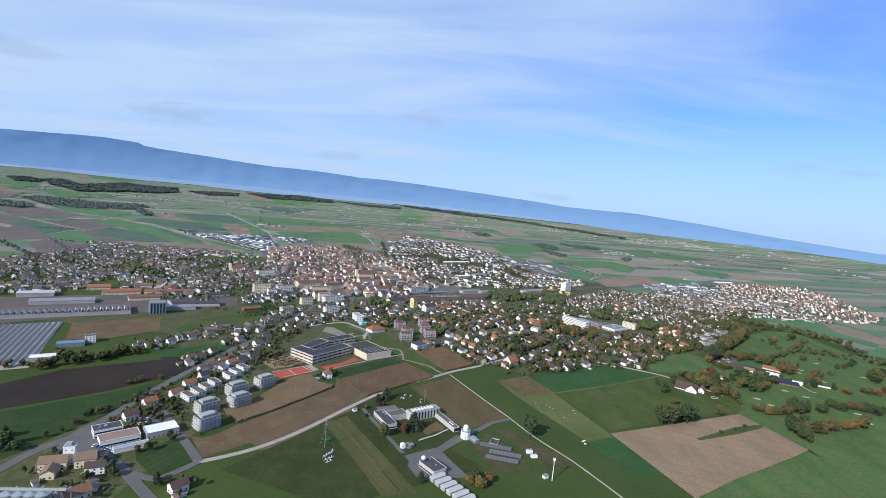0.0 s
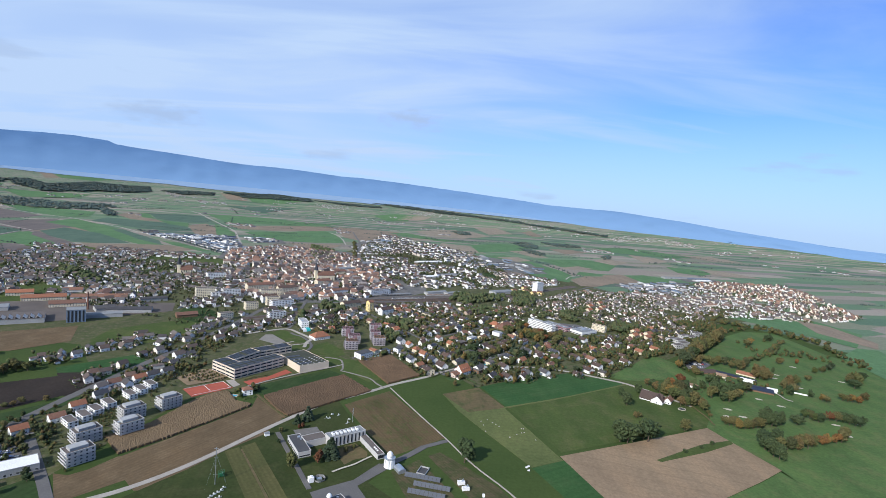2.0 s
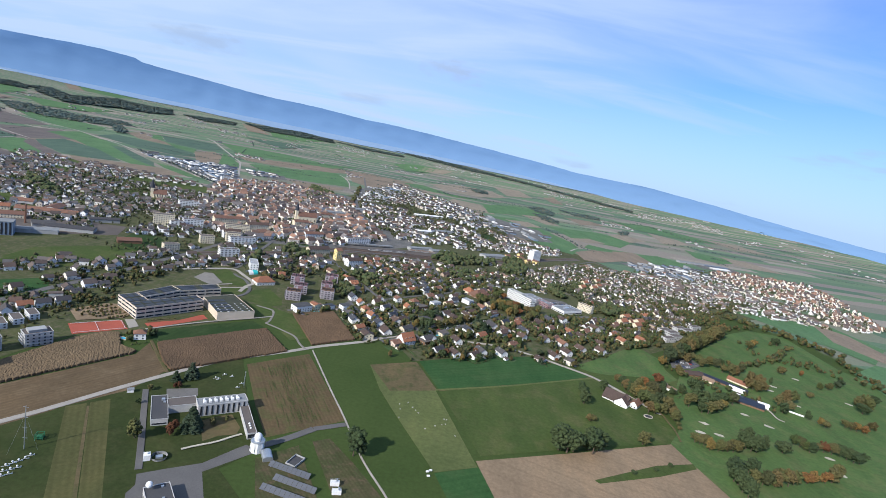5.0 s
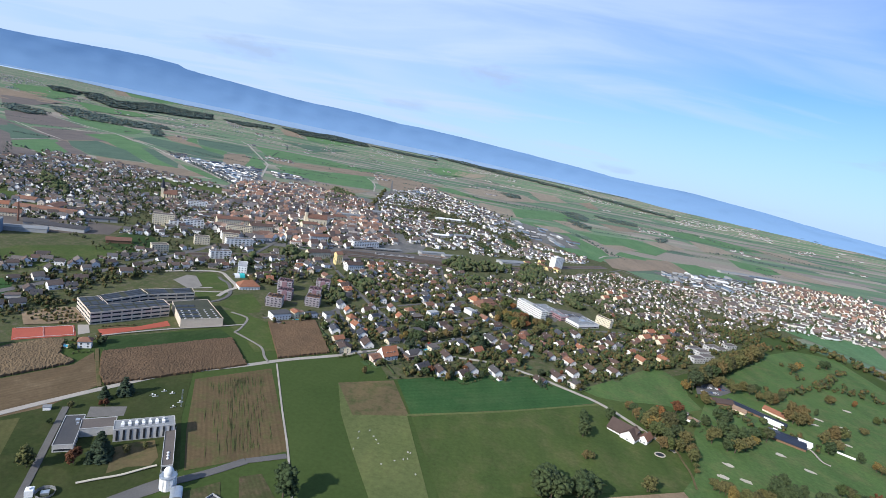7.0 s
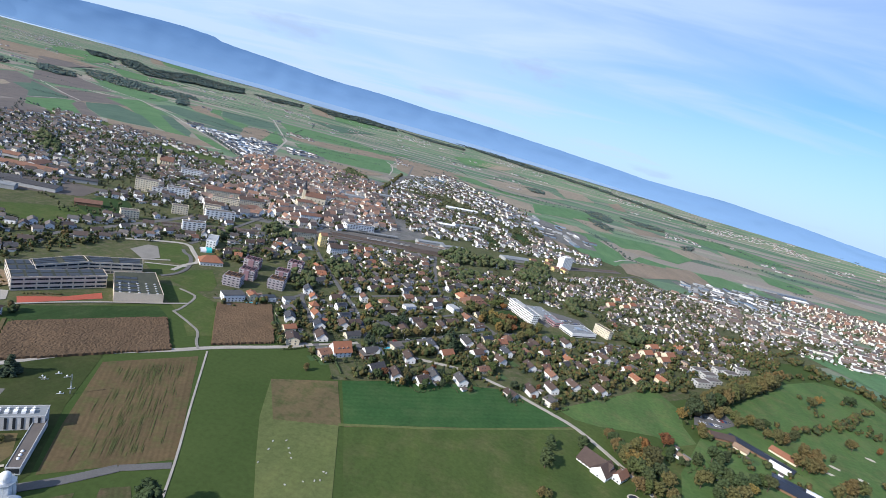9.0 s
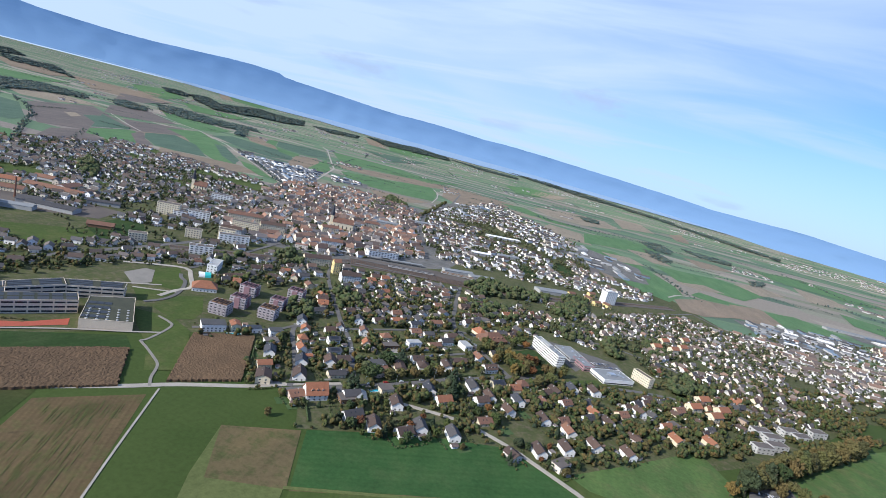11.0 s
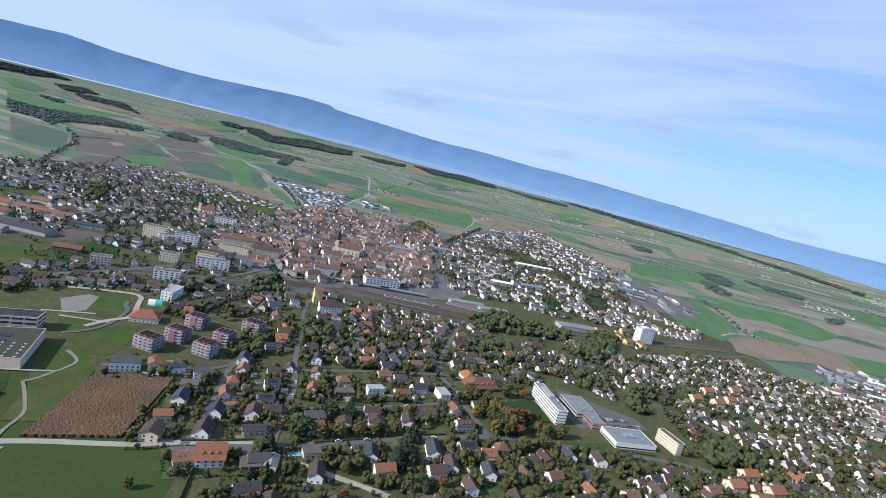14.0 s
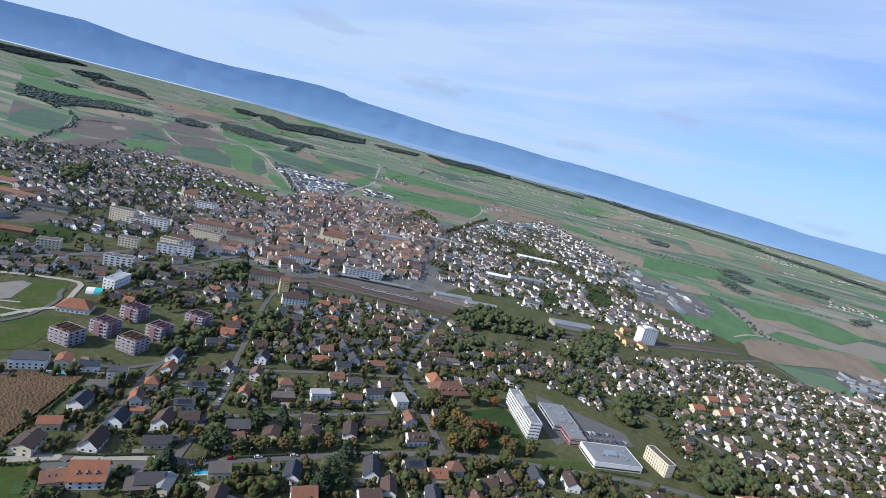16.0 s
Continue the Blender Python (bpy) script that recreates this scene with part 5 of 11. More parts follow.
field("football_pitch", [(176.7, 1307.2), (205.2, 1336.5), (233.0, 1243.8), (191.5, 1227.8)], "lush", "green football pitch among the flats", "pitch")
field("parking_lot", [(272.5, 909.8), (299.5, 910.0), (324.7, 908.2), (350.9, 908.7), (359.7, 891.7), (326.4, 862.1), (316.9, 865.7), (306.2, 839.6), (287.6, 862.1)], "asphalt", "asphalt yard and car park of the hospital", "car park")
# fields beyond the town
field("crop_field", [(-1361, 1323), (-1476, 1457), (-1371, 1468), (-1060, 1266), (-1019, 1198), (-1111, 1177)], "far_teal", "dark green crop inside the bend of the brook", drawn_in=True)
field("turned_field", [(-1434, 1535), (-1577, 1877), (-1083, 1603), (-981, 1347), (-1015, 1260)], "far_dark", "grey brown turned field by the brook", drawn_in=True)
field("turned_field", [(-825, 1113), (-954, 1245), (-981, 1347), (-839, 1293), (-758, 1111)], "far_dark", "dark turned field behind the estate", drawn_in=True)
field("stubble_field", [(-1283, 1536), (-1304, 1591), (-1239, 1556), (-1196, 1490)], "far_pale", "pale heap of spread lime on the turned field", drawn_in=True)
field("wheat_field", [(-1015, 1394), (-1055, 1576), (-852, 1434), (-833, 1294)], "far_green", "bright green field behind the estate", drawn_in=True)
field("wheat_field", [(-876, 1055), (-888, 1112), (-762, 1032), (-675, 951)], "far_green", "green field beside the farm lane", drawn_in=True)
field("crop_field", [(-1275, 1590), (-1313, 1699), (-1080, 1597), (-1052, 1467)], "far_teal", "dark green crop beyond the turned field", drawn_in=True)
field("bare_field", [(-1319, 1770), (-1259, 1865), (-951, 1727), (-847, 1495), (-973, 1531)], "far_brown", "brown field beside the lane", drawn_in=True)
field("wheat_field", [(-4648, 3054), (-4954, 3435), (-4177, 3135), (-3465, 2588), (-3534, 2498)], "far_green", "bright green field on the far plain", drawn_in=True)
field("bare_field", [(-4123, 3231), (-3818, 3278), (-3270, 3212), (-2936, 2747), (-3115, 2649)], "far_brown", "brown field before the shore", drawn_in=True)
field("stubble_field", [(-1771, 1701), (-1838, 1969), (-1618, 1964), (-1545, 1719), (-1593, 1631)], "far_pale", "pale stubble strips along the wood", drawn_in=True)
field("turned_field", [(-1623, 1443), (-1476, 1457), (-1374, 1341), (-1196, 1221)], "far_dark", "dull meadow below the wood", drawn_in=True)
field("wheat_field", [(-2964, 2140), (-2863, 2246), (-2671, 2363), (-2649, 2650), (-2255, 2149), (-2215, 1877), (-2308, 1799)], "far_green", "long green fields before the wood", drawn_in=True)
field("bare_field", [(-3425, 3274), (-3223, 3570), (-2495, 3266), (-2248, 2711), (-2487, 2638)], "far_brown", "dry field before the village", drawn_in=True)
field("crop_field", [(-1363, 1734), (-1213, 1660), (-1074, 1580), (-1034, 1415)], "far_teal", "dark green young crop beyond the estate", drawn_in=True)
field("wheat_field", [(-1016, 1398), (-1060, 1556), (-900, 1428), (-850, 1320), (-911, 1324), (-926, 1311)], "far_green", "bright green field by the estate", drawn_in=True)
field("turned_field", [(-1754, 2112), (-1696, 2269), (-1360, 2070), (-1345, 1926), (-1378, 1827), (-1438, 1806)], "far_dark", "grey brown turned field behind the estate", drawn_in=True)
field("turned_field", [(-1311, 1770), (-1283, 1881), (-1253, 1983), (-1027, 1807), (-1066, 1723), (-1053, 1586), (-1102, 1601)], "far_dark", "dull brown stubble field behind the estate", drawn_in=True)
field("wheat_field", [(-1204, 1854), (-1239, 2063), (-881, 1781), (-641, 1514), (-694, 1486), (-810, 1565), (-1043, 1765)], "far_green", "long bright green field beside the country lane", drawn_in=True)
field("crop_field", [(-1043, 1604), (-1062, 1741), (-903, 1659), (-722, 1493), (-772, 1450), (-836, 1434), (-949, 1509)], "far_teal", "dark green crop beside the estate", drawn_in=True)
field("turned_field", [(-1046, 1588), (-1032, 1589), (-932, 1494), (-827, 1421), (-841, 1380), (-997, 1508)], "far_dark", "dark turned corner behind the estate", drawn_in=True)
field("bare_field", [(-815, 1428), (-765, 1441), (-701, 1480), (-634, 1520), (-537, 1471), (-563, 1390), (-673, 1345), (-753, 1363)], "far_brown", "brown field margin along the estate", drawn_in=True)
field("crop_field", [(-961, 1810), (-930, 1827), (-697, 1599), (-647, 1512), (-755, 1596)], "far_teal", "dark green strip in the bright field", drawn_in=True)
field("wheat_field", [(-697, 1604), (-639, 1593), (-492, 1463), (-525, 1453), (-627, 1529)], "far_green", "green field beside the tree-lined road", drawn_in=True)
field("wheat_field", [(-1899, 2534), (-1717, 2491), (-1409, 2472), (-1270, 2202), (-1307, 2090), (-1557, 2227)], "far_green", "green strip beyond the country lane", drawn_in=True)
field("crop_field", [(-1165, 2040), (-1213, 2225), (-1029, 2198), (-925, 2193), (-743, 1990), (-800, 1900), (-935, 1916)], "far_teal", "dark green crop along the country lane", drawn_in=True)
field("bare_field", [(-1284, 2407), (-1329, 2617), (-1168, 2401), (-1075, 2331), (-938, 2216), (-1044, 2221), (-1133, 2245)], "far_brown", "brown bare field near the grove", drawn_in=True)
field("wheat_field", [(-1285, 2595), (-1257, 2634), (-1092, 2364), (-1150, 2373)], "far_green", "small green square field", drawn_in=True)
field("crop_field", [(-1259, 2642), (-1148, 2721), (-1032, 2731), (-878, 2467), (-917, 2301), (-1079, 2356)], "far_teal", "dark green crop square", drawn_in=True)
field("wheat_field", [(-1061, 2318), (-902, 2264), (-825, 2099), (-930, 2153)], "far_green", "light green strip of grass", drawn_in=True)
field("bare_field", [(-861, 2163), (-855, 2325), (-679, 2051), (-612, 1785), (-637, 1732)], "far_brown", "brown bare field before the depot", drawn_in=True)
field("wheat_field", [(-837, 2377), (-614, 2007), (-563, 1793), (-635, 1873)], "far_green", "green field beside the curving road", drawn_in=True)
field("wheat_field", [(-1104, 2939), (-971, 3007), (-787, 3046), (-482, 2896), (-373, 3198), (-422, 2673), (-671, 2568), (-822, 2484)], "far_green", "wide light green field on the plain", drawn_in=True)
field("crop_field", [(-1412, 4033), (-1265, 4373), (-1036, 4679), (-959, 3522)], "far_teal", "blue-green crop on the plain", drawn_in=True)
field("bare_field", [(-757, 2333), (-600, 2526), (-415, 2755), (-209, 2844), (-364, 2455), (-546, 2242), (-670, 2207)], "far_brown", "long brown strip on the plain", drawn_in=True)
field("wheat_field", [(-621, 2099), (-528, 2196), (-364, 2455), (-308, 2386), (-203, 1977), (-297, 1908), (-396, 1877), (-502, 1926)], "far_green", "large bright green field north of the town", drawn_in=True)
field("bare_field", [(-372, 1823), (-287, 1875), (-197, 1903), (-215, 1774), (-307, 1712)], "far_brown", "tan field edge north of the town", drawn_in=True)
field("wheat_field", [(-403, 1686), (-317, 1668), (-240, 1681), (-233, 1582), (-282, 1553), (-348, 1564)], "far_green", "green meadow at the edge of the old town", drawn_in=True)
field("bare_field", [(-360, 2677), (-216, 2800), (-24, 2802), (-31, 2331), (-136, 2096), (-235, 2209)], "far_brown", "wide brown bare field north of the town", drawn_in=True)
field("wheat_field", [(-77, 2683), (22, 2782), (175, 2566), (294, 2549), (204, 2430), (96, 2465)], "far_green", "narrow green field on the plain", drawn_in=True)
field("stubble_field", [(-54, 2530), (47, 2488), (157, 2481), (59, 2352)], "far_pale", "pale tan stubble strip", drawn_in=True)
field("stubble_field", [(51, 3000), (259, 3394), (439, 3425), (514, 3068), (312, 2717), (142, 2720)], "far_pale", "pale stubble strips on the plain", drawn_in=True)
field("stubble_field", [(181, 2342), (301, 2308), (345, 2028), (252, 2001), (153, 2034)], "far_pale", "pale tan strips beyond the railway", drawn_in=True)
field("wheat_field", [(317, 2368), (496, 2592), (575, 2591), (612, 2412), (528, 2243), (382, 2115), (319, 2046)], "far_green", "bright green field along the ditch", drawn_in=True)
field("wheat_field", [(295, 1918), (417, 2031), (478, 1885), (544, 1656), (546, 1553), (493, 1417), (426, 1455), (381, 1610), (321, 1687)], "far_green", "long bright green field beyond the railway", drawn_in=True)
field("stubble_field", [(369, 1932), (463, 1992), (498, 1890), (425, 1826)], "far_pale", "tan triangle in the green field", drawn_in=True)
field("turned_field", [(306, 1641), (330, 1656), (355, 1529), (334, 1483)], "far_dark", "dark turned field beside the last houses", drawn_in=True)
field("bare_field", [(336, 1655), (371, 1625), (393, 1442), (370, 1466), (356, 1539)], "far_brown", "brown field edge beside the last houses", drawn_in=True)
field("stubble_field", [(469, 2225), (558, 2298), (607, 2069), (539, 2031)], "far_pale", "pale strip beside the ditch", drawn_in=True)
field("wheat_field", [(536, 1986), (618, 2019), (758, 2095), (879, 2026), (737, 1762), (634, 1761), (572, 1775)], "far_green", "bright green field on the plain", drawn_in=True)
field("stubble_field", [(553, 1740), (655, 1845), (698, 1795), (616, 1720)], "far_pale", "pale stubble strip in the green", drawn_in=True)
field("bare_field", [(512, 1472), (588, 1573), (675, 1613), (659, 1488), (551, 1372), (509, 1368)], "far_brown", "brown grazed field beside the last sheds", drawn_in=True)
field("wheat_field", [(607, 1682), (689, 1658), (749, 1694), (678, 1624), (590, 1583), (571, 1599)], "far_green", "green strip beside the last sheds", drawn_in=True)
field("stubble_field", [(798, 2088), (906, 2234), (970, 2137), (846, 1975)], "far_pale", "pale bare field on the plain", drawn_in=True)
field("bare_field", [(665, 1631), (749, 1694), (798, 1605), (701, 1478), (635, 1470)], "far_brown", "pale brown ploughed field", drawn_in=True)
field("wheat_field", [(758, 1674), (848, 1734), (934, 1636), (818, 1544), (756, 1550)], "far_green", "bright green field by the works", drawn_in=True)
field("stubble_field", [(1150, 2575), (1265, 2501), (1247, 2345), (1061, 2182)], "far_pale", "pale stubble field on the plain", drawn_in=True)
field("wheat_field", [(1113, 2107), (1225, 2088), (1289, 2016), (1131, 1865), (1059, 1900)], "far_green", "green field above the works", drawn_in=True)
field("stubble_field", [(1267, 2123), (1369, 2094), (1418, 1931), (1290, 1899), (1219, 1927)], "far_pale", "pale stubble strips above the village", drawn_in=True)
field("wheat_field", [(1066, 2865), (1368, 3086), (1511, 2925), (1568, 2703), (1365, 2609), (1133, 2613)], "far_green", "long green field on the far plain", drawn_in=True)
field("stubble_field", [(1577, 2884), (1803, 2931), (1847, 2686), (1606, 2584)], "far_pale", "pale long strip on the far plain", drawn_in=True)
field("bare_field", [(875, 3880), (1027, 4252), (941, 3504), (856, 3455)], "far_brown", "small brown field on the far plain", drawn_in=True)
field("stubble_field", [(515, 3976), (727, 4169), (747, 3570), (532, 3259)], "far_pale", "pale strips of stubble on the far plain", drawn_in=True)
field("bare_field", [(721, 2528), (861, 2576), (913, 2486), (747, 2313)], "far_brown", "reddish bare field near the brickworks", drawn_in=True)
field("wheat_field", [(-329, 4573), (-195, 5336), (93, 5405), (-6, 4172), (-150, 3838)], "far_green", "green field near the greenhouses", drawn_in=True)
field("stubble_field", [(-93, 5120), (209, 5493), (118, 4540), (-92, 4120)], "far_pale", "pale field near the shore village", drawn_in=True)
field("wheat_field", [(-4184, 4566), (-4528, 5352), (-3494, 4521), (-2852, 3581), (-3115, 3592)], "far_green", "green slope below the village", drawn_in=True)
field("bare_field", [(-3324, 3804), (-3504, 4298), (-2899, 3541), (-2839, 3272)], "far_brown", "brown slope below the village", drawn_in=True)
field("turned_field", [(-2561, 2892), (-2525, 3065), (-2507, 3244), (-2134, 2657), (-2090, 2436)], "far_dark", "dull brown fields before the wood", drawn_in=True)
field("wheat_field", [(-2904, 3784), (-2603, 3793), (-2382, 3981), (-2103, 3355), (-2174, 3071)], "far_green", "green strip between the woods", drawn_in=True)
field("wheat_field", [(-9478, 13007), (-8798, 13494), (-7042, 11951), (-5369, 8447), (-6043, 8616)], "far_green", "light green slope above the lake", drawn_in=True)
field("bare_field", [(-9669, 12861), (-9448, 13030), (-6035, 8673), (-5646, 7797)], "far_brown", "tan slope above the lake", drawn_in=True)
field("wheat_field", [(-2649, 7848), (-2331, 8395), (-1557, 6918), (-1377, 5169), (-1652, 5284)], "far_green", "light green field before the shore wood", drawn_in=True)
field("bare_field", [(-3011, 7754), (-2500, 7131), (-1729, 5410), (-1941, 5406)], "far_brown", "reddish brown field above the lake", drawn_in=True)
field("wheat_field", [(725.0, 1100.0), (853.9, 1206.6), (955.7, 1122.1), (969.5, 1006.8), (848.6, 887.1), (795.9, 997.7)], "far_green", "bright green field behind the golf course", drawn_in=True)
field("bare_field", [(910.7, 1115.5), (949.6, 1068.0), (936.1, 936.6), (891.5, 889.9), (861.1, 991.3)], "far_brown", "pale brown strip beyond the golf course", drawn_in=True)
field("wheat_field", [(848.6, 887.1), (883.1, 881.2), (830.2, 757.7), (725.7, 689.1), (754.4, 815.3)], "far_green", "green field beside the golf course", drawn_in=True)

# ---- roads and lanes ----
road("lane", [(-140.7, 340.8), (-125.9, 350.7), (-109.5, 363.9), (-88.4, 389.9), (-71.1, 418.7), (-60.6, 437.9), (-39.6, 472.8), (-14.9, 510.5), (26.8, 548.5), (46.7, 569.9), (82.6, 598.6), (98.9, 617.7), (128.6, 646.0)], 5.0, "track", "pale concrete farm lane between the fields")
road("lane", [(99.2, 608.2), (103.7, 613.1), (137.5, 647.6), (160.8, 674.8), (187.3, 705.7), (242.7, 765.2), (264.4, 783.5), (292.8, 798.0), (335.9, 823.0), (377.0, 847.2), (411.4, 859.4)], 5.8, "asphalt", "asphalt residential street")
road("lane", [(43.4, 559.2), (74.6, 495.3), (94.4, 456.5), (112.5, 416.2), (134.0, 383.5)] + [(157.1, 335.1), (163.9, 314.2)], 1.4, "track", "pale concrete farm track along the meadow")
road("lane", [(-140.7, 340.8), (-160.5, 364.6), (-189.6, 397.7), (-206.0, 416.5)], 7.5, "asphalt", "asphalt lane beside the maize field")
road("lane", [(-140.7, 340.8), (-151.4, 322.0), (-159.0, 315.6), (-179.4, 323.0)], 6.0, "asphalt", "asphalt lane by the mill")
road("lane", [(-136.3, 285.6), (-152.2, 297.8), (-178.3, 321.1), (-195.9, 335.0)], 8.0, "asphalt", "asphalt lane by the mill")
road("main_road", [(-263.6, 270.9), (-254.2, 314.7), (-252.1, 339.7), (-240.4, 361.4), (-235.6, 400.0), (-233.5, 436.4), (-228.9, 475.9), (-222.0, 519.9), (-213.8, 572.7), (-201.3, 630.1), (-189.3, 711.8), (-177.7, 795.4), (-171.0, 868.1)], 9.0, "asphalt", "grey asphalt main road into the town")
road("lane", [(364.5, 561.7), (343.4, 591.5), (318.0, 620.8), (291.4, 633.8), (260.6, 649.2), (221.1, 658.6), (158.4, 646.5)], 4.5, "track", "pale lane past the farm")
road("lane", [(155.6, 526.9), (222.3, 561.3), (315.8, 617.2)], 2.6, "olive", "pale grassy track between two fields")
road("lane", [(-78.5, 520.5), (-58, 495.5), (-41, 476)], 2.6, "dry", "grassy path between the maize and the stubble", category="path")
road("lane", [(-13, 599), (-2, 594), (11, 587), (20, 582), (25, 575), (29, 567), (37, 558)], 2.2, "footpath", "winding grey footpath between the fields")
road("lane", [(76.3, 439.4), (61.5, 421.3), (45.7, 407.1)], 6.0, "asphalt", "asphalt drive of the weather station")
road("lane", [(95.4, 451.7), (76.3, 439.4)], 5.0, "asphalt", "asphalt drive of the weather station")
road("lane", [(0.1, 373.5), (-12.5, 397.1), (-30.3, 429.8), (-40.6, 449.0)], 4.0, "asphalt", "asphalt drive of the weather station")
road("street", [(139.7, 646.0), (123.1, 677.0), (100.9, 719.1), (74.8, 751.2), (9.5, 847.1), (-11.6, 881.2), (-25.7, 918.6)], 5.0, "asphalt", "asphalt residential street between gardens")
road("street", [(102.3, 615.8), (95.8, 633.6), (78.0, 662.0), (53.6, 696.2), (46.5, 713.2), (58.3, 722.0)], 4.7, "asphalt", "asphalt residential street between gardens")
road("street", [(243.6, 767.8), (207.1, 805.8), (171.8, 839.7), (161.2, 867.4), (142.5, 960.6), (133.2, 1020.1)], 5.6, "asphalt", "asphalt residential street between gardens")
road("street", [(119.3, 691.7), (170.7, 751.1), (209.3, 801.4)], 4.2, "asphalt", "asphalt residential street between gardens")
road("street", [(83.1, 740.7), (136.0, 798.7), (173.3, 837.1)], 4.2, "asphalt", "asphalt residential street between gardens")
road("street", [(173.3, 837.1), (212.8, 853.4), (255.6, 863.1), (286.2, 878.4), (324.7, 908.2), (348.9, 904.4)], 4.7, "asphalt", "asphalt street to the hospital")
road("street", [(-6.1, 642.4), (10.4, 664.7), (41.2, 686.4), (47.8, 712.2)], 4.2, "asphalt", "asphalt street beside the flats")
road("path", [(-13, 599), (-11, 604), (-16, 634), (-25, 638), (-37, 640)], 2.4, "footpath", "grey path over the lawns behind the gymnasium", category="path")
road("path", [(-112, 666), (-86, 693)], 2.4, "track", "pale path along the gravelled square", category="path")
road("path", [(-96, 670), (-64, 691)], 2.4, "track", "pale path between the lawns", category="path")
road("path", [(-66, 653), (-60, 667), (-62, 688), (-80, 718), (-92, 723), (-99, 731)], 4.0, "asphalt", "asphalt drive to the community hall", category="path")
road("street", [(-68.4, 671.8), (-70.2, 693.8), (-65.0, 710.3), (-87.6, 731.7), (-107.5, 752.5), (-136.1, 728.0), (-151.7, 711.2)], 5.0, "track", "pale path round the park")
road("street", [(-107.5, 752.5), (-105.6, 803.9), (-116.3, 863.5), (-122.5, 941.1)], 5.6, "asphalt", "asphalt street into the town")
road("street", [(49.8, 1115.6), (-45.3, 1365.2), (-117.2, 1617.1), (-144.7, 2007.1), (-248.6, 2582.0)], 8.0, "asphalt", "asphalt main street leading out of the town")
road("street", [(349.2, 968.9), (292.3, 948.8), (262.1, 982.3), (228.5, 1013.3)], 4.4, "asphalt", "asphalt residential street between gardens")
road("street", [(349.2, 968.9), (422.8, 957.6), (450.7, 933.4), (472.9, 903.0)], 4.4, "asphalt", "asphalt residential street between gardens")
road("street", [(437.8, 1239.0), (526.3, 1358.0), (566.8, 1301.4), (581.1, 1161.6)], 4.7, "asphalt", "asphalt street along the edge of the houses")

road("country_lane", [(-1415, 1814), (-1288, 1733), (-1147, 1648), (-1057, 1602)], 5.0, "track", "pale country lane between the far fields", keep=True)
road("country_lane", [(-1664, 2248), (-1413, 2133), (-1264, 2080), (-975, 1890), (-787, 1725), (-618, 1586), (-451, 1436)], 5.5, "track", "pale country lane between the far fields", keep=True)
road("country_lane", [(-1034, 1415), (-1068, 1562)], 3.9, "track", "pale country lane between the far fields", keep=True)
road("country_lane", [(-1266, 3116), (-1130, 2926), (-881, 2494), (-650, 2098), (-486, 1682)], 7.2, "track", "pale country lane between the far fields", keep=True)
road("country_lane", [(-328, 2396), (-273, 2277), (-227, 2109), (-191, 1926)], 5.0, "track", "pale country lane between the far fields", keep=True)
road("country_lane", [(-424, 1647), (-325, 1666), (-242, 1675)], 4.4, "track", "pale country lane between the far fields", keep=True)
road("country_lane", [(-1937, 2609), (-1591, 2509), (-1398, 2438)], 4.4, "track", "pale country lane between the far fields", keep=True)
road("country_lane", [(499, 1471), (528, 1532), (574, 1579)], 5.0, "track", "pale country lane between the far fields", keep=True)

field("mill_yard", [(-239.1, 338.5), (-245.1, 362.4), (-241.8, 385.5), (-224.8, 376.8), (-213.4, 352.1), (-195.4, 337.4), (-211.8, 330.5)], "asphalt", "asphalt forecourt of the mill and shop", "yard")

# ---- railway ----
RAIL = [(-169.3, 789.6), (-114.6, 841.5), (-65.3, 894.6), (-20.6, 967.7), (94.0, 1020.8), (192.9, 1061.5), (280.2, 1135.9), (393.7, 1260.2), (485.9, 1349.7)]
road("rail_bed", RAIL, 24.0, "gravel", "brown gravel bed of the railway", z=0.35, category="railway")
road("rail_yard", [(-23.4, 971.1), (24.9, 998.7), (97.2, 1046.6), (181.1, 1074.6)], 56.0, "gravel", "wide gravel bed of the station yard", z=0.34, category="railway")


def rails():
    P = [Vector(p) for p in RAIL]
    for off in (-13.0, -8.6, -4.4, -0.5, 3.5, 7.6, 12):
        full = off in (-0.5, 3.5)
        seg = P if full else P[3:6]
        b = tagged(new("railway_track"), "rusty steel railway track with sleepers on gravel", "railway track", "railway tracks")
        for side in (-0.75, 0.75):
            for i, (p, q) in enumerate(zip(seg, seg[1:])):
                d = (q - p).normalized()
                n = Vector((-d.y, d.x)) * (off + side)
                Shape().rod((p.x + n.x, p.y + n.y, 1.08), (q.x + n.x, q.y + n.y, 1.08), 0.12, 4).part("rail", ["rail_steel"], b)
        s = Shape()
        for p, q in zip(seg, seg[1:]):
            d = (q - p)
            m = int(d.length / 3)
            d.normalize()
            n = Vector((-d.y, d.x))
            for i in range(m):
                c = p + d * (i * 3.0) + n * off
                s.box(-1.3, -0.4, 0.7, 1.3, 0.4, 0.98, 0, m=pose(c.x, c.y, 0, 0, 0, math.degrees(math.atan2(n.y, n.x))))
        s.part("sleeper_row", ["wood"], b)["kind"] = "stuff"


rails()


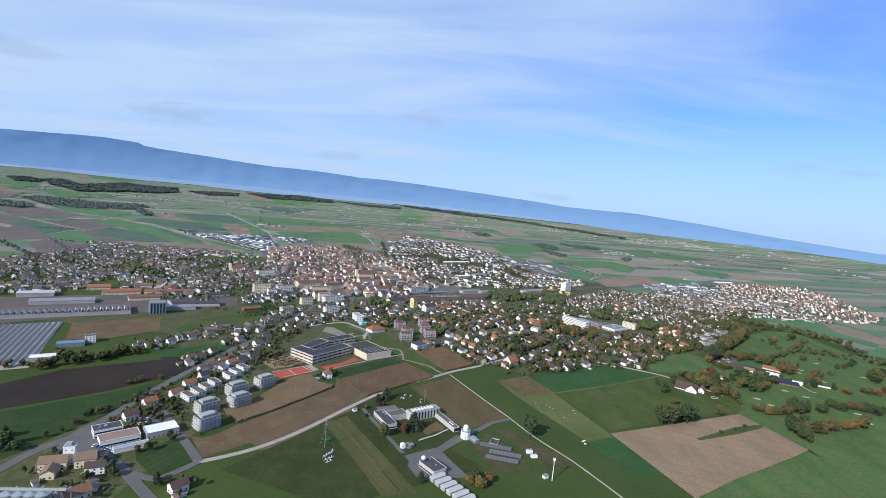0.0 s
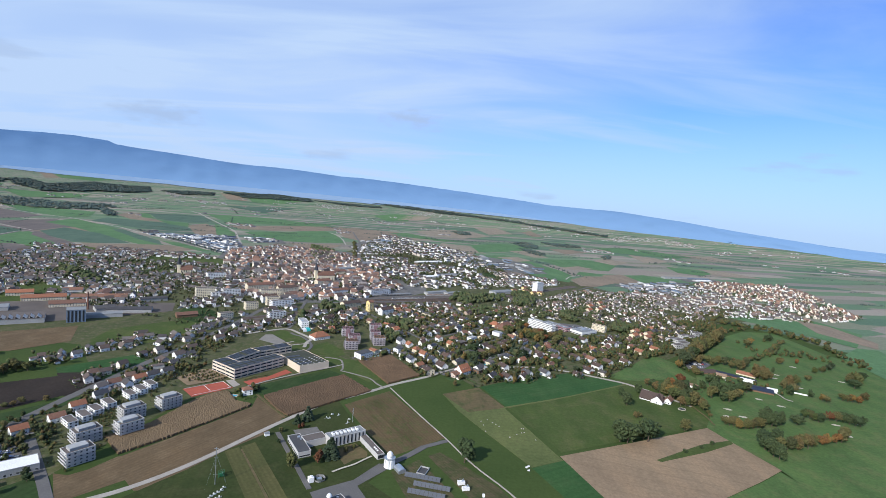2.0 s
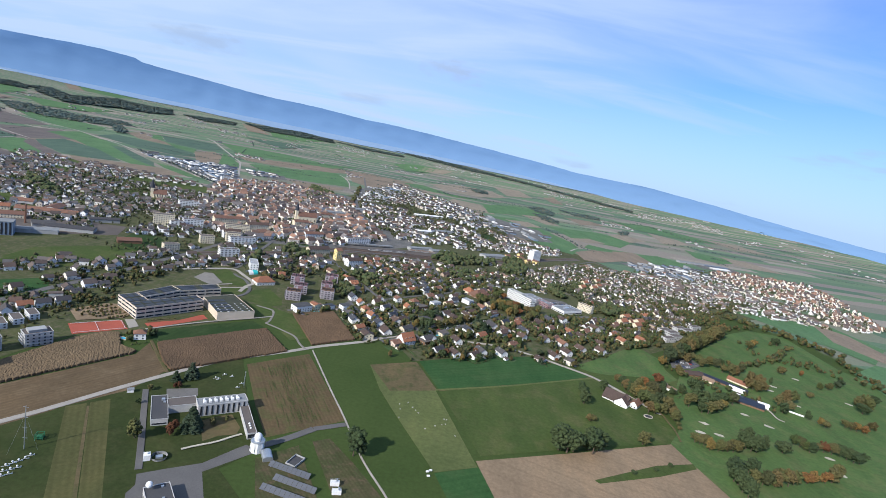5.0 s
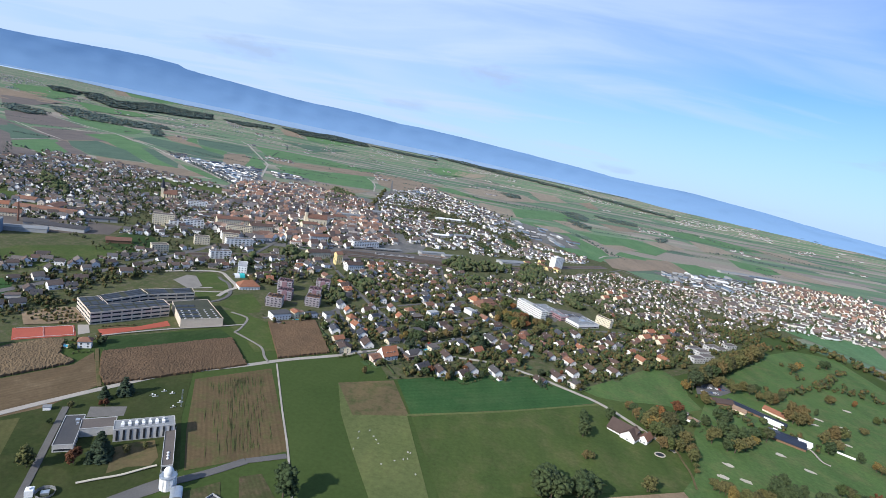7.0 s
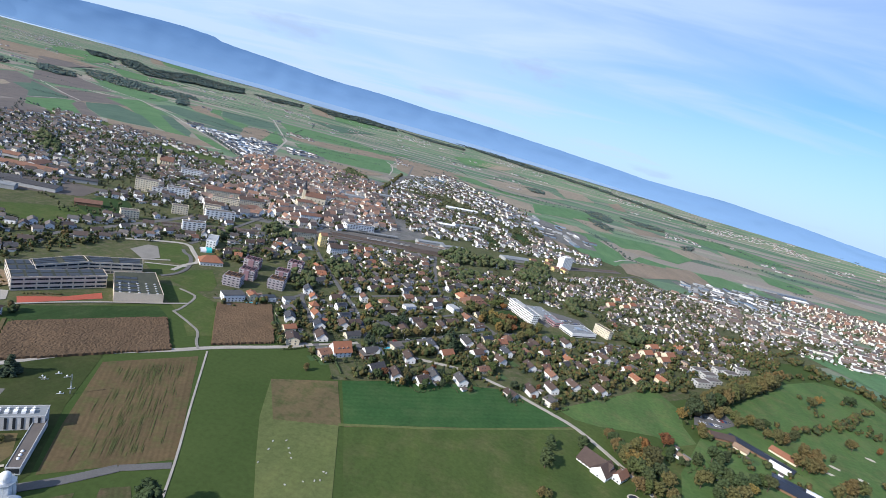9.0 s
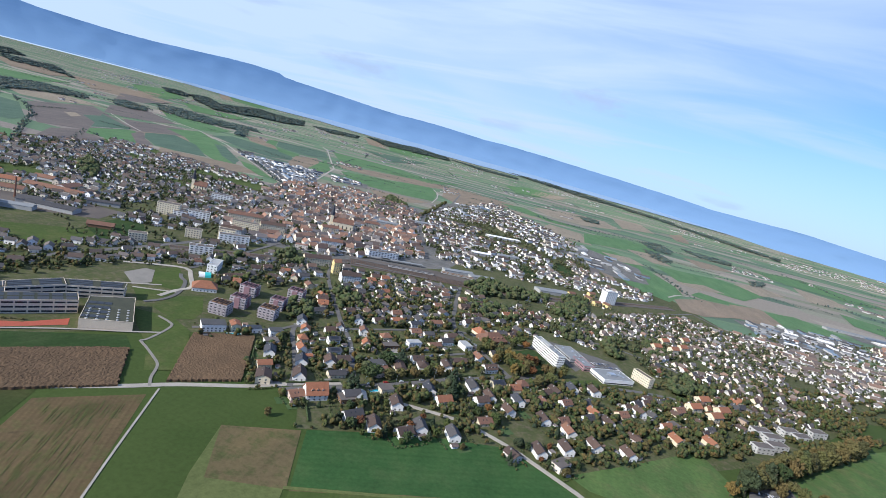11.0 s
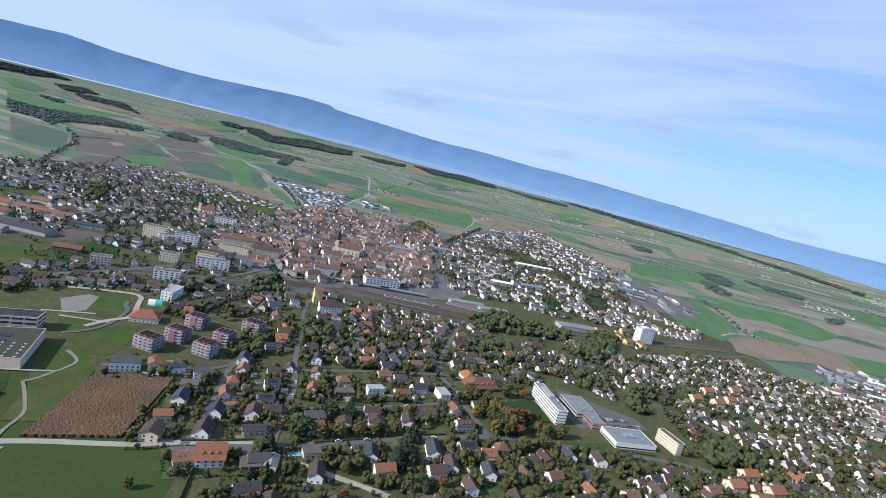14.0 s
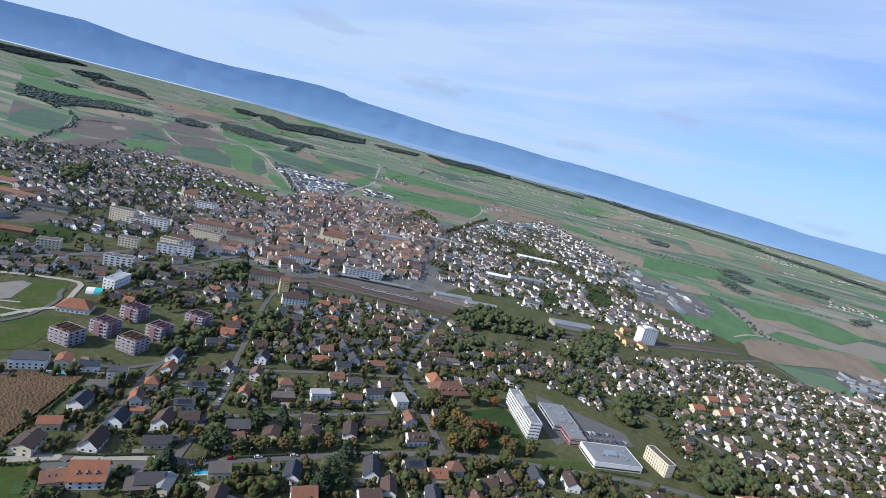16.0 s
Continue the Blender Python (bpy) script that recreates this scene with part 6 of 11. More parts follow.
def train(p, q, cars, label, mats):
    """A standing train of several carriages."""
    p, q = Vector(p), Vector(q)
    d = (q - p).normalized()
    ang = math.degrees(math.atan2(d.y, d.x))
    b = tagged(new("train"), label, "train", "trains in the station yard")
    b.matrix_basis = pose(p.x, p.y, 1.1, 0, 0, ang)
    L = (q - p).length / cars
    for i in range(cars):
        s = Shape()
        s.box(i * L + 0.4, -1.4, 0.3, (i + 1) * L - 0.4, 1.4, 3.0, 0).box(i * L + 0.4, -1.4, 3.0, (i + 1) * L - 0.4, 1.4, 3.5, 1, inset=0.35)
        s.box(i * L + 1.5, -1.43, 1.5, (i + 1) * L - 1.5, 1.43, 2.4, 2)
        s.part("carriage", mats, b)


train(*[(23.7, 1000.6), (86.0, 1033.1)], 5, "grey passenger train standing in the yard", ["pale_grey", "dark", "glass"])
train(*[(89.9, 1061.7), (139.1, 1081.3)], 4, "row of grey goods wagons on a siding", ["grey", "wood", "wood"])
for pts in ([(-31.9, 981.9), (85.8, 1036.7)], [(-12.0, 963.3), (86.0, 1005.8)]):
    road("platform", pts, 5.0, "asphalt", "long grey station platform between the tracks", z=0.9, category="platform")

road("path", [(345, 585), (362, 575), (366, 562), (365, 550), (366, 536), (362, 516)], 1.8, "dry", "worn grassy path down from the farm", category="path")
road("path", [(497.6, 621.9), (504.2, 620.2), (500.3, 601.8), (505.9, 597.8)], 2.0, "track", "pale winding path from the club house", category="path")
field("golf_parking", [(442.0, 720.2), (477.5, 745.6), (482.3, 721.5), (459.6, 700.7), (434.0, 694.2)], "asphalt", "asphalt car park of the golf club", "car park")

# ---- larger buildings ----
def facade(b, L, W, h, floors, mat_glass="glass", band=False, per=3.4, sides=(0, 1, 2, 3), z0=0.9, wh=1.4, ww=1.5, balcony=(), rail="pale_grey"):
    """Windows on the walls of a block, one by one or as bands; balconies on chosen sides."""
    fh = h / floors
    for side in sides:
        run = L if side in (0, 2) else W
        out = W / 2 if side in (0, 2) else L / 2
        turn = (0, 90, 180, 270)[side]
        m0 = pose(0, 0, 0, 0, 0, turn) @ pose(0, -out, 0)
        for fl in range(floors):
            z = fl * fh + z0
            if band:
                put("window", window_mesh(round(run - 1.6, 1), wh), b, m0 @ pose(0, 0, z))
            else:
                n = max(1, int(run // per))
                for i in range(n):
                    put("window", window_mesh(ww, wh), b, m0 @ pose((i + 0.5) / n * run - run / 2, 0, z))
        if side in balcony:
            for fl in range(1, floors):
                s = Shape()
                z = fl * fh
                s.box(-run / 2 + 0.4, -1.6, z - 0.15, run / 2 - 0.4, 0, z)
                s.box(-run / 2 + 0.4, -1.6, z, run / 2 - 0.4, -1.52, z + 0.95)
                s.part("balcony", [rail], b, m=m0)


def block(name, x, y, rot, L, W, h, floors, wall, roof, label, category="building", roof_kit=True, balcony=(), band=False, group="", per=3.4, sides=(0, 1, 2, 3), ww=1.5, wh=1.4, parapet=0.5, rail="pale_grey"):
    b = base(name, x, y, rot, label, category, group)
    Shape().box(-L / 2, -W / 2, -1, L / 2, W / 2, h).part("wall", [wall], b)
    s = Shape().box(-L / 2 - 0.1, -W / 2 - 0.1, h, L / 2 + 0.1, W / 2 + 0.1, h + 0.12)
    top = s.part("roof", [roof], b)
    s = Shape()
    for x0, y0, x1, y1 in ((-L / 2 - 0.15, -W / 2 - 0.15, L / 2 + 0.15, -W / 2 + 0.2), (-L / 2 - 0.15, W / 2 - 0.2, L / 2 + 0.15, W / 2 + 0.15), (-L / 2 - 0.15, -W / 2 + 0.2, -L / 2 + 0.2, W / 2 - 0.2), (L / 2 - 0.2, -W / 2 + 0.2, L / 2 + 0.15, W / 2 - 0.2)):
        s.box(x0, y0, h - 0.1, x1, y1, h + parapet)
    s.part("parapet", [wall], top)
    if floors:
        facade(b, L, W, h, floors, band=band, balcony=balcony, per=per, sides=sides, ww=ww, wh=wh, rail=rail)
    if roof_kit:
        rng = random.Random(int(abs(x * 3 + y)))
        for i in range(min(5, max(2, int(L * W / 160)))):
            u, v = rng.uniform(-0.4, 0.4) * L, rng.uniform(-0.35, 0.35) * W
            a = rng.uniform(0.5, 1.4)
            Shape().box(u - a, v - a, h + 0.1, u + a, v + a, h + rng.uniform(0.7, 1.7)).part("roof_vent", ["metal"], top)
    take_box(x, y, rot, (L + 3) * UNIT, (W + 3) * UNIT)
    return b


def poly_block(name, pts, h, floors, wall, roof, label, category="building", panels=0, skylights=0):
    """A flat-roofed block on any ground plan, with a band of windows on each storey of each side."""
    n = len(pts)
    if sum(pts[i][0] * pts[(i + 1) % n][1] - pts[(i + 1) % n][0] * pts[i][1] for i in range(n)) < 0:
        pts = pts[::-1]
    cx, cy = sum(p[0] for p in pts) / n, sum(p[1] for p in pts) / n
    loc = [(x - cx, y - cy) for x, y in pts]
    b = new(name)
    b.matrix_basis = pose(cx, cy, 0)
    tagged(b, label, category)
    Shape().prism(loc, -1, h).part("wall", [wall], b)
    top = Shape().prism([(x * 0.985, y * 0.985) for x, y in loc], h, h + 0.12).part("roof", [roof], b)
    for (ax, ay), (bx, by) in zip(loc, loc[1:] + loc[:1]):
        L, ang = math.dist((ax, ay), (bx, by)), math.degrees(math.atan2(by - ay, bx - ax))
        Shape().box(0, -0.1, h, L, 0.25, h + 0.45, m=pose(ax, ay, 0, 0, 0, ang)).part("parapet", [wall], b)
        if L < 5:
            continue
        m = max(1, round(L / 7.5))
        for fl in range(floors):
            for k in range(m):
                w = round(L / m - 0.9, 1)
                put("window", window_mesh(w, 1.45), b, pose(ax, ay, 0, 0, 0, ang) @ pose((k + 0.5) * L / m, 0, h / floors * fl + 1.1))
        take((ax + bx) / 2 + cx, (ay + by) / 2 + cy, 7)
    if n == 4:
        def spot(u, v):
            (x0, y0), (x1, y1), (x2, y2), (x3, y3) = loc
            return (x0 * (1 - u) + x1 * u) * (1 - v) + (x3 * (1 - u) + x2 * u) * v, (y0 * (1 - u) + y1 * u) * (1 - v) + (y3 * (1 - u) + y2 * u) * v
        for i in range(panels):
            for j in range(2):
                q = [spot((i + a) / panels, (j + c) / 2) for a, c in ((0.12, 0.14), (0.9, 0.14), (0.9, 0.88), (0.12, 0.88))]
                Shape().prism(q, h + 0.2, h + 0.35).part("solar_panel", ["panel"], top)
        for i in range(skylights):
            for j in range(5):
                x, y = spot(0.12 + 0.19 * j, 0.5 + 0.5 * (i + 0.5) / skylights)
                Shape().box(x - 0.8, y - 0.8, h + 0.1, x + 0.8, y + 0.8, h + 0.5, inset=0.2).part("skylight", ["grey"], top)
    take(cx, cy, 10)
    return b


def school():
    poly_block("school", [(-111, 553), (-75, 601), (-87, 610), (-123, 562)], 10.5, 3, "beige", "green_roof", "long three-storey beige school with window bands and solar panels", "school", panels=7)
    poly_block("school_wing", [(-123, 562), (-113, 575), (-131, 588), (-141, 575)], 10.5, 3, "beige", "green_roof", "three-storey beige school wing with a solar roof", "school", panels=3)
    poly_block("school_wing", [(-133, 587), (-122, 580), (-105, 615), (-118, 623)], 10.5, 3, "beige", "green_roof", "rear school wing with a planted roof under solar panels", "school", panels=4)
    poly_block("school_wing", [(-118, 623), (-105, 615), (-77, 643), (-86, 654)], 10.0, 3, "beige", "green_roof", "rear school wing with a planted roof under solar panels", "school", panels=4)
    poly_block("gymnasium", [(-27, 605), (-54, 584), (-83, 617), (-62, 640)][::-1], 7.5, 0, "beige", "green_roof", "large beige gymnasium with skylights on a planted flat roof", "gymnasium", skylights=5)
    for i, (x, y) in enumerate(((-57.5, 589), (-63, 596), (-68.5, 602.5), (-74, 609))):
        b = new("solar_rack")
        b.matrix_basis = pose(x + 6, y + 5, 7.65, 0, 0, 37)
        tagged(b, "dark solar panels lying on the gymnasium roof", "solar panels", "gymnasium solar panels")
        for k in range(3):
            Shape().box(-8 + k * 5.2, -2.4, 0.05, -3.2 + k * 5.2, 2.4, 0.2).part("panel", ["panel"], b)


school()
field("red_court", [(-132.0, 505.7), (-104.8, 532.1), (-119.0, 546.9), (-147.3, 522.2)], "court", "red rubber sports court with white lines", "sports court", z=0.32)
for row in ([(-132.4, 508.0), (-106.9, 532.4)], [(-106.9, 532.4), (-119.0, 545.4)], [(-145.3, 521.9), (-119.4, 545.2)], [(-120.3, 519.6), (-132.8, 533.2)]):
    road("court_line", row, 0.2, "white", "white line on the red court", z=0.30, category="line", keep=False)
field("tree_court", [(-165, 548), (-151, 574), (-142, 578), (-120, 561), (-121, 551), (-146, 530)], "ploughed", "tan gravelled square planted with rows of small trees", "square")
field("paved_square", [(-118, 549), (-112, 553), (-101, 541), (-105, 534)], "track", "pale paved square beside the sports court", "square", z=0.33)
field("red_terrace", [(-101, 549), (-81, 569), (-70, 591), (-62, 583), (-92, 541)], "court", "reddish paved terrace beside the school", "terrace", z=0.31)
field("planting_bed", [(-103, 556), (-86, 571), (-82, 567), (-99, 552)], "dry", "planted bed on the terrace before the school", "bed", z=0.35)
road("path", [(-93, 537), (-76, 558), (-51, 583.5), (-29, 602), (-13, 618)], 2.0, "track", "pale straight path between the pitch and the school", category="path")


def weather_station():
    block("station_building", -9.3, 435.5, 33, 20, 12, 6.0, 0, "pale_grey", "brown_flat", "white flat-roofed building of the weather station", "building", roof_kit=False)
    block("station_building", -18.6, 425.9, -61, 34, 11, 5.0, 1, "pale_grey", "dark", "low white building with a dark flat roof", "building", band=True)
    b = block("station_building", 14.0, 441.5, 34, 36, 11, 9.0, 0, "pale_grey", "sheet", "white station hall with ribbed walls and instruments on its roof", "building", roof_kit=False)
    for i in range(9):
        Shape().box(-16.5 + i * 3.9, -5.75, 1.0, -15.2 + i * 3.9, -5.5, 8.4).part("window", ["glass"], b)
    for i in range(7):
        s = Shape().box(-14 + i * 4, -2.5, 9.1, -12 + i * 4, 0.2, 10.6).tube(-13 + i * 4, 2, 9.1, 10.4, 0.7)
        s.part("roof_instrument", ["white"], b)
    w = block("station_wing", 34.8, 432.2, -60, 42, 6.5, 4.6, 0, "pale_grey", "brown_flat", "narrow white wing with skylights on its roof", "building", roof_kit=False)
    for i in range(3):
        Shape().dome(8 + i * 3, 0, 4.8, 0.9, 10, 4, 0.0).part("skylight", ["white"], w)
    Shape().box(19.2, -2.8, 1, 21.1, 2.8, 4.0).part("window", ["glass"], w)
    # radar tower with a white dome
    t = base("radar_tower", 50.5, 407.3, 20, "eight-sided white radar tower with a round dome", "radar tower")
    t.scale = (0.70, 0.70, 0.70)
    tower = Shape().tube(0, 0, -1, 9.5, 6.0, 5.6, 8).part("tower_wall", ["white"], t)
    deck = Shape().tube(0, 0, 9.5, 10.0, 6.0, 6.0, 8).part("platform", ["metal"], t)
    s = Shape()
    for i in range(16):
        a = i * math.pi / 8
        s.rod((5.8 * math.cos(a), 5.8 * math.sin(a), 10), (5.8 * math.cos(a), 5.8 * math.sin(a), 11.1), 0.05, 4)
        c = (i + 1) * math.pi / 8
        s.rod((5.8 * math.cos(a), 5.8 * math.sin(a), 11.1), (5.8 * math.cos(c), 5.8 * math.sin(c), 11.1), 0.05, 4)
    s.part("railing", ["metal"], deck)
    s = Shape().tube(0, 0, 10.0, 12.2, 2.9, 2.9, 18).dome(0, 0, 12.8, 3.3, 18, 8, -0.3, tall=1.15)
    d = s.part("dome", ["white"], t)
    for i in range(8):
        a = (i + 0.5) * math.pi / 4
        Shape().box(-0.12, -0.08, 0, 0.12, 0.08, 9.5, m=pose(5.75 * math.cos(a), 5.75 * math.sin(a), 0, 0, 0, math.degrees(a))).part("rib", ["metal"], tower)
    take(50.5, 407.3, 8)
    # round-roofed shed beside it
    t = base("shed", 58.3, 402.3, -62, "small white shed with a rounded metal roof", "shed")
    s = Shape()
    n = 8
    prof = [(3.4 * math.cos(math.pi * i / n), 2.2 + 1.8 * math.sin(math.pi * i / n)) for i in range(n + 1)]
    prof = [(3.4, 0)] + prof + [(-3.4, 0)]
    vs = [(-5, a, c) for a, c in prof] + [(5, a, c) for a, c in prof]
    k = len(prof)
    s.add(vs, [(i, i + 1, k + i + 1, k + i) for i in range(k - 1)] + [tuple(range(k - 1, -1, -1)), tuple(range(k, 2 * k))])
    s.part("shell", ["metal"], t)
    # tilted solar arrays
    for x, y in ((74.8, 393.4), (81.0, 382.7), (77.0, 373.7)):
        t = base("solar_array", x, y, -13, "long rack of tilted solar panels on the grass", "solar array", "solar arrays")
        for i in range(9):
            s = Shape()
            s.box(-1.6, -2.2, 0, 1.6, 2.2, 0.12, m=pose(-14 + i * 3.4, 0, 1.8, 28))
            s.part("panel", ["array_glass"], t)
        s = Shape()
        for i in range(5):
            s.rod((-14 + i * 7, -1.2, -0.3), (-14 + i * 7, -1.2, 1.2), 0.1).rod((-14 + i * 7, 1.4, -0.3), (-14 + i * 7, 1.4, 2.5), 0.1)
        s.part("rack", ["metal"], t)
        take_box(x, y, -13, 28, 5)
    # containers with antennas
    for x, y, r in ((101.5, 389.6, 12), (104.0, 382.8, 12)):
        t = base("container", x, y, r, "white instrument container with railings on its roof", "container")
        Shape().box(-3, -1.6, -0.3, 3, 1.6, 2.8).part("box", ["white"], t)
        s = Shape()
        for u in (-2.8, 0, 2.8):
            for v in (-1.4, 1.4):
                s.rod((u, v, 2.8), (u, v, 4.0), 0.06)
        s.rod((-2.8, -1.4, 4), (2.8, -1.4, 4), 0.05).rod((-2.8, 1.4, 4), (2.8, 1.4, 4), 0.05).tube(1.2, 0, 2.8, 4.6, 0.5)
        s.part("railing", ["metal"], t)
    # southern hall with radar dishes and glasshouses
    x, y = (22.5, 353.1)
    block("station_hall", x, y, -52, 21, 14, 5.0, 1, "pale_grey", "dark", "white flat-roofed hall of the weather station", "building", band=True)
    t = base("satellite_dish", x - 7, y + 3, 40, "white satellite dish on the flat roof", "dish", z=5.5)
    Shape().dome(0, 0, 2, 2.0, 14, 6, -0.6).tube(0, 0, 0.1, 1.2, 0.6).part("dish", ["white"], t)
    x, y = (36.0, 328.8)
    for i in range(6):
        c, s_ = math.cos(radians(-52)), math.sin(radians(-52))
        u = -19 + i * 7.4
        t = base("greenhouse_bay", x + c * u * UNIT, y + s_ * u * UNIT, -52, "pale-roofed shed bay in a row of six", "shed", "row of sheds")
        Shape().box(-2.7, -7, -0.5, 2.7, 7, 2.8).part("wall", ["grey"], t)
        Shape().add([(-2.9, -7.2, 2.8), (2.9, -7.2, 3.0), (2.9, 7.2, 3.0), (-2.9, 7.2, 2.8), (-2.9, -7.2, 3.4), (0.6, -7.2, 4.2), (0.6, 7.2, 4.2), (-2.9, 7.2, 3.4)], [(0, 1, 5, 4), (1, 2, 6, 5), (2, 3, 7, 6), (3, 0, 4, 7), (4, 5, 6, 7)]).part("roof", ["pale_grey"], t)
        take(x + c * u * UNIT, y + s_ * u * UNIT, 8)
    # wind profiler beside the drive
    x, y = (2.1, 384.2)
    t = base("instrument_cabin", x, y, 30, "white instrument cabin with a ring-shaped fence", "cabin")
    Shape().box(-6, -2, -0.3, -2, 2, 4.2).tube(-4, 0, 4.2, 5.2, 0.8).part("cabin", ["white"], t)
    s = Shape()
    for i in range(10):
        a, c = i * math.pi / 5, (i + 1) * math.pi / 5
        s.add([(3 + 4.5 * math.cos(a), 4.5 * math.sin(a), 0), (3 + 4.5 * math.cos(c), 4.5 * math.sin(c), 0), (3 + 5 * math.cos(c), 5 * math.sin(c), 2), (3 + 5 * math.cos(a), 5 * math.sin(a), 2)], [(0, 1, 2, 3), (3, 2, 1, 0)])
    s.part("fence", ["grey"], t)
    s = Shape().box(1, -1.5, 0, 5, 1.5, 1.6)
    s.part("profiler", ["metal"], t)
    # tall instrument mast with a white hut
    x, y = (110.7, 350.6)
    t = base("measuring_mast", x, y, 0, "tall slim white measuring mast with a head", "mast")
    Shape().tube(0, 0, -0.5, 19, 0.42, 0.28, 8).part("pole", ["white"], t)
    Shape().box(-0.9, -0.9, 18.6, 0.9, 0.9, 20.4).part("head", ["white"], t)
    for x, y in ((106.4, 353.8), (-47.3, 443.1)):
        t = base("hut", x, y, 30, "small white hut on the meadow", "hut")
        Shape().box(-2.2, -1.6, -0.3, 2.2, 1.6, 2.6).part("wall", ["white"], t)
        Shape().box(-2.5, -1.9, 2.6, 2.5, 1.9, 2.9).part("roof", ["sheet"], t)
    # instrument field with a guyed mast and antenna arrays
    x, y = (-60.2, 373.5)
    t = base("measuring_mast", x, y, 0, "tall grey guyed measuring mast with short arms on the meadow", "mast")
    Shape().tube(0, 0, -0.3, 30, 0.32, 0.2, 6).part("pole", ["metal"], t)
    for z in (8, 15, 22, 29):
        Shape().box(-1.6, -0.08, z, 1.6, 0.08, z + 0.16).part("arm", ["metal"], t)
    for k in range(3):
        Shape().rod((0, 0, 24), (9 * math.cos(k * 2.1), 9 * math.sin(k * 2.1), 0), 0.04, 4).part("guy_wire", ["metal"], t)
    x, y = (-59.9, 383.4)
    t = base("instrument_cage", x, y, 20, "green instrument cage standing on the meadow", "cage")
    s = Shape()
    for u in (-2, 2):
        for v in (-2, 2):
            s.box(u - 0.15, v - 0.15, -0.2, u + 0.15, v + 0.15, 4)
    for z in (1.2, 2.6, 3.9):
        for u in (-2, 2):
            s.box(u - 0.1, -2, z, u + 0.1, 2, z + 0.25).box(-2, u - 0.1, z, 2, u + 0.1, z + 0.25)
    s.part("frame", ["green_paint"], t)
    Shape().box(-1.2, -1.2, 0, 1.2, 1.2, 2.4).part("box", ["green_paint"], t)
    for x, y in [(-55.8, 355.4), (-57.7, 359.3), (-53.7, 357.4), (-56.5, 361.9), (-55.2, 364.1), (-53.8, 366.4), (-53.5, 369.5), (-52.2, 359.5), (-54.0, 352.1), (-52.2, 354.3), (-5.0, 479.2), (-4.0, 487.0), (1.9, 486.7), (-7.4, 480.0), (12.0, 479.1), (11.6, 472.4)]:
        t = base("sensor_rack", x, y, 40, "white sensor on a low rack in the measuring field", "sensor", "sensors of the measuring field")
        Shape().tube(0, 0, -0.2, 1.5, 0.12).dome(0, 0, 1.6, 0.6, 8, 4, -0.5).part("sensor", ["white"], t)
        Shape().box(-2.0, -0.2, 0.4, 2.0, 0.2, 0.6).box(1.6, -0.15, 0, 1.9, 0.15, 1.2).part("bar", ["frame"], t)
    x, y = (15.4, 475.2)
    t = base("lattice_mast", x, y, 0, "slim grey lattice mast beside the measuring garden", "mast")
    s = Shape()
    for u, v in ((-0.4, -0.4), (0.4, -0.4), (0, 0.4)):
        s.rod((u, v, -0.3), (u * 0.6, v * 0.6, 15), 0.07, 4)
    for k in range(10):
        s.rod((-0.4, -0.4, k * 1.5), (0.4, -0.4, k * 1.5 + 1.5), 0.05, 4).rod((0.4, -0.4, k * 1.5), (0, 0.4, k * 1.5 + 1.5), 0.05, 4)
    s.part("lattice", ["metal"], t)
    # walled pit beside the arrays
    x, y = (75.0, 403.2)
    t = base("pit", x, y, 70, "concrete-walled pit with a dark floor", "pit")
    for x0, y0, x1, y1 in ((-6, -4, 6, -3.6), (-6, 3.6, 6, 4), (-6, -3.6, -5.6, 3.6), (5.6, -3.6, 6, 3.6)):
        Shape().box(x0, y0, 0, x1, y1, 1.6).part("wall", ["grey"], t)
    Shape().box(-5.6, -3.6, 0, 5.6, 3.6, 0.5).part("floor", ["dark"], t)
    house(*(-87.7, 520.3), 30, 11, 9, 5.5, 2.6, "tile_russet", "hip", "white")
    # gravel bank in the garden of the station
    road("gravel_path", [(11.3, 395.1), (18.1, 401.2), (25.6, 406.6), (32.2, 414.8), (36.6, 419.4)], 1.6, "sand", "pale winding gravel strip in the lawn", category="path")


weather_station()


def hospital():
    b = block("hospital", *(273.5, 853.5), -53.6, 59.5, 11, 15.5, 5, "white", "sheet", "long five-storey white hospital slab with rows of windows", "hospital", per=3.0, roof_kit=True, ww=2.5, wh=1.15)
    Shape().box(-18, -3, 15.5, 4, 3, 17.6).part("penthouse", ["grey"], b)
    block("hospital_annex", *(298.1, 879.3), -55.5, 40, 26, 6.5, 2, "grey", "sheet", "low grey hospital annex with ducts on the roof", "building", band=True)
    block("hospital_annex", *(313.1, 861.7), -55.5, 26, 16, 7, 2, "pink", "sheet", "low red-brown hospital annex", "building", band=True)
    c = block("clinic_hall", *(343.7, 853.6), 34.5, 46, 29, 6.0, 1, "white", "sheet", "wide low white hall with a grey flat roof", "building", band=True)
    Shape().box(-6, -4, 6.1, 4, 3, 8).part("roof_unit", ["metal"], c)
    block("apartment_block", *(377.4, 874.5), -48, 28, 8.5, 12.5, 4, "cream", "brown_flat", "cream four-storey apartment block with small windows", "apartment block", per=2.8, sides=(0, 1, 3, 2), roof_kit=False, ww=1.1)
    x, y = (212.1, 845.6)
    house(x, y, 47, 36, 22, 4.0, 8.0, "tile_russet", "hip", "wood", dormers=4, words="large low house with a broad russet hipped roof and dormers", name="villa")
    x, y = (196.7, 851.2)
    house(x, y, 137, 20, 14, 4.0, 6.0, "tile_orange", "hip", "cream", words="side wing with an orange hipped roof", name="villa")


hospital()


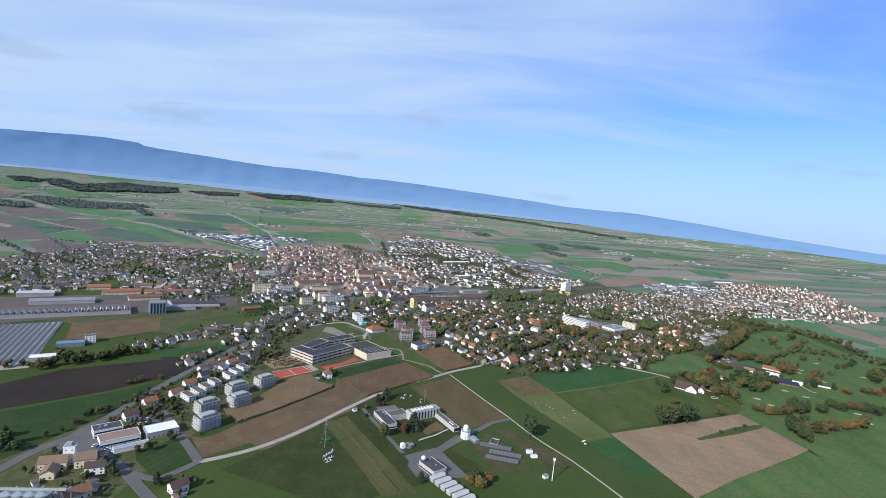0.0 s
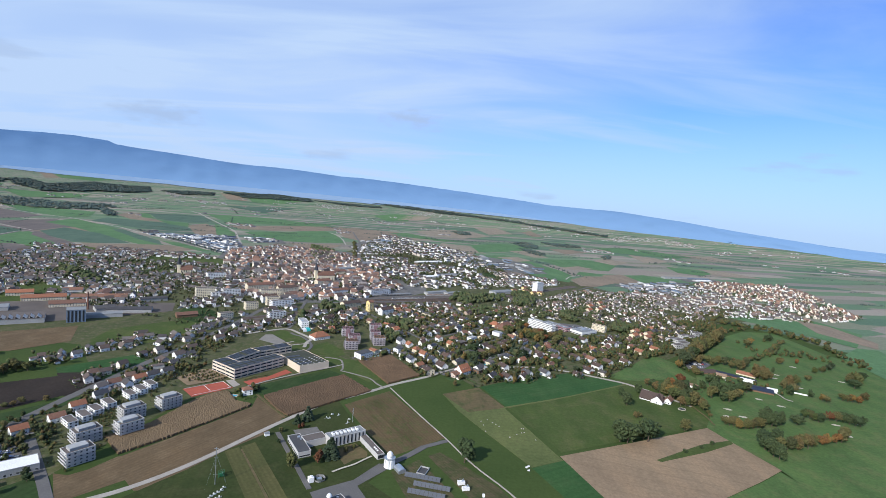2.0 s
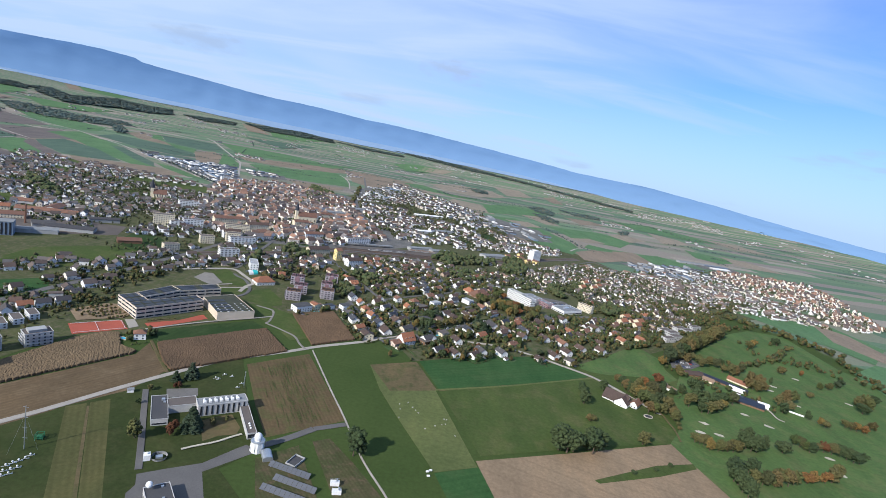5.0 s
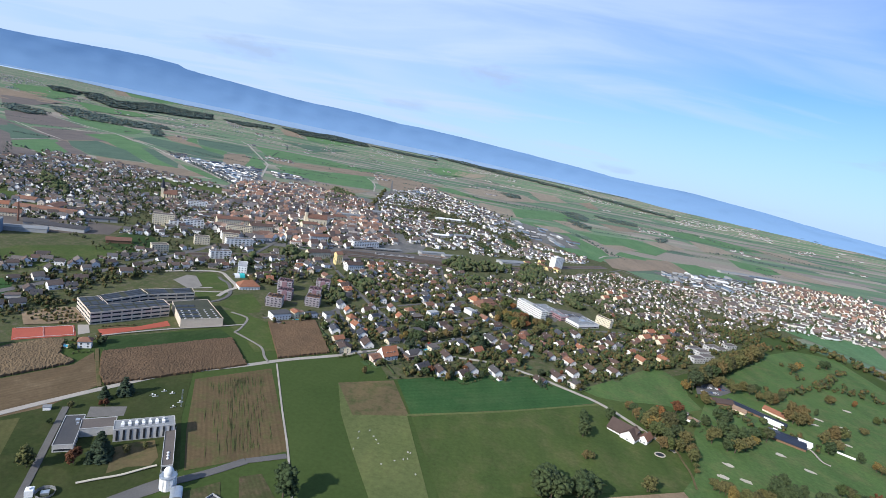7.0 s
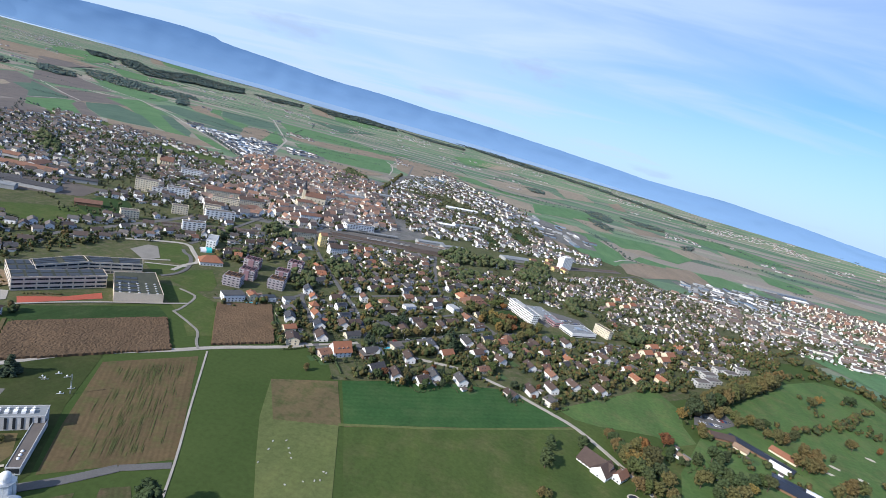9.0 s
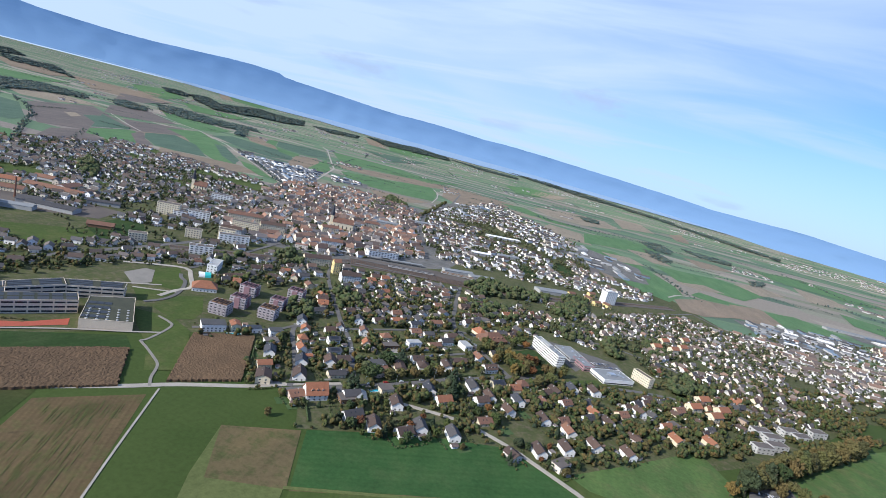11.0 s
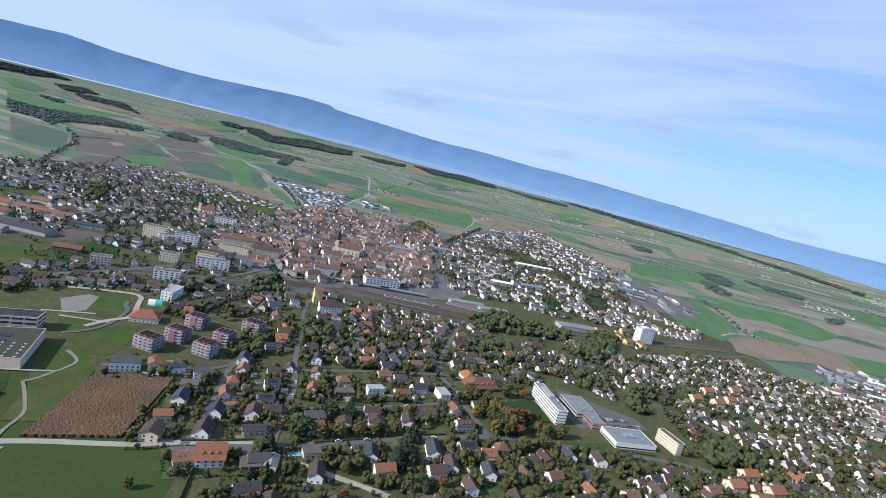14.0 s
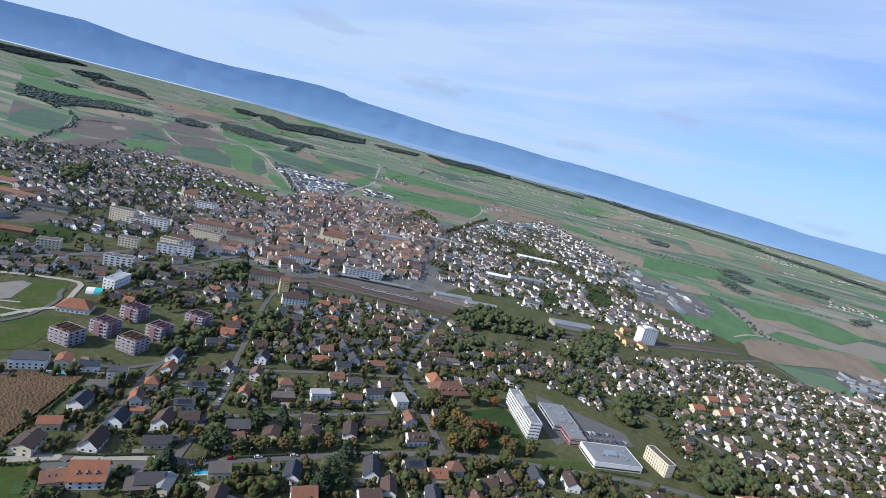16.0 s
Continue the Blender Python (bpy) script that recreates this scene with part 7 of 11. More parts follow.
def grain_store():
    x, y = (354.9, 1216.3)
    b = base("grain_silo", x, y, 42, "tall pale grey concrete grain store with no windows", "silo")
    Shape().box(-15, -8, -1, 15, 8, 27).part("wall", ["white"], b)
    Shape().box(-15.2, -8.2, 27, 15.2, 8.2, 27.6).part("roof", ["grey"], b)
    for i in range(6):
        Shape().box(-13 + i * 5.0, -8.25, 0, -12.4 + i * 5.0, -8.0, 26.8).part("joint", ["grey"], b)
    Shape().box(-9, -5, 27.6, 4, 5, 29.5).part("headhouse", ["white"], b)
    take_box(x, y, 42, 38, 22)
    rng = random.Random(5)
    for k, (px, py) in enumerate(((292.2, 1186.6), (322.6, 1193.6), (335.2, 1175.5), (353.2, 1183.8), (327.3, 1234.2), (362.3, 1253.3))):
        house(px, py, 42 + 90 * (k % 2), 18, 11, 8, 3, "tile_russet", "gable", "yellow", chimney=False, words="yellow rendered block of flats with a low tiled roof", name="apartment_house")


grain_store()


def factory():
    # long halls with saw-tooth lights
    ang = 32.5
    x, y = -464.2, 676.0
    b = base("factory_hall", x, y, ang, "long grey factory hall with a row of saw-tooth roof lights", "factory hall")
    Shape().box(-85, -22, -1, 85, 22, 7).part("wall", ["grey"], b)
    Shape().box(-85.3, -22.3, 7, 85.3, 22.3, 7.5).part("roof", ["brown_flat"], b)
    for i in range(20):
        u = -80 + i * 8.2
        s = Shape().add([(u, -21, 7.5), (u + 5.5, -21, 7.5), (u + 1.0, -21, 11), (u, -4, 7.5), (u + 5.5, -4, 7.5), (u + 1.0, -4, 11)], [(0, 1, 2), (3, 5, 4), (1, 4, 5, 2), (0, 2, 5, 3)], 0)
        s.add([(u + 0.05, -21.1, 7.7), (u + 4.6, -21.1, 7.7), (u + 1.0, -21.1, 10.4)], [(0, 1, 2)], 1)
        s.part("roof_light", ["pale_grey", "glass"], b)
    take_box(x, y, ang, 172 * UNIT, 46 * UNIT)
    x, y = -367.3, 716.3
    b = base("factory_tower", x, y, ang, "tall blue-grey clad factory building with vertical fins", "factory building")
    Shape().box(-12, -10, -1, 12, 10, 19).part("wall", ["blue_sheet"], b)
    Shape().box(-12.2, -10.2, 19, 12.2, 10.2, 19.6).part("roof", ["sheet"], b)
    for i in range(5):
        Shape().box(-10.5 + i * 4.6, -10.3, 1, -8.4 + i * 4.6, -10.0, 18).part("window", ["glass"], b)
    take_box(x, y, ang, 26, 22)
    for px, py, L, W, h, mat, words in ((-506.7, 728.7, 90, 26, 6, "sheet", "grey"), (-353.8, 743.0, 60, 16, 6, "sheet", "grey"), (-564.2, 754.9, 52, 22, 7, "pale_grey", "pale")):
        b = base("warehouse", px, py, ang, f"long low warehouse with a {words} sheet roof", "warehouse", "factory warehouses")
        Shape().box(-L / 2, -W / 2, -1, L / 2, W / 2, h).part("wall", ["grey"], b)
        Shape().add([(-L / 2 - .4, -W / 2 - .4, h), (L / 2 + .4, -W / 2 - .4, h), (L / 2 + .4, W / 2 + .4, h), (-L / 2 - .4, W / 2 + .4, h), (-L / 2 - .4, 0, h + 2.4), (L / 2 + .4, 0, h + 2.4)], [(0, 1, 5, 4), (2, 3, 4, 5), (1, 2, 5), (3, 0, 4), (3, 2, 1, 0)]).part("roof", [mat], b)
        take_box(px, py, ang, (L + 4) * UNIT, (W + 4) * UNIT)
    # brick works with orange roofs and a chimney
    for k, (px, py) in enumerate(((-473.9, 812.0), (-425.0, 787.7), (-520.7, 829.7))):
        house(px, py, ang + 2, 62 - 12 * k, 20, 6, 4, "tile_orange" if k != 1 else "tile_russet", "gable", "cream", chimney=False, words="long factory building with an orange tiled roof", name="factory_house")
    px, py = (-406.1, 753.5)
    t = base("factory_chimney", px + 17, py + 21, 0, "slim brick factory chimney", "chimney")
    Shape().tube(0, 0, -1, 30, 1.6, 1.0, 10).part("shaft", ["tile_russet"], t)
    x, y = (-370.0, 505.9)
    b = block("shed", x, y, 32, 26, 14, 5, 0, "grey", "white", "low shed with a white roof by the solar field", "shed", roof_kit=False)
    x, y = (-365.6, 571.6)
    block("office", x, y, 32, 12, 10, 9, 3, "white", "dark", "small white three-storey office block", "building")
    x, y = (-375.0, 553.5)
    block("workshop", x, y, 32, 30, 14, 5, 1, "blue_sheet", "blue_sheet", "low blue-grey metal workshop", "workshop", roof_kit=False)
    x, y = (-255.4, 775.6)
    house(x, y, 38, 32, 13, 5, 3.5, "tile_russet", "gable", "wood", windows=False, chimney=False, words="red-brown wooden barn on a meadow", name="barn")


factory()


def solar_field():
    far_l, far_r, near_r = (Vector(p) for p in [(-512.0, 596.7), (-439.8, 632.3), (-371.6, 486.6)])
    run = near_r - far_r
    side = (far_l - far_r).normalized()
    ang = math.degrees(math.atan2(run.y, run.x))
    for i in range(22):
        p = far_r + side * (i * 5.6)
        t = base("solar_row", p.x, p.y, ang, "row of dark blue solar panels on low racks", "solar panels", "solar field")
        L = run.length / UNIT
        n = 6
        for j in range(n):
            u = L * j / n
            Shape().box(u + 0.3, -1.6, 0, u + L / n - 0.3, 1.6, 0.12, m=pose(0, 0, 1.5, -24)).part("panel", ["panel_row"], t)
        s = Shape()
        for j in range(8):
            s.rod((L * j / 8 + 2, -0.8, -0.3), (L * j / 8 + 2, -0.8, 2.0), 0.1, 4)
        s.part("rack", ["metal"], t)


solar_field()


def flats():
    # white flats with long balconies
    for x, y in ((-157.5, 392.1), (-169.0, 418.9), (-148.3, 435.8), (-159.6, 460.7), (-141.2, 483.2)):
        b = block("apartment_block", x, y, 52, 20, 13, 11.5, 4, "pale_grey", "brown_flat", "pale grey four-storey apartment block with open balconies", "apartment block", balcony=(0, 3), group="white flats")
        Shape().box(-7, -4, 11.6, 6, 4, 14).part("penthouse", ["grey"], b)
    for x, y in ((-195.3, 441.6), (-191.8, 452.7), (-189.7, 464.2), (-187.5, 477.6), (-181.2, 497.5), (-178.5, 509.6), (-176.2, 522.2)):
        block("row_house", x, y, 52 - 90, 17, 8, 5.5, 2, "white", "brown_flat", "white flat-roofed row of small houses", "row house", group="white row houses", roof_kit=False, parapet=0.3)
    for (x, y), rf in (((-219.7, 396.5), "tile_brown"), ((-219.1, 423.4), "tile_orange"), ((-207.6, 445.5), "tile_russet"), ((-207.0, 469.0), "tile_orange"), ((-203.1, 492.5), "tile_slate"), ((-192.6, 534.4), "tile_orange"), ((-185.9, 545.5), "tile_grey"), ((-177.7, 557.4), "tile_grey"), ((-207.5, 519.9), "tile_russet"), ((-138.5, 306.8), "tile_brown")):
        house(x, y, 52, 13, 10, 4.6, 3.4, rf, "gable", "white")
    # pink and grey flats
    for (x, y), L, k in (((-12.3, 683.6), 19, 0), ((-11.9, 709.6), 18, 1), ((20.5, 708.0), 18, 0), ((-24.5, 740.9), 19, 1), ((13.3, 734.0), 16, 1), ((10.8, 771.3), 19, 1)):
        b = block("apartment_block", x, y, 11, L, 15.5, 12.0, 4, "lilac", "rust_flat", "four-storey grey and plum coloured apartment block with balconies", "apartment block", balcony=(0, 3) if not k else (0,), group="plum coloured flats", wh=1.5, ww=2.7, per=4.3, sides=(0, 1, 3), roof_kit=False, rail="lilac")
        if k:
            Shape().box(-L * 0.17, -9.6, 0, L * 0.17, -7.78, 12.1).part("cladding", ["plum"], b)
            Shape().box(L / 2 + 0.02, -3, 0, L / 2 + 0.3, 3, 11.9).part("cladding", ["plum"], b)
        for i in range(3):
            u = -L / 2 + 1.5 + i * L / 3.1
            s = Shape()
            for x0, y0, x1, y1 in ((u, -6, u + 4, -5.6), (u, 5.6, u + 4, 6), (u, -5.6, u + 0.4, 5.6), (u + 3.6, -5.6, u + 4, 5.6)):
                s.box(x0, y0, 12.1, x1, y1, 13.4)
            s.part("roof_frame", ["plum" if k else "wood"], b)


flats()


def landmarks():
    x, y = (-57.8, 716.4)
    house(x, y, 40, 26, 18, 5, 6, "tile_orange", "hip", "white", chimney=False, words="community hall with a large orange hipped roof", name="hall")
    x, y = (-88.4, 767.7)
    block("white_block", -91.0, 770.0, 115, 29, 12, 10.5, 3, "white", "grey", "white three-storey building with a flat roof", "building", per=4.0)
    x, y = (-83.4, 746.4)
    t = base("tent_hall", x, y, 44, "small hall with a white and turquoise rounded roof", "hall")
    s = Shape()
    vs, n = [], 8
    for i in range(n + 1):
        a = math.pi * i / n
        vs += [(-7, -6 * math.cos(a), 5 * math.sin(a)), (0, -6 * math.cos(a), 5 * math.sin(a)), (7, -6 * math.cos(a), 5 * math.sin(a))]
    s.add(vs, [(i * 3, i * 3 + 3, i * 3 + 4, i * 3 + 1) for i in range(n)], 0)
    s.add(vs, [(i * 3 + 1, i * 3 + 4, i * 3 + 5, i * 3 + 2) for i in range(n)], 1)
    s.part("membrane", ["white", "teal_roof"], t)
    # old works with broad russet roofs, and tall flats
    def between(p, q, W, h, rh, roof, wall, words, name, windows=True):
        rot = math.degrees(math.atan2(q[1] - p[1], q[0] - p[0]))
        house((p[0] + q[0]) / 2, (p[1] + q[1]) / 2, rot, math.dist(p, q) / UNIT, W, h, rh, roof, "gable", wall, windows=windows, chimney=False, words=words, name=name)
    for (p, q), W in (([(-447.9, 831.2), (-381.1, 859.7)], 26), ([(-486.3, 871.0), (-463.0, 881.8)], 24), ([(-420.6, 855.7), (-430.2, 888.5)], 20)):
        between(p, q, W, 5, 3.2, "tile_russet", "pale_grey", "old works building with a broad russet tiled roof", "factory_house", False)
    for (p, q), W, h in (([(-294.6, 896.9), (-270.1, 911.7)], 16, 20), ([(-174.3, 876.7), (-156.3, 886.8)], 14, 17), ([(-203.1, 940.9), (-170.7, 958.8)], 14, 15), ([(-196.7, 842.5), (-181.4, 853.8)], 13, 13), ([(-208.0, 768.4), (-195.2, 781.9)], 12, 12)):
        rot = math.degrees(math.atan2(q[1] - p[1], q[0] - p[0]))
        block("apartment_block", (p[0] + q[0]) / 2, (p[1] + q[1]) / 2, rot, math.dist(p, q) / UNIT, W, h, int(h // 3), "cream", "brown_flat", "tall beige apartment block with rows of windows", "apartment block", per=3.6, sides=(0, 1, 3), ww=1.8, group="tall flats", roof_kit=False)
    for (p, q), W in (([(-360.0, 770.8), (-310.1, 790.5)], 22), ([(-376.9, 769.6), (-358.9, 785.6)], 26), ([(-354.9, 841.4), (-325.9, 865.7)], 16)):
        between(p, q, W, 6, 2, "tile_grey", "grey", "long grey shed with a sheet roof", "shed", False)
    # churches of the old town
    for (x, y), L, h in (((-127.5, 1145.6), 44, 16), ((-400.3, 1102.7), 26, 11)):
        b = base("church", x, y, 30, "old stone church with a tall pointed spire", "church")
        Shape().box(-L / 2, -8, -1, L / 2, 8, h).part("nave", ["cream"], b)
        put("roof", roof_mesh(L, 16, h, 9, "gable", "tile_russet"), b)
        Shape().box(-L / 2 - 6, -4.5, -1, -L / 2, 4.5, h + 12).part("tower", ["cream"], b)
        Shape().tube(-L / 2 - 3, 0, h + 12, h + 34, 5.5, 0.15, 8).part("spire", ["tile_slate"], b)
        for i in range(5):
            put("window", window_mesh(1.6, 6.0), b, pose(-L / 2 + (i + 0.5) * L / 5, -8, 4))
        take_box(x, y, 30, L + 14, 20)
    # long yellow palace-like block and other large town houses
    for (x, y), rot, L, W, h, rf, wl in (((-217.8, 989.4), 40, 60, 16, 15, "tile_russet", "cream"), ((-123.5, 1090.6), 42, 34, 15, 13, "tile_russet", "cream"), ((-41.6, 904.5), 45, 42, 14, 12, "tile_brown", "cream"), ((-8.6, 894.9), 45, 12, 12, 20, "tile_russet", "yellow"), ((-77.1, 1009.1), 42, 40, 14, 12, "tile_russet", "white"), ((-178.1, 905.7), 42, 30, 12, 12, "tile_brown", "white"), ((-169.7, 991.1), 42, 44, 14, 13, "tile_brown", "cream"), ((-111.5, 1240.7), 40, 34, 14, 11, "tile_russet", "cream"), ((19.3, 880.6), 45, 30, 13, 11, "tile_brown", "white")):
        house(x, y, rot, L, W, h, 4, rf, "gable", wl, words="large rendered town building with a tiled roof", name="town_building")
    for (x, y), rot, L, W, h in (((-247.1, 923.2), 38, 34, 14, 16), ((-329.9, 1073.7), 38, 40, 16, 14), ((-262.2, 906.9), 38, 26, 13, 12), ((-149.1, 875.3), 42, 44, 12, 14), ((-454.2, 1514.0), 40, 26, 14, 14), ((-4.7, 1043.4), 45, 60, 16, 12), ((-137.7, 802.8), 42, 30, 12, 12)):
        block("town_block", x, y, rot, L, W, h, int(h // 3), "white", "brown_flat", "pale flat-roofed town block with rows of windows", "town block", per=5.6, ww=3.0)
    # station roofs
    for (x, y), L in (((-25.7, 1008.7), 110), ((30.4, 1044.5), 80)):
        t = base("platform_roof", x, y, 33, "long grey station platform roof on posts", "platform roof", "platform roofs")
        Shape().box(-L / 2, -4, 4.2, L / 2, 4, 4.6).part("roof", ["sheet"], t)
        for i in range(9):
            Shape().rod((-L / 2 + 4 + i * (L - 8) / 8, 0, 0), (-L / 2 + 4 + i * (L - 8) / 8, 0, 4.3), 0.25).part("post", ["metal"], t)
    # long sheds beyond the station
    for (x, y), L, W, mat in (((107.4, 1591.5), 110, 26, "white"), ((109.7, 1092.1), 60, 16, "sheet"), ((147.9, 1101.3), 50, 16, "sheet"), ((106.5, 1301.8), 46, 20, "white"), ((154.1, 1356.4), 60, 22, "sheet"), ((260.3, 1163.4), 70, 24, "sheet"), ((220.2, 1819.5), 60, 30, "sheet"), ((306.4, 1808.2), 40, 24, "sheet"), ((-110.8, 1321.6), 60, 24, "sheet"), ((-83.7, 1446.3), 66, 24, "sheet")):
        b = base("shed", x, y, 36, "long low commercial shed with a pale sheet roof", "shed", "commercial sheds")
        Shape().box(-L / 2, -W / 2, -1, L / 2, W / 2, 6.5).part("wall", ["grey"], b)
        Shape().add([(-L / 2 - .5, -W / 2 - .5, 6.5), (L / 2 + .5, -W / 2 - .5, 6.5), (L / 2 + .5, W / 2 + .5, 6.5), (-L / 2 - .5, W / 2 + .5, 6.5), (-L / 2 - .5, 0, 8.5), (L / 2 + .5, 0, 8.5)], [(0, 1, 5, 4), (2, 3, 4, 5), (1, 2, 5), (3, 0, 4), (3, 2, 1, 0)]).part("roof", [mat], b)
        take_box(x, y, 36, (L + 4) * UNIT, (W + 4) * UNIT)
    # mill with steel silos beside the road
    x, y = (-225.3, 321.5)
    house(x, y, 20, 20, 13, 6, 3.4, "tile_tan", "gable", "cream", chimney=False, words="cream mill building with a pale tan roof", name="mill")
    x, y = (-221.6, 312.5)
    house(x, y, 110, 14, 10, 4.5, 2.6, "tile_tan", "gable", "cream", chimney=False, words="lower cream mill wing with a tan roof", name="mill")
    x, y = (-219.6, 327.9)
    b = block("mill_tower", x, y, 20, 8, 7, 15, 4, "white", "grey", "tall cream mill tower", "tower", roof_kit=False, ww=0.8, wh=0.8)
    Shape().box(-2.5, -2, 15, 1.5, 2, 17.5).part("headhouse", ["grey"], b)
    x, y = (-209.3, 328.0)
    house(x, y, 25, 16, 12, 6, 4, "tile_tan", "gable", "cream", words="mill house with a patched tan roof", name="mill")
    x, y = (-197.8, 319.8)
    house(x, y, 22, 14, 9, 5.5, 3, "tile_brown", "gable", "white", words="white house with a brown roof beside the mill")
    x, y = (-191.8, 293.0)
    house(x, y, 50, 18, 12, 4, 4, "tile_russet", "gable", "cream")
    x, y = (-188.4, 300.5)
    house(x, y, 20, 10, 7, 3, 1.4, "sheet", "gable", "white", windows=False, chimney=False, words="small pale shed beside the lane", name="shed")
    c0, c1 = (Vector(p) for p in [(-218.1, 276.2), (-200.4, 278.2)])
    for i in range(4):
        p = c0 + (c1 - c0) * (i / 3)
        t = base("silo", p.x, p.y, 0, "round galvanised steel silo with a conical top", "silo", "steel silos")
        shell = Shape().tube(0, 0, -1, 13, 4.6, 4.6, 18).part("shell", ["metal"], t)
        Shape().tube(0, 0, 13, 14.6, 4.8, 0.5, 18).part("cone", ["metal"], t)
        for z in range(1, 13, 2):
            Shape().tube(0, 0, z, z + 0.2, 4.72, 4.72, 18).part("hoop", ["grey"], shell)
    m = (c0 + c1) / 2
    d = c1 - c0
    t = base("silo_gantry", m.x, m.y, math.degrees(math.atan2(d.y, d.x)), "grey steel gantry and conveyor over the silos", "gantry")
    Shape().box(-25, -0.8, 15.2, 25, 0.8, 16.4).part("conveyor", ["grey"], t)
    for u in (-25, -8, 8, 25):
        Shape().box(u - 0.3, 5.2, -1, u + 0.3, 5.8, 15.2).box(u - 0.3, -1, 14.9, u + 0.3, 5.8, 15.2).part("post", ["metal"], t)
    x, y = (-207.6, 361.5)
    b = block("supermarket", x, y, 40, 30, 15, 5.5, 1, "white", "pink_flat", "low white shop with a reddish gravelled roof", "shop", band=True, roof_kit=False)
    x, y = (-221.4, 369.9)
    b = block("shop", x, y, 40, 22, 13, 7, 2, "white", "dark", "white two-storey shop front with vents on the roof", "shop", band=True)
    x, y = (-185.8, 377.6)
    block("shop", x, y, 40, 26, 17, 5.5, 1, "grey", "white", "shop hall with a pale roof", "shop", roof_kit=False)
    x, y = (-193.1, 351.1)
    block("shop", x, y, 40, 26, 5, 4, 0, "white", "metal", "low annex with a metal roof beside the shop", "shop", roof_kit=False)
    # farm by the golf course
    x, y = (327.2, 576.0)
    house(x, y, -38, 26, 19, 2.4, 7.6, "tile_brown", "gable", "white", words="large farmhouse with a broad brown roof", name="farmhouse")
    x, y = (330.8, 569.2)
    house(x, y, -128, 19, 15, 3.4, 6.6, "tile_brown", "gable", "white", words="white gabled front wing of the farmhouse", name="farm_wing", chimney=False)
    x, y = (342.6, 569.6)
    house(x, y, 52, 15, 9, 3.6, 4, "tile_russet", "gable", "white", name="farm_annex", words="small farm annex with a russet roof")
    # round pond below the farm
    b = base("pond", 349, 553, 20, "dark oval garden pond with a pale stone rim", "pond")
    n = 24
    ring = [(r * math.cos(6.2832 * k / n), 0.72 * r * math.sin(6.2832 * k / n), h) for r, h in ((5.6, 0.0), (5.4, 0.7), (4.3, 0.7), (4.2, 0.5)) for k in range(n)]
    Shape().add(ring, [(q * n + k, q * n + (k + 1) % n, (q + 1) * n + (k + 1) % n, (q + 1) * n + k) for q in range(3) for k in range(n)]).part("rim", ["sand"], b)
    Shape().tube(0, 0, 0.3, 0.52, 4.25, 4.25, n).part("water", ["panel"], b, m=Matrix.Diagonal((1, 0.72, 1, 1)))
    x, y = (399.2, 625.2)
    house(x, y, -45, 19, 7, 3.0, 2.0, "tile_tan", "gable", "white", name="barn", words="low white barn with a pale roof")
    for (x, y), rot, L, W, mat, wall in (((483.4, 675.1), -40, 62, 12, "panel", "wood"), ((465.3, 671.2), -40, 16, 9, "tile_tan", "cream"), ((487.3, 630.0), -28, 34, 24, "panel", "wood"), ((502.9, 629.2), -28, 13, 12, "white", "white"), ((508.6, 685.6), -45, 26, 12, "tile_orange", "cream"), ((453.6, 684.8), 8, 26, 13, "tile_brown", "wood"), ((424.1, 612.1), -20, 14, 8, "sheet", "grey"), ((491.9, 659.7), -40, 20, 7, "white", "white")):
        house(x, y, rot, L, W, 2.8, 3 if mat.startswith("tile") else 1.6, mat, "gable", wall, windows=False, chimney=False, words="golf club building with a " + ("solar-covered" if mat == "panel" else "tiled" if mat.startswith("tile") else "pale metal") + " roof", name="club_house")
    x, y = (536.0, 624.1)
    b = base("garden_wall", x, y, -30, "long low white wall on the golf course", "wall")
    Shape().box(-8, -0.3, -0.3, 8, 0.3, 2.2).part("wall", ["white"], b)
    for x, y in [(486.3, 840.3), (494.7, 833.1), (521.0, 866.3), (530.8, 861.8), (492.5, 816.1), (555.9, 890.3), (475.5, 800.9)]:
        block("terrace_house", x, y, 28, 24, 11, 7.5, 2, "pale_grey", "brown_flat", "pale grey terraced flats with flat roofs", "apartment block", group="terraced flats", roof_kit=False, parapet=0.3, per=5.0, ww=2.4)


landmarks()

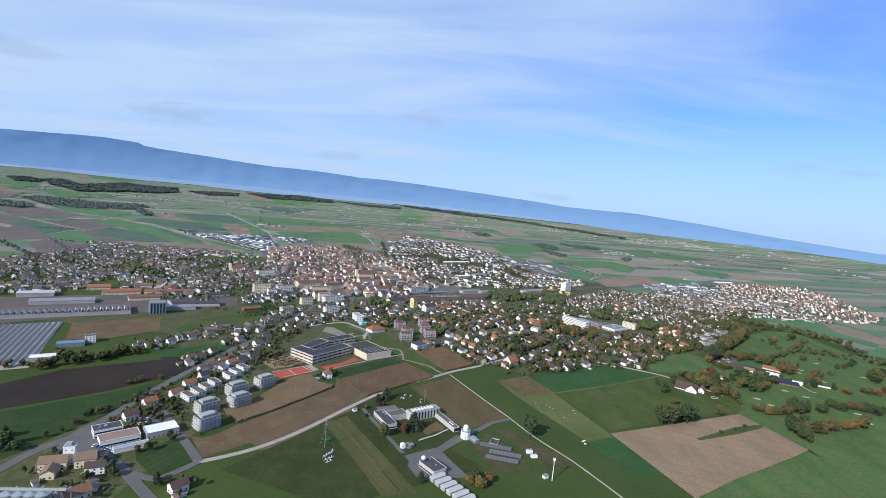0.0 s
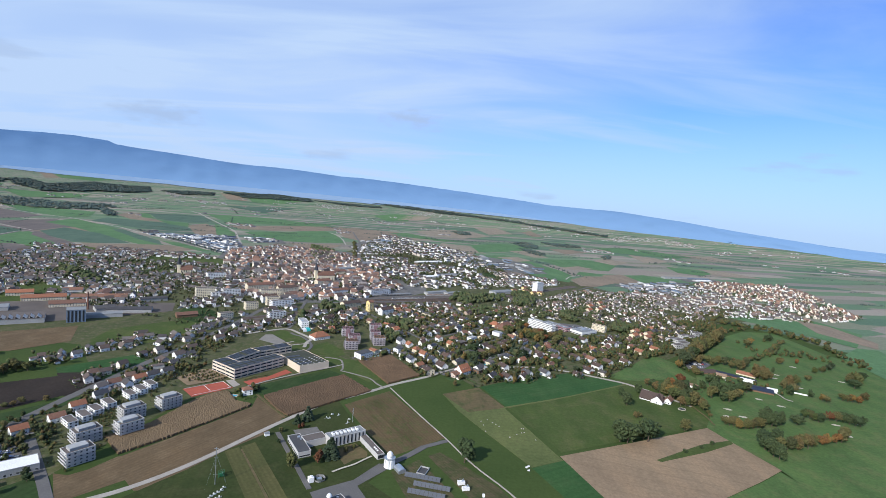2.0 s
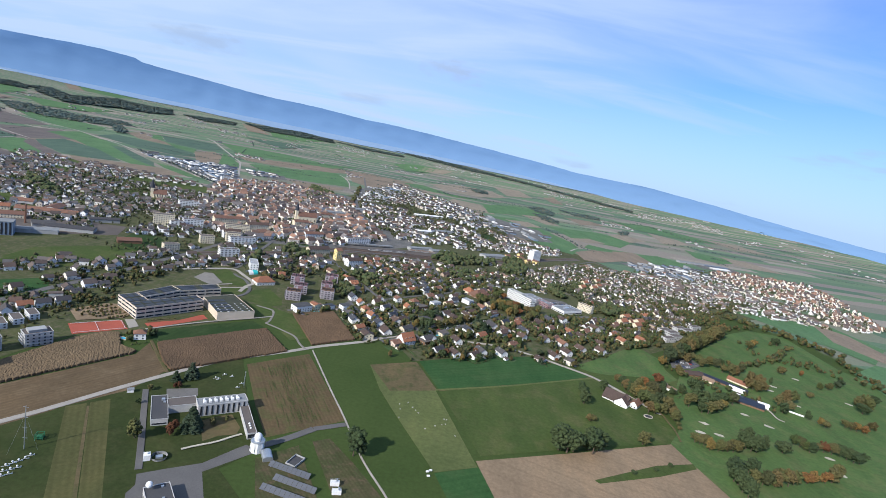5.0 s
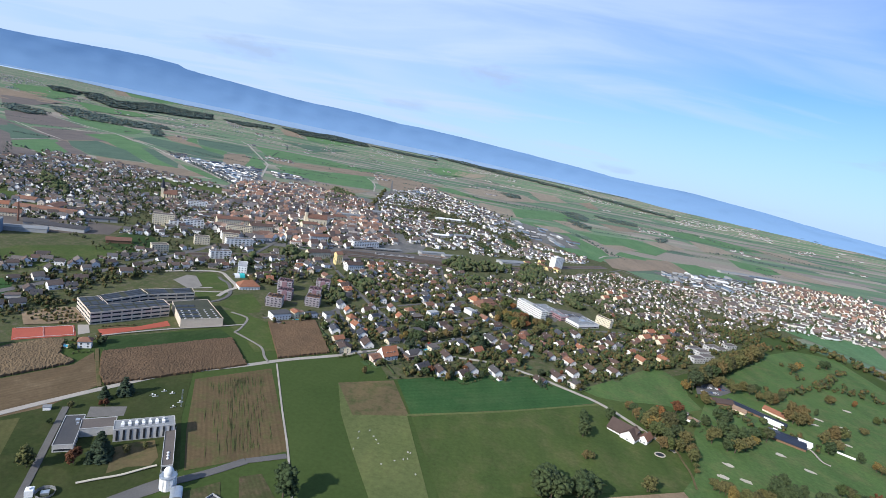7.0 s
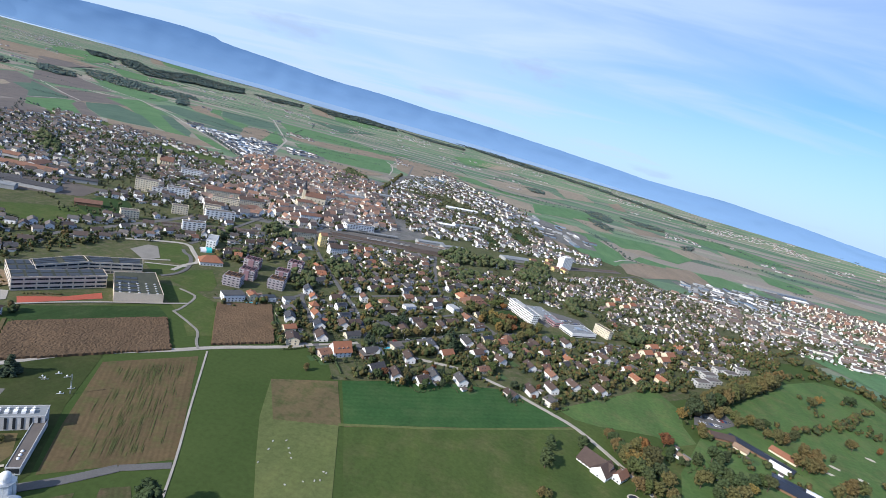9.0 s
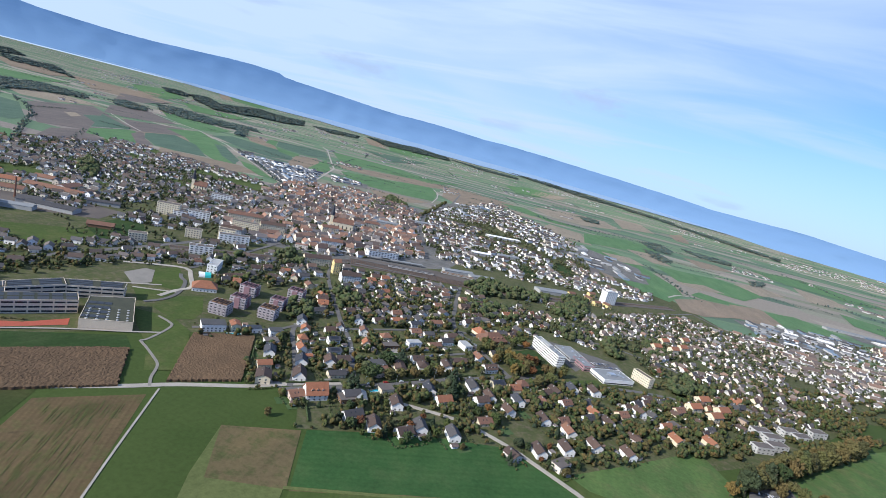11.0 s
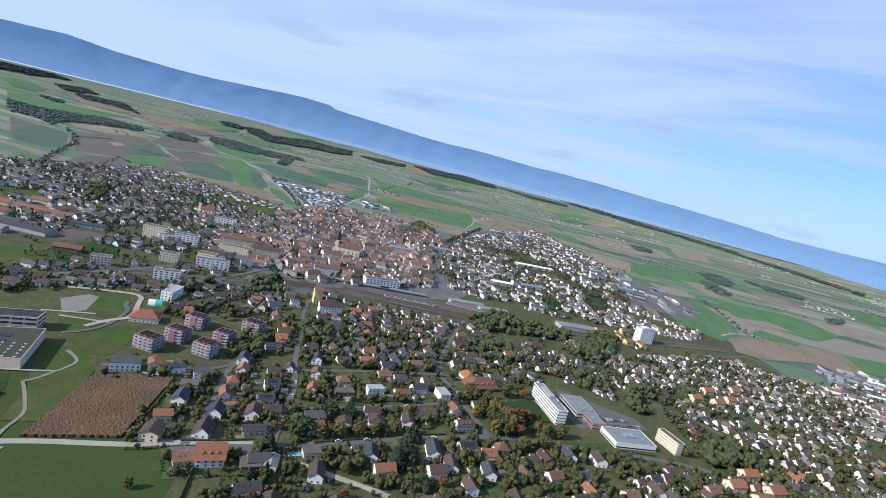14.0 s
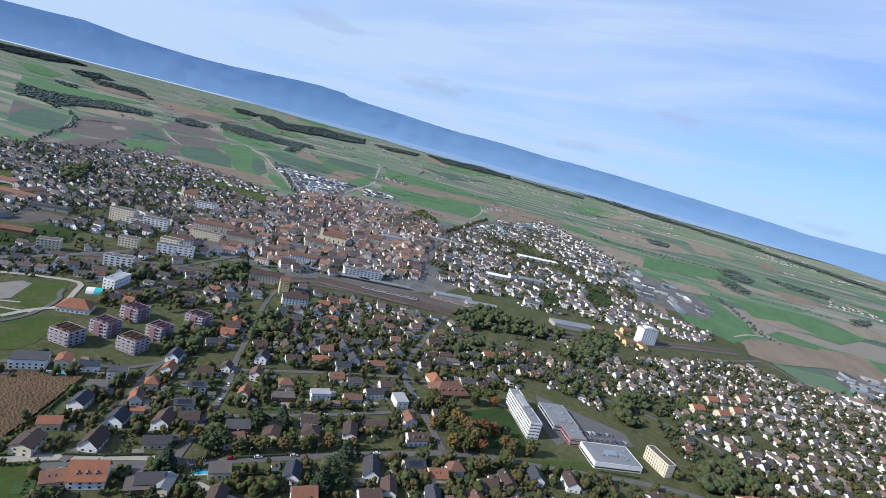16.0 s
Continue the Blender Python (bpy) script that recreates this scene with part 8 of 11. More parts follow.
# ---- commercial estates beyond the town ----
def depot(poly, ang, along_m, across_m, seed, long=(16, 40), deep=(10, 18)):
    """Sheds and halls with low roofs, in rows, with a paved yard under them."""
    rng = random.Random(seed)
    field("depot_yard", poly, "paved", "grey paved yards between the commercial sheds", "yard")
    c, s = math.cos(radians(ang)), math.sin(radians(ang))
    us, vs = [c * x + s * y for x, y in poly], [-s * x + c * y for x, y in poly]
    v = min(vs) + across_m / 2
    while v < max(vs):
        u = min(us) + rng.uniform(0, along_m)
        while u < max(us):
            L, W, h = rng.uniform(*long), rng.uniform(*deep), rng.uniform(3.5, 6.5)
            x, y = c * u - s * v, s * u + c * v
            if inside(x, y, poly) and is_free(x, y, W * 0.5):
                tone = rng.choice(("white", "sheet", "dark", "sheet", "brown_flat", "grey", "tile_grey", "sheet", "dark", "blue_sheet"))
                b = base("commercial_shed", x, y, ang + rng.choice((0, 0, 90)), "large commercial shed with a " + {"white": "white sheet", "blue_sheet": "blue-grey sheet", "dark": "dark felt", "brown_flat": "brown gravelled"}.get(tone, "grey sheet") + " roof", "shed", "commercial sheds")
                Shape().box(-L / 2, -W / 2, -1, L / 2, W / 2, h).part("wall", [rng.choice(("white", "grey", "pale_grey", "blue_sheet"))], b)
                rise = rng.choice((0.5, 1.6, 2.4))
                Shape().add([(-L / 2 - .4, -W / 2 - .4, h), (L / 2 + .4, -W / 2 - .4, h), (L / 2 + .4, W / 2 + .4, h), (-L / 2 - .4, W / 2 + .4, h), (-L / 2 - .4, 0, h + rise), (L / 2 + .4, 0, h + rise)], [(0, 1, 5, 4), (2, 3, 4, 5), (1, 2, 5), (3, 0, 4), (3, 2, 1, 0)]).part("roof", [tone], b)
                Shape().box(-L / 4, -W / 2 - 0.08, 0, -L / 4 + 5, -W / 2, 3.6).part("gate", ["dark"], b)
                take_box(x, y, ang, (L + 4) * UNIT, (W + 4) * UNIT)
            u += along_m * rng.uniform(0.8, 1.3)
        v += across_m


depot([(-890, 1851), (-758, 1784), (-635, 1858), (-591, 1890), (-429, 1574), (-468, 1452), (-625, 1584), (-745, 1691)], -43, 34, 24, 81)
depot([(-549, 1885), (-418, 1907), (-376, 1799), (-478, 1753)], -15, 44, 30, 82)
depot([(623, 1440), (906, 1616), (924, 1480), (768, 1345), (650, 1340)], 12, 40, 26, 83, (14, 38), (8, 14))
depot([(-176, 1858), (-150, 2100), (-90, 2250), (0, 2080), (-40, 1800), (-110, 1720)], 30, 42, 30, 84)
depot([(240, 1640), (300, 1930), (470, 1790), (470, 1560), (390, 1520)], 15, 64, 46, 85, (24, 60), (12, 20))
depot([(943, 1725), (1114, 1790), (1130, 1700), (960, 1650)], 20, 105, 50, 86, (80, 130), (18, 26))

# ---- houses that can be told apart, one by one ----
def near_houses():
    def h(p, rot=47, **k):
        house(p[0], p[1], rot, **k)
    h(((122.7, 616.2)), 44, L=20, W=16, h=5.0, rh=8.5, roof="tile_orange", style="gable", wall="white", dormers=3, words="large house with a steep orange tiled roof and three dormers", name="house")
    h(((83.4, 611.2)), 121, L=15, W=13, roof="tile_brown", wall="cream")
    h(((72.9, 626.9)), 47, L=13, W=10, h=4.5, roof="tile_orange", wall="cream")
    h(((100.0, 632.4)), 121, L=17, W=12, h=3.6, rh=5.5, roof="tile_brown", wall="white")
    h(((120.3, 653.0)), 47, L=18, W=10, h=3.4, rh=2.6, roof="tile_grey", wall="cream")
    h(((90.0, 651.4)), 121, L=13, W=12, h=4, rh=4.5, roof="tile_slate", wall="white")
    h(((107.2, 666.6)), 121, L=14, W=12, h=4.4, rh=4.4, roof="tile_brown", wall="white")
    h(((63.7, 647.5)), 121, L=16, W=11, h=4.6, rh=3.6, roof="tile_slate", wall="white", panels=True)
    h(((100.6, 685.7)), 47, L=14, W=10, h=4.4, rh=2.2, roof="tile_slate", wall="white", panels=True)
    h(((90.6, 703.5)), 47, L=13, W=10, h=5.6, rh=2.4, roof="tile_slate", wall="white", panels=True)
    h(((55.3, 661.5)), 47, L=14, W=11, h=5.4, roof="brown_flat", style="flat", wall="white")
    h(((47.7, 679.2)), 47, L=14, W=11, h=6.2, roof="dark", style="flat", wall="white")
    h(((30.5, 672.6)), 47, L=15, W=9, h=4.5, roof="panel", style="flat", wall="white")
    h(((17.8, 664.5)), 137, L=13, W=10, h=6.0, rh=1.8, roof="tile_orange", wall="cream")
    h(((6.3, 651.7)), 47, L=24, W=15, h=6.5, roof="dark", style="flat", wall="white")
    h(((69.6, 687.0)), 47, L=10, W=10, h=4.5, rh=3.8, roof="tile_orange", style="hip", wall="cream")
    h(((78.6, 670.2)), 137, L=12, W=9, h=4.5, rh=4, roof="tile_orange", wall="white", panels=True)
    h(((88.2, 664.5)), 47, L=9, W=6, h=2.5, rh=1.2, roof="tile_orange", wall="white", windows=False, chimney=False, words="small garage with an orange tiled roof", name="garage")
    h(((61.0, 705.6)), 121, L=11, W=10, h=4.4, rh=4.2, roof="tile_orange", wall="white")
    h(((49.0, 719.3)), 121, L=14, W=11, h=5, rh=4.5, roof="tile_slate", wall="white")
    h(((77.8, 720.7)), 47, L=12, W=9, h=4, rh=4, roof="tile_brown", wall="white")
    h(((115.6, 718.8)), 121, L=11, W=9, h=5.5, rh=4.4, roof="tile_orange", wall="cream")
    h(((101.5, 744.2)), 121, L=12, W=10, h=5.4, rh=3.6, roof="tile_russet", wall="white")
    h(((121.8, 752.7)), 47, L=13, W=11, h=3.6, rh=3.5, roof="tile_russet", style="hip", wall="cream")
    h(((148.8, 757.4)), 47, L=18, W=10, h=5.8, roof="grey", style="flat", wall="white")
    h(((132.2, 738.2)), 47, L=20, W=11, h=3.2, roof="brown_flat", style="flat", wall="wood")
    h(((138.7, 691.9)), 47, L=18, W=13, h=4.2, roof="dark", style="flat", wall="wood")
    h(((155.3, 702.7)), 121, L=18, W=12, h=3.6, rh=2.4, roof="tile_brown", wall="cream")
    h(((171.9, 718.3)), 121, L=14, W=13, h=4.4, rh=3.4, roof="tile_brown", style="hip", wall="white")
    h(((160.0, 659.3)), 47, L=14, W=12, h=3.6, roof="brown_flat", style="flat", wall="cream")
    h(((142.0, 626.7)), 47, L=14, W=13, h=3.4, roof="brown_flat", style="flat", wall="wood")
    h(((150.5, 634.5)), 121, L=14, W=9, h=4, rh=2, roof="sheet", wall="cream", windows=False)
    h(((189.1, 736.2)), 121, L=18, W=11, h=4.6, rh=3, roof="tile_brown", wall="white")
    h(((195.4, 757.2)), 47, L=20, W=10, h=3.4, rh=2.2, roof="tile_brown", wall="cream")
    h(((210.2, 779.0)), 137, L=14, W=11, h=4.8, rh=3.8, roof="tile_russet", wall="white")
    h(((224.5, 763.1)), 47, L=18, W=12, h=4.4, rh=4, roof="tile_brown", wall="white", dormers=3)
    h(((192.4, 797.3)), 137, L=18, W=12, h=7.0, roof="grey", style="flat", wall="white")
    h(((166.0, 772.8)), 47, L=17, W=10, h=3.6, rh=2.6, roof="tile_russet", wall="cream")
    h(((173.8, 809.2)), 47, L=16, W=11, h=4.2, rh=3.4, roof="tile_brown", wall="white")
    h(((152.7, 794.3)), 47, L=14, W=11, h=3.8, rh=2.8, roof="tile_grey", wall="white")
    h(((133.5, 806.0)), 47, L=15, W=11, h=5.4, rh=2.8, roof="tile_slate", wall="white")
    h(((148.8, 833.8)), 47, L=18, W=11, h=3.6, rh=3.2, roof="tile_russet", wall="white")
    h(((114.4, 801.2)), 47, L=16, W=10, h=4.2, rh=2.8, roof="tile_orange", wall="white")
    h(((85.8, 766.0)), 121, L=13, W=11, h=5.4, rh=3.6, roof="tile_grey", wall="white")
    h(((100.3, 785.4)), 47, L=16, W=11, h=3.6, rh=3.2, roof="tile_brown", wall="white")
    h(((80.3, 737.1)), 121, L=10, W=9, h=3.6, rh=3.6, roof="tile_brown", wall="white")
    h(((219.0, 715.3)), 121, L=20, W=12, h=4, rh=4.6, roof="tile_grey", wall="white")
    h(((236.5, 736.2)), 47, L=17, W=11, h=4.6, rh=3, roof="tile_slate", wall="cream", panels=True)
    h(((257.1, 752.9)), 47, L=13, W=12, h=4.6, rh=4.6, roof="tile_russet", style="hip", wall="white")
    h(((203.3, 673.9)), 47, L=17, W=11, h=4, rh=4, roof="tile_orange", wall="white")
    h(((234.9, 708.3)), 121, L=16, W=11, h=4, rh=3.4, roof="tile_brown", wall="white")
    h(((279.2, 753.4)), 47, L=16, W=11, h=4, rh=3.6, roof="tile_brown", wall="cream")
    h(((302.3, 783.9)), 121, L=14, W=12, h=4.4, rh=4.4, roof="tile_slate", wall="white")
    h(((323.7, 796.5)), 121, L=15, W=12, h=4.6, rh=4, roof="tile_brown", wall="white")
    # at the southern edge of the houses
    for p, rot, rf in (((172.4, 607.5), 121, "tile_brown"), ((199.9, 625.8), 121, "tile_grey"), ((222.3, 632.5), 121, "tile_grey"), ((281.2, 703.0), 121, "tile_brown"), ((258.0, 719.0), 121, "tile_slate"), ((230.2, 695.3), 47, "tile_brown"), ((175.0, 643.5), 121, "tile_brown"), ((189.0, 681.9), 121, "tile_slate"), ((143.6, 631.6), 47, "tile_grey"), ((281.8, 653.4), 121, "tile_brown"), ((300.7, 671.3), 121, "tile_brown"), ((321.9, 691.1), 121, "tile_brown"), ((347.9, 697.8), 121, "tile_brown"), ((302.0, 698.3), 121, "tile_russet"), ((334.8, 738.6), 121, "tile_brown"), ((365.5, 785.5), 121, "tile_brown"), ((392.9, 753.5), 121, "tile_orange"), ((424.7, 772.6), 121, "tile_orange")):
        h(p, rot, L=15, W=11, h=4.4, rh=3.8, roof=rf, wall="white" if rf != "tile_orange" else "cream")
    for p in ((437.0, 1037.2), (428.7, 1067.1), (412.3, 1024.9), (452.9, 1062.2), (463.9, 1107.4)):
        h(p, 40, L=18, W=12, h=6, rh=4, roof="tile_orange", wall="cream")
    for p in ((439.0, 872.8), (455.4, 859.3), (442.9, 836.4), (424.4, 842.8)):
        h(p, 40, L=20, W=13, h=6, rh=4, roof="tile_orange", wall="cream")


near_houses()

# ---- the rest of the town, quarter by quarter ----
RD = random.Random(3)
ROWS = {"near": [], "mid": []}


OPEN = [[(322.3, 959.1), (367.4, 1006.5), (391.9, 981.3), (387.7, 954.8), (346.0, 911.8)], [(384.8, 900.7), (426.9, 945.1), (467.6, 938.2), (455.7, 901.5), (403.3, 857.4), (385.2, 868.7)], [(-275.9, 705.8), (-283.0, 761.3), (-238.0, 775.8), (-212.9, 752.6), (-219.9, 700.1), (-232.4, 678.4)], [(272.5, 909.8), (299.5, 910.0), (324.7, 908.2), (350.9, 908.7), (359.7, 891.7), (326.4, 862.1), (316.9, 865.7), (306.2, 839.6), (287.6, 862.1)], [(249.2, 1338.6), (245.3, 1473.5), (288.5, 1475.2), (294.9, 1356.2), (276.4, 1312.9)], [(176.7, 1307.2), (205.2, 1336.5), (233.0, 1243.8), (191.5, 1227.8)], [(-107.6, 690.3), (-122.9, 717.0), (-112.2, 734.7), (-97.4, 735.1), (-66.6, 707.3), (-66.8, 684.8), (-77.2, 656.6)]]


def quarter(poly, ang, along_m, across_m, size=(11, 15, 9, 11), heights=(4.2, 6.0), roofs=("tile_brown", "tile_grey", "tile_brown", "tile_russet", "tile_grey", "tile_brown", "tile_brown", "tile_grey", "tile_russet", "tile_brown", "tile_orange"), old=False, fill=0.9, jitter=0.28, flip=0.35, turn=9, gaps=-0.3):
    c, s = math.cos(radians(ang)), math.sin(radians(ang))
    along_m, across_m = along_m * UNIT, across_m * UNIT
    us = [c * x + s * y for x, y in poly]
    vs = [-s * x + c * y for x, y in poly]
    v = min(vs)
    while v < max(vs):
        u = min(us) + RD.uniform(0, along_m)
        while u < max(us):
            uu, vv = u + RD.uniform(-jitter, jitter) * along_m, v + RD.uniform(-jitter, jitter) * across_m
            x, y = c * uu - s * vv, s * uu + c * vv
            L, W = 0.93 * RD.uniform(size[0], size[1]), 0.93 * RD.uniform(size[2], size[3])
            h, rot = RD.uniform(*heights), ang + RD.uniform(-turn, turn) + (90 if RD.random() < flip else 0)
            if RD.random() < fill and inside(x, y, poly) and not any(inside(x, y, k) for k in OPEN) and noise.noise((x * 0.014, y * 0.014, 2.0)) > gaps and is_free(x, y, max(L, W) * 0.5 * UNIT):
                take(x, y, max(L, W) * 0.48 * UNIT)
                LOTS.append((x, y, max(L, W) * UNIT))
                ROWS.setdefault("old" if old else "new", []).append((x, y, rot, L, W, h, (RD.uniform(4.0, 6.2) if old else RD.uniform(2.4, 3.8)) if RD.random() < 0.92 else 0.0, RD.choice(roofs)))
            u += along_m
        v += across_m


VILLAS = [(45.5, 711.8), (18.2, 754.5), (15.3, 816.3), (-19.2, 872.9), (-6.9, 930.1), (78.4, 940.6), (149.5, 1000.1), (219.5, 977.3), (252.0, 900.4), (239.6, 851.2), (224.5, 804.9), (245.0, 769.2)] + [(247.3, 631.7), (214.9, 615.2), (169.5, 595.8), (127.4, 582.1)]
quarter([(18, 754), (15, 816), (-19, 872), (-7, 930), (78, 940), (149, 1000), (219, 977), (252, 900), (239, 851), (160, 830), (90, 770)], 47.5, 22, 24, size=(11, 14.5, 9.5, 11.5), heights=(4.6, 6.2), turn=10, gaps=-2)
quarter(VILLAS, 47.5, 29, 32, size=(13, 17.5, 10, 12.5), heights=(4.2, 5.6), turn=10, gaps=-2)
quarter([(245.0, 769.2), (281.3, 795.1), (335.7, 824.5), (411.2, 855.5)] + [(412.3, 727.5), (364.3, 693.4), (301.8, 638.6), (250.8, 634.4)], 47.5, 26, 29, size=(12.5, 17, 10, 12))
quarter([(213.5, 1029.7), (236.3, 1093.1), (333.7, 1099.2), (471.0, 1283.6), (568.9, 1280.5), (650.3, 1261.0), (613.6, 1150.6), (499.4, 1035.1), (441.8, 965.5), (394.4, 945.8), (393.8, 1043.8), (357.7, 1010.0), (340.6, 945.2), (283.4, 938.1), (241.3, 936.5)], 42, 14.5, 16, size=(6.5, 11.5, 6, 8), jitter=0.42, turn=22, fill=0.8, heights=(3.8, 5.8))
quarter([(394.3, 939.9), (497.9, 1027.4), (613.6, 1150.6), (555.7, 976.3), (411.2, 855.5)], 42, 16.5, 18, size=(8, 13, 6.5, 8.5), jitter=0.4, turn=18, fill=0.84, heights=(2.8, 4.6))
quarter([(431.0, 875.3), (555.7, 986.1), (653.0, 999.3), (576.3, 922.4), (474.6, 842.5), (421.6, 772.2), (391.0, 775.0)], 42, 17, 18, size=(8, 13, 6.5, 8.5), jitter=0.4, turn=18, fill=0.8, heights=(2.8, 4.6))
quarter([(336.1, 827.5), (417.5, 933.8), (795.1, 1262.2), (635.8, 1005.2), (521.1, 909.0), (389.4, 787.3), (312.8, 726.5)], 42, 18, 19, size=(8, 12, 7, 9))
quarter([(691.8, 1391.0), (900, 1500), (960, 1300), (936.8, 1089.9), (699.8, 1085.2), (468.2, 1080.6), (401.1, 1145.1)], 8, 21, 19, size=(9, 26, 7, 9), jitter=0.35, turn=10, flip=0.15, fill=0.85, heights=(4.0, 6.0))
quarter([(900, 1500), (964, 1609), (1032, 1657), (1362, 1750), (1300, 1560), (1143, 1187), (936, 1089), (960, 1300)], 25, 20, 21, size=(9, 16, 8, 10), old=True, jitter=0.35, turn=14, fill=0.85, heights=(4.0, 6.5))
quarter([(-565.7, 939.5), (-692.2, 1025.5), (-693.8, 1158.6), (-598.2, 1254.1), (-312.3, 1233.2), (-248.6, 1222.1), (-230.3, 1141.9), (-332.3, 1009.0), (-463.4, 941.9)], 24, 14.5, 15.5, size=(7, 11, 6.5, 8.5), jitter=0.38, turn=18, fill=0.85)
quarter([(-477.2, 828.7), (-564.6, 935.2), (-446.1, 932.0), (-323.3, 1002.1), (-258.2, 1048.2), (-211.2, 915.8), (-226.1, 841.8), (-308.4, 817.5), (-345.4, 772.0)], 30, 17, 18, size=(8, 15, 7, 10), heights=(4.5, 8), jitter=0.4, turn=20, fill=0.8)
quarter([(-210.7, 739.1), (-220.8, 772.0), (-193.5, 804.1), (-167.0, 904.6), (-85.0, 922.5), (-22.7, 831.8), (-14.6, 764.7), (-54.1, 742.8), (-102.5, 764.1), (-139.9, 730.0), (-161.7, 692.9)], 42, 18, 19, size=(9, 14, 7.5, 10), heights=(4, 6.5), jitter=0.4, turn=20, fill=0.8)
quarter([(-235.6, 400.0), (-219.8, 457.8), (-207.7, 541.9), (-197.0, 661.0), (-170.8, 767.1), (-147.5, 739.6), (-175.5, 615.2), (-192.3, 518.3), (-201.1, 461.7), (-217.9, 392.7)], 50, 20, 22)
quarter([(-301.5, 553.0), (-251.8, 633.0), (-205.6, 712.8), (-186.5, 761.3), (-260.9, 779.4), (-258.3, 685.2), (-280.7, 634.6), (-299.7, 603.1), (-320.1, 569.1)], 40, 15, 16, size=(8, 13, 7, 9), heights=(3.5, 5.5), jitter=0.35, turn=15)
quarter([(-828.0, 917.0), (-818.6, 1085.8), (-807.6, 1269.0), (-696.6, 1231.2), (-508.4, 903.0), (-527.7, 806.3), (-608.6, 745.6), (-638.0, 707.3)], 30, 17, 18, size=(8, 15, 7, 10), heights=(4, 7), jitter=0.4, turn=20, fill=0.82)
quarter([(-85.0, 922.5), (-16.5, 962.5), (8.8, 930.7), (10.8, 849.5), (7.9, 803.6), (-25.1, 827.1)], 45, 20, 24, heights=(5, 8))
quarter([(-268.6, 960.1), (-352.8, 1160.8), (-454.2, 1514.0), (-319.0, 1685.1), (-163.8, 1632.8), (-31.3, 1418.3), (40.8, 1124.0), (-30.5, 980.1), (-109.4, 946.7), (-167.0, 904.6)], 44, 14.5, 13.5, size=(11, 26, 9, 13), heights=(5.0, 9.0), old=True, fill=0.93, flip=0.4, jitter=0.3, turn=16, gaps=-0.6)
quarter([(-255.2, 1230.1), (-319.0, 1685.1), (-188.9, 1634.2), (-187.8, 1456.0), (-264.1, 1348.9)], 40, 17, 18, old=True)
quarter([(-27.5, 1302.8), (-100.5, 1578.4), (26.0, 1635.3), (255.2, 1439.7), (340.4, 1378.1), (290.8, 1231.0), (165.2, 1177.2), (65.3, 1151.4)], 38, 20, 22, size=(11, 22, 9, 13), heights=(4.5, 9), fill=0.8, jitter=0.4, turn=15)
quarter([(-135.1, 1658.5), (-128.5, 2144.1), (73.0, 2031.4), (0.3, 1719.9)], 30, 20, 22)
quarter([(234.6, 1310.5), (276.7, 1541.2), (386.4, 1447.5), (477.3, 1426.3), (419.2, 1321.1), (319.8, 1278.4)], 38, 17, 18, size=(9, 13, 8, 10))
quarter([(-870, 1338), (-765, 1372), (-480, 1378), (-420, 1330), (-598, 1256), (-696, 1233), (-807, 1271)], 24, 17, 18, size=(9, 13, 7.5, 9.5), jitter=0.3, turn=14, fill=0.9)
quarter([(-433.0, 1632.9), (-376.7, 1720.2), (-293.1, 1639.9), (-304.3, 1404.0), (-374.0, 1412.9)], 30, 17, 18)
quarter([(52.0, 659.0), (104.6, 634.9), (80.3, 603.0), (63.9, 629.6)], 47, 17, 17)


quarter([(-105.1, 2066.8), (-87.6, 2489.7), (90.6, 2247.7), (284.3, 1931.4), (300.3, 1693.7), (256.9, 1513.4), (161.4, 1652.5), (21.7, 1811.5)], 38, 24, 25, size=(13, 26, 10, 14), heights=(5, 11), jitter=0.35, turn=15)
quarter([(630.2, 1440.3), (700.9, 1413.5), (657.1, 1281.5), (635.6, 1355.6)], 30, 20, 22, size=(12, 26, 9, 14), heights=(4, 6), jitter=0.35)


quarter([(-249.9, 543.1), (-228.6, 582.3), (-233.2, 680.9), (-204.4, 701.4), (-181.3, 642.8), (-176.1, 564.9), (-181.2, 512.7), (-206.8, 488.1)], 50, 18, 19, size=(9, 14, 8, 10), heights=(4.5, 6.5), jitter=0.35, turn=12, gaps=-2)
quarter([(2, 934), (48, 954), (128, 1006), (140, 985), (70, 935), (20, 905)], 33, 17, 16, size=(9, 12, 8, 10), heights=(4.6, 6.2), turn=9, gaps=-2)


def settle_houses():
    """The nearest become things of their own; those further off are joined, quarter by quarter."""
    new_rows = sorted(ROWS.get("new", []), key=lambda r: math.dist(r[:2], (280, 520)))
    words = dict(tile_brown="brown tiled", tile_grey="grey tiled", tile_russet="russet tiled", tile_orange="orange tiled")
    for i, (x, y, rot, L, W, h, rh, rf) in enumerate(new_rows[:205]):
        style = "gable" if rh > 0 else "flat"
        L, W, h = round(L), round(W), (3.8, 4.6, 5.6)[i % 3]
        rf = rf if rh > 0 else "brown_flat"
        simple_house(x, y, rot, L, W, h, 0.0 if rh == 0 else (2.6, 3.2, 3.6)[i % 3], rf, style, ("wall", "white", "wall", "cream")[i % 4], f"light rendered house with a {words.get(rf, 'gravelled flat')} roof in a garden", (0, 1, 2, 0, 1)[i % 5])
    rest = [r[:7] for r in new_rows[205:]]
    joined_houses("town_houses", [r for r in rest if r[0] >= 230], "many light rendered houses with brown tiled roofs paled by haze")
    joined_houses("town_houses", [r for r in rest if r[0] < 230], "many white rendered houses with dark brown tiled roofs", roofs="dark_roofs")
    joined_houses("old_town_houses", [r[:7] for r in ROWS.get("old", [])], "close-set old town houses with orange tiled roofs", roofs="old_roofs", walls="old_walls")


settle_houses()


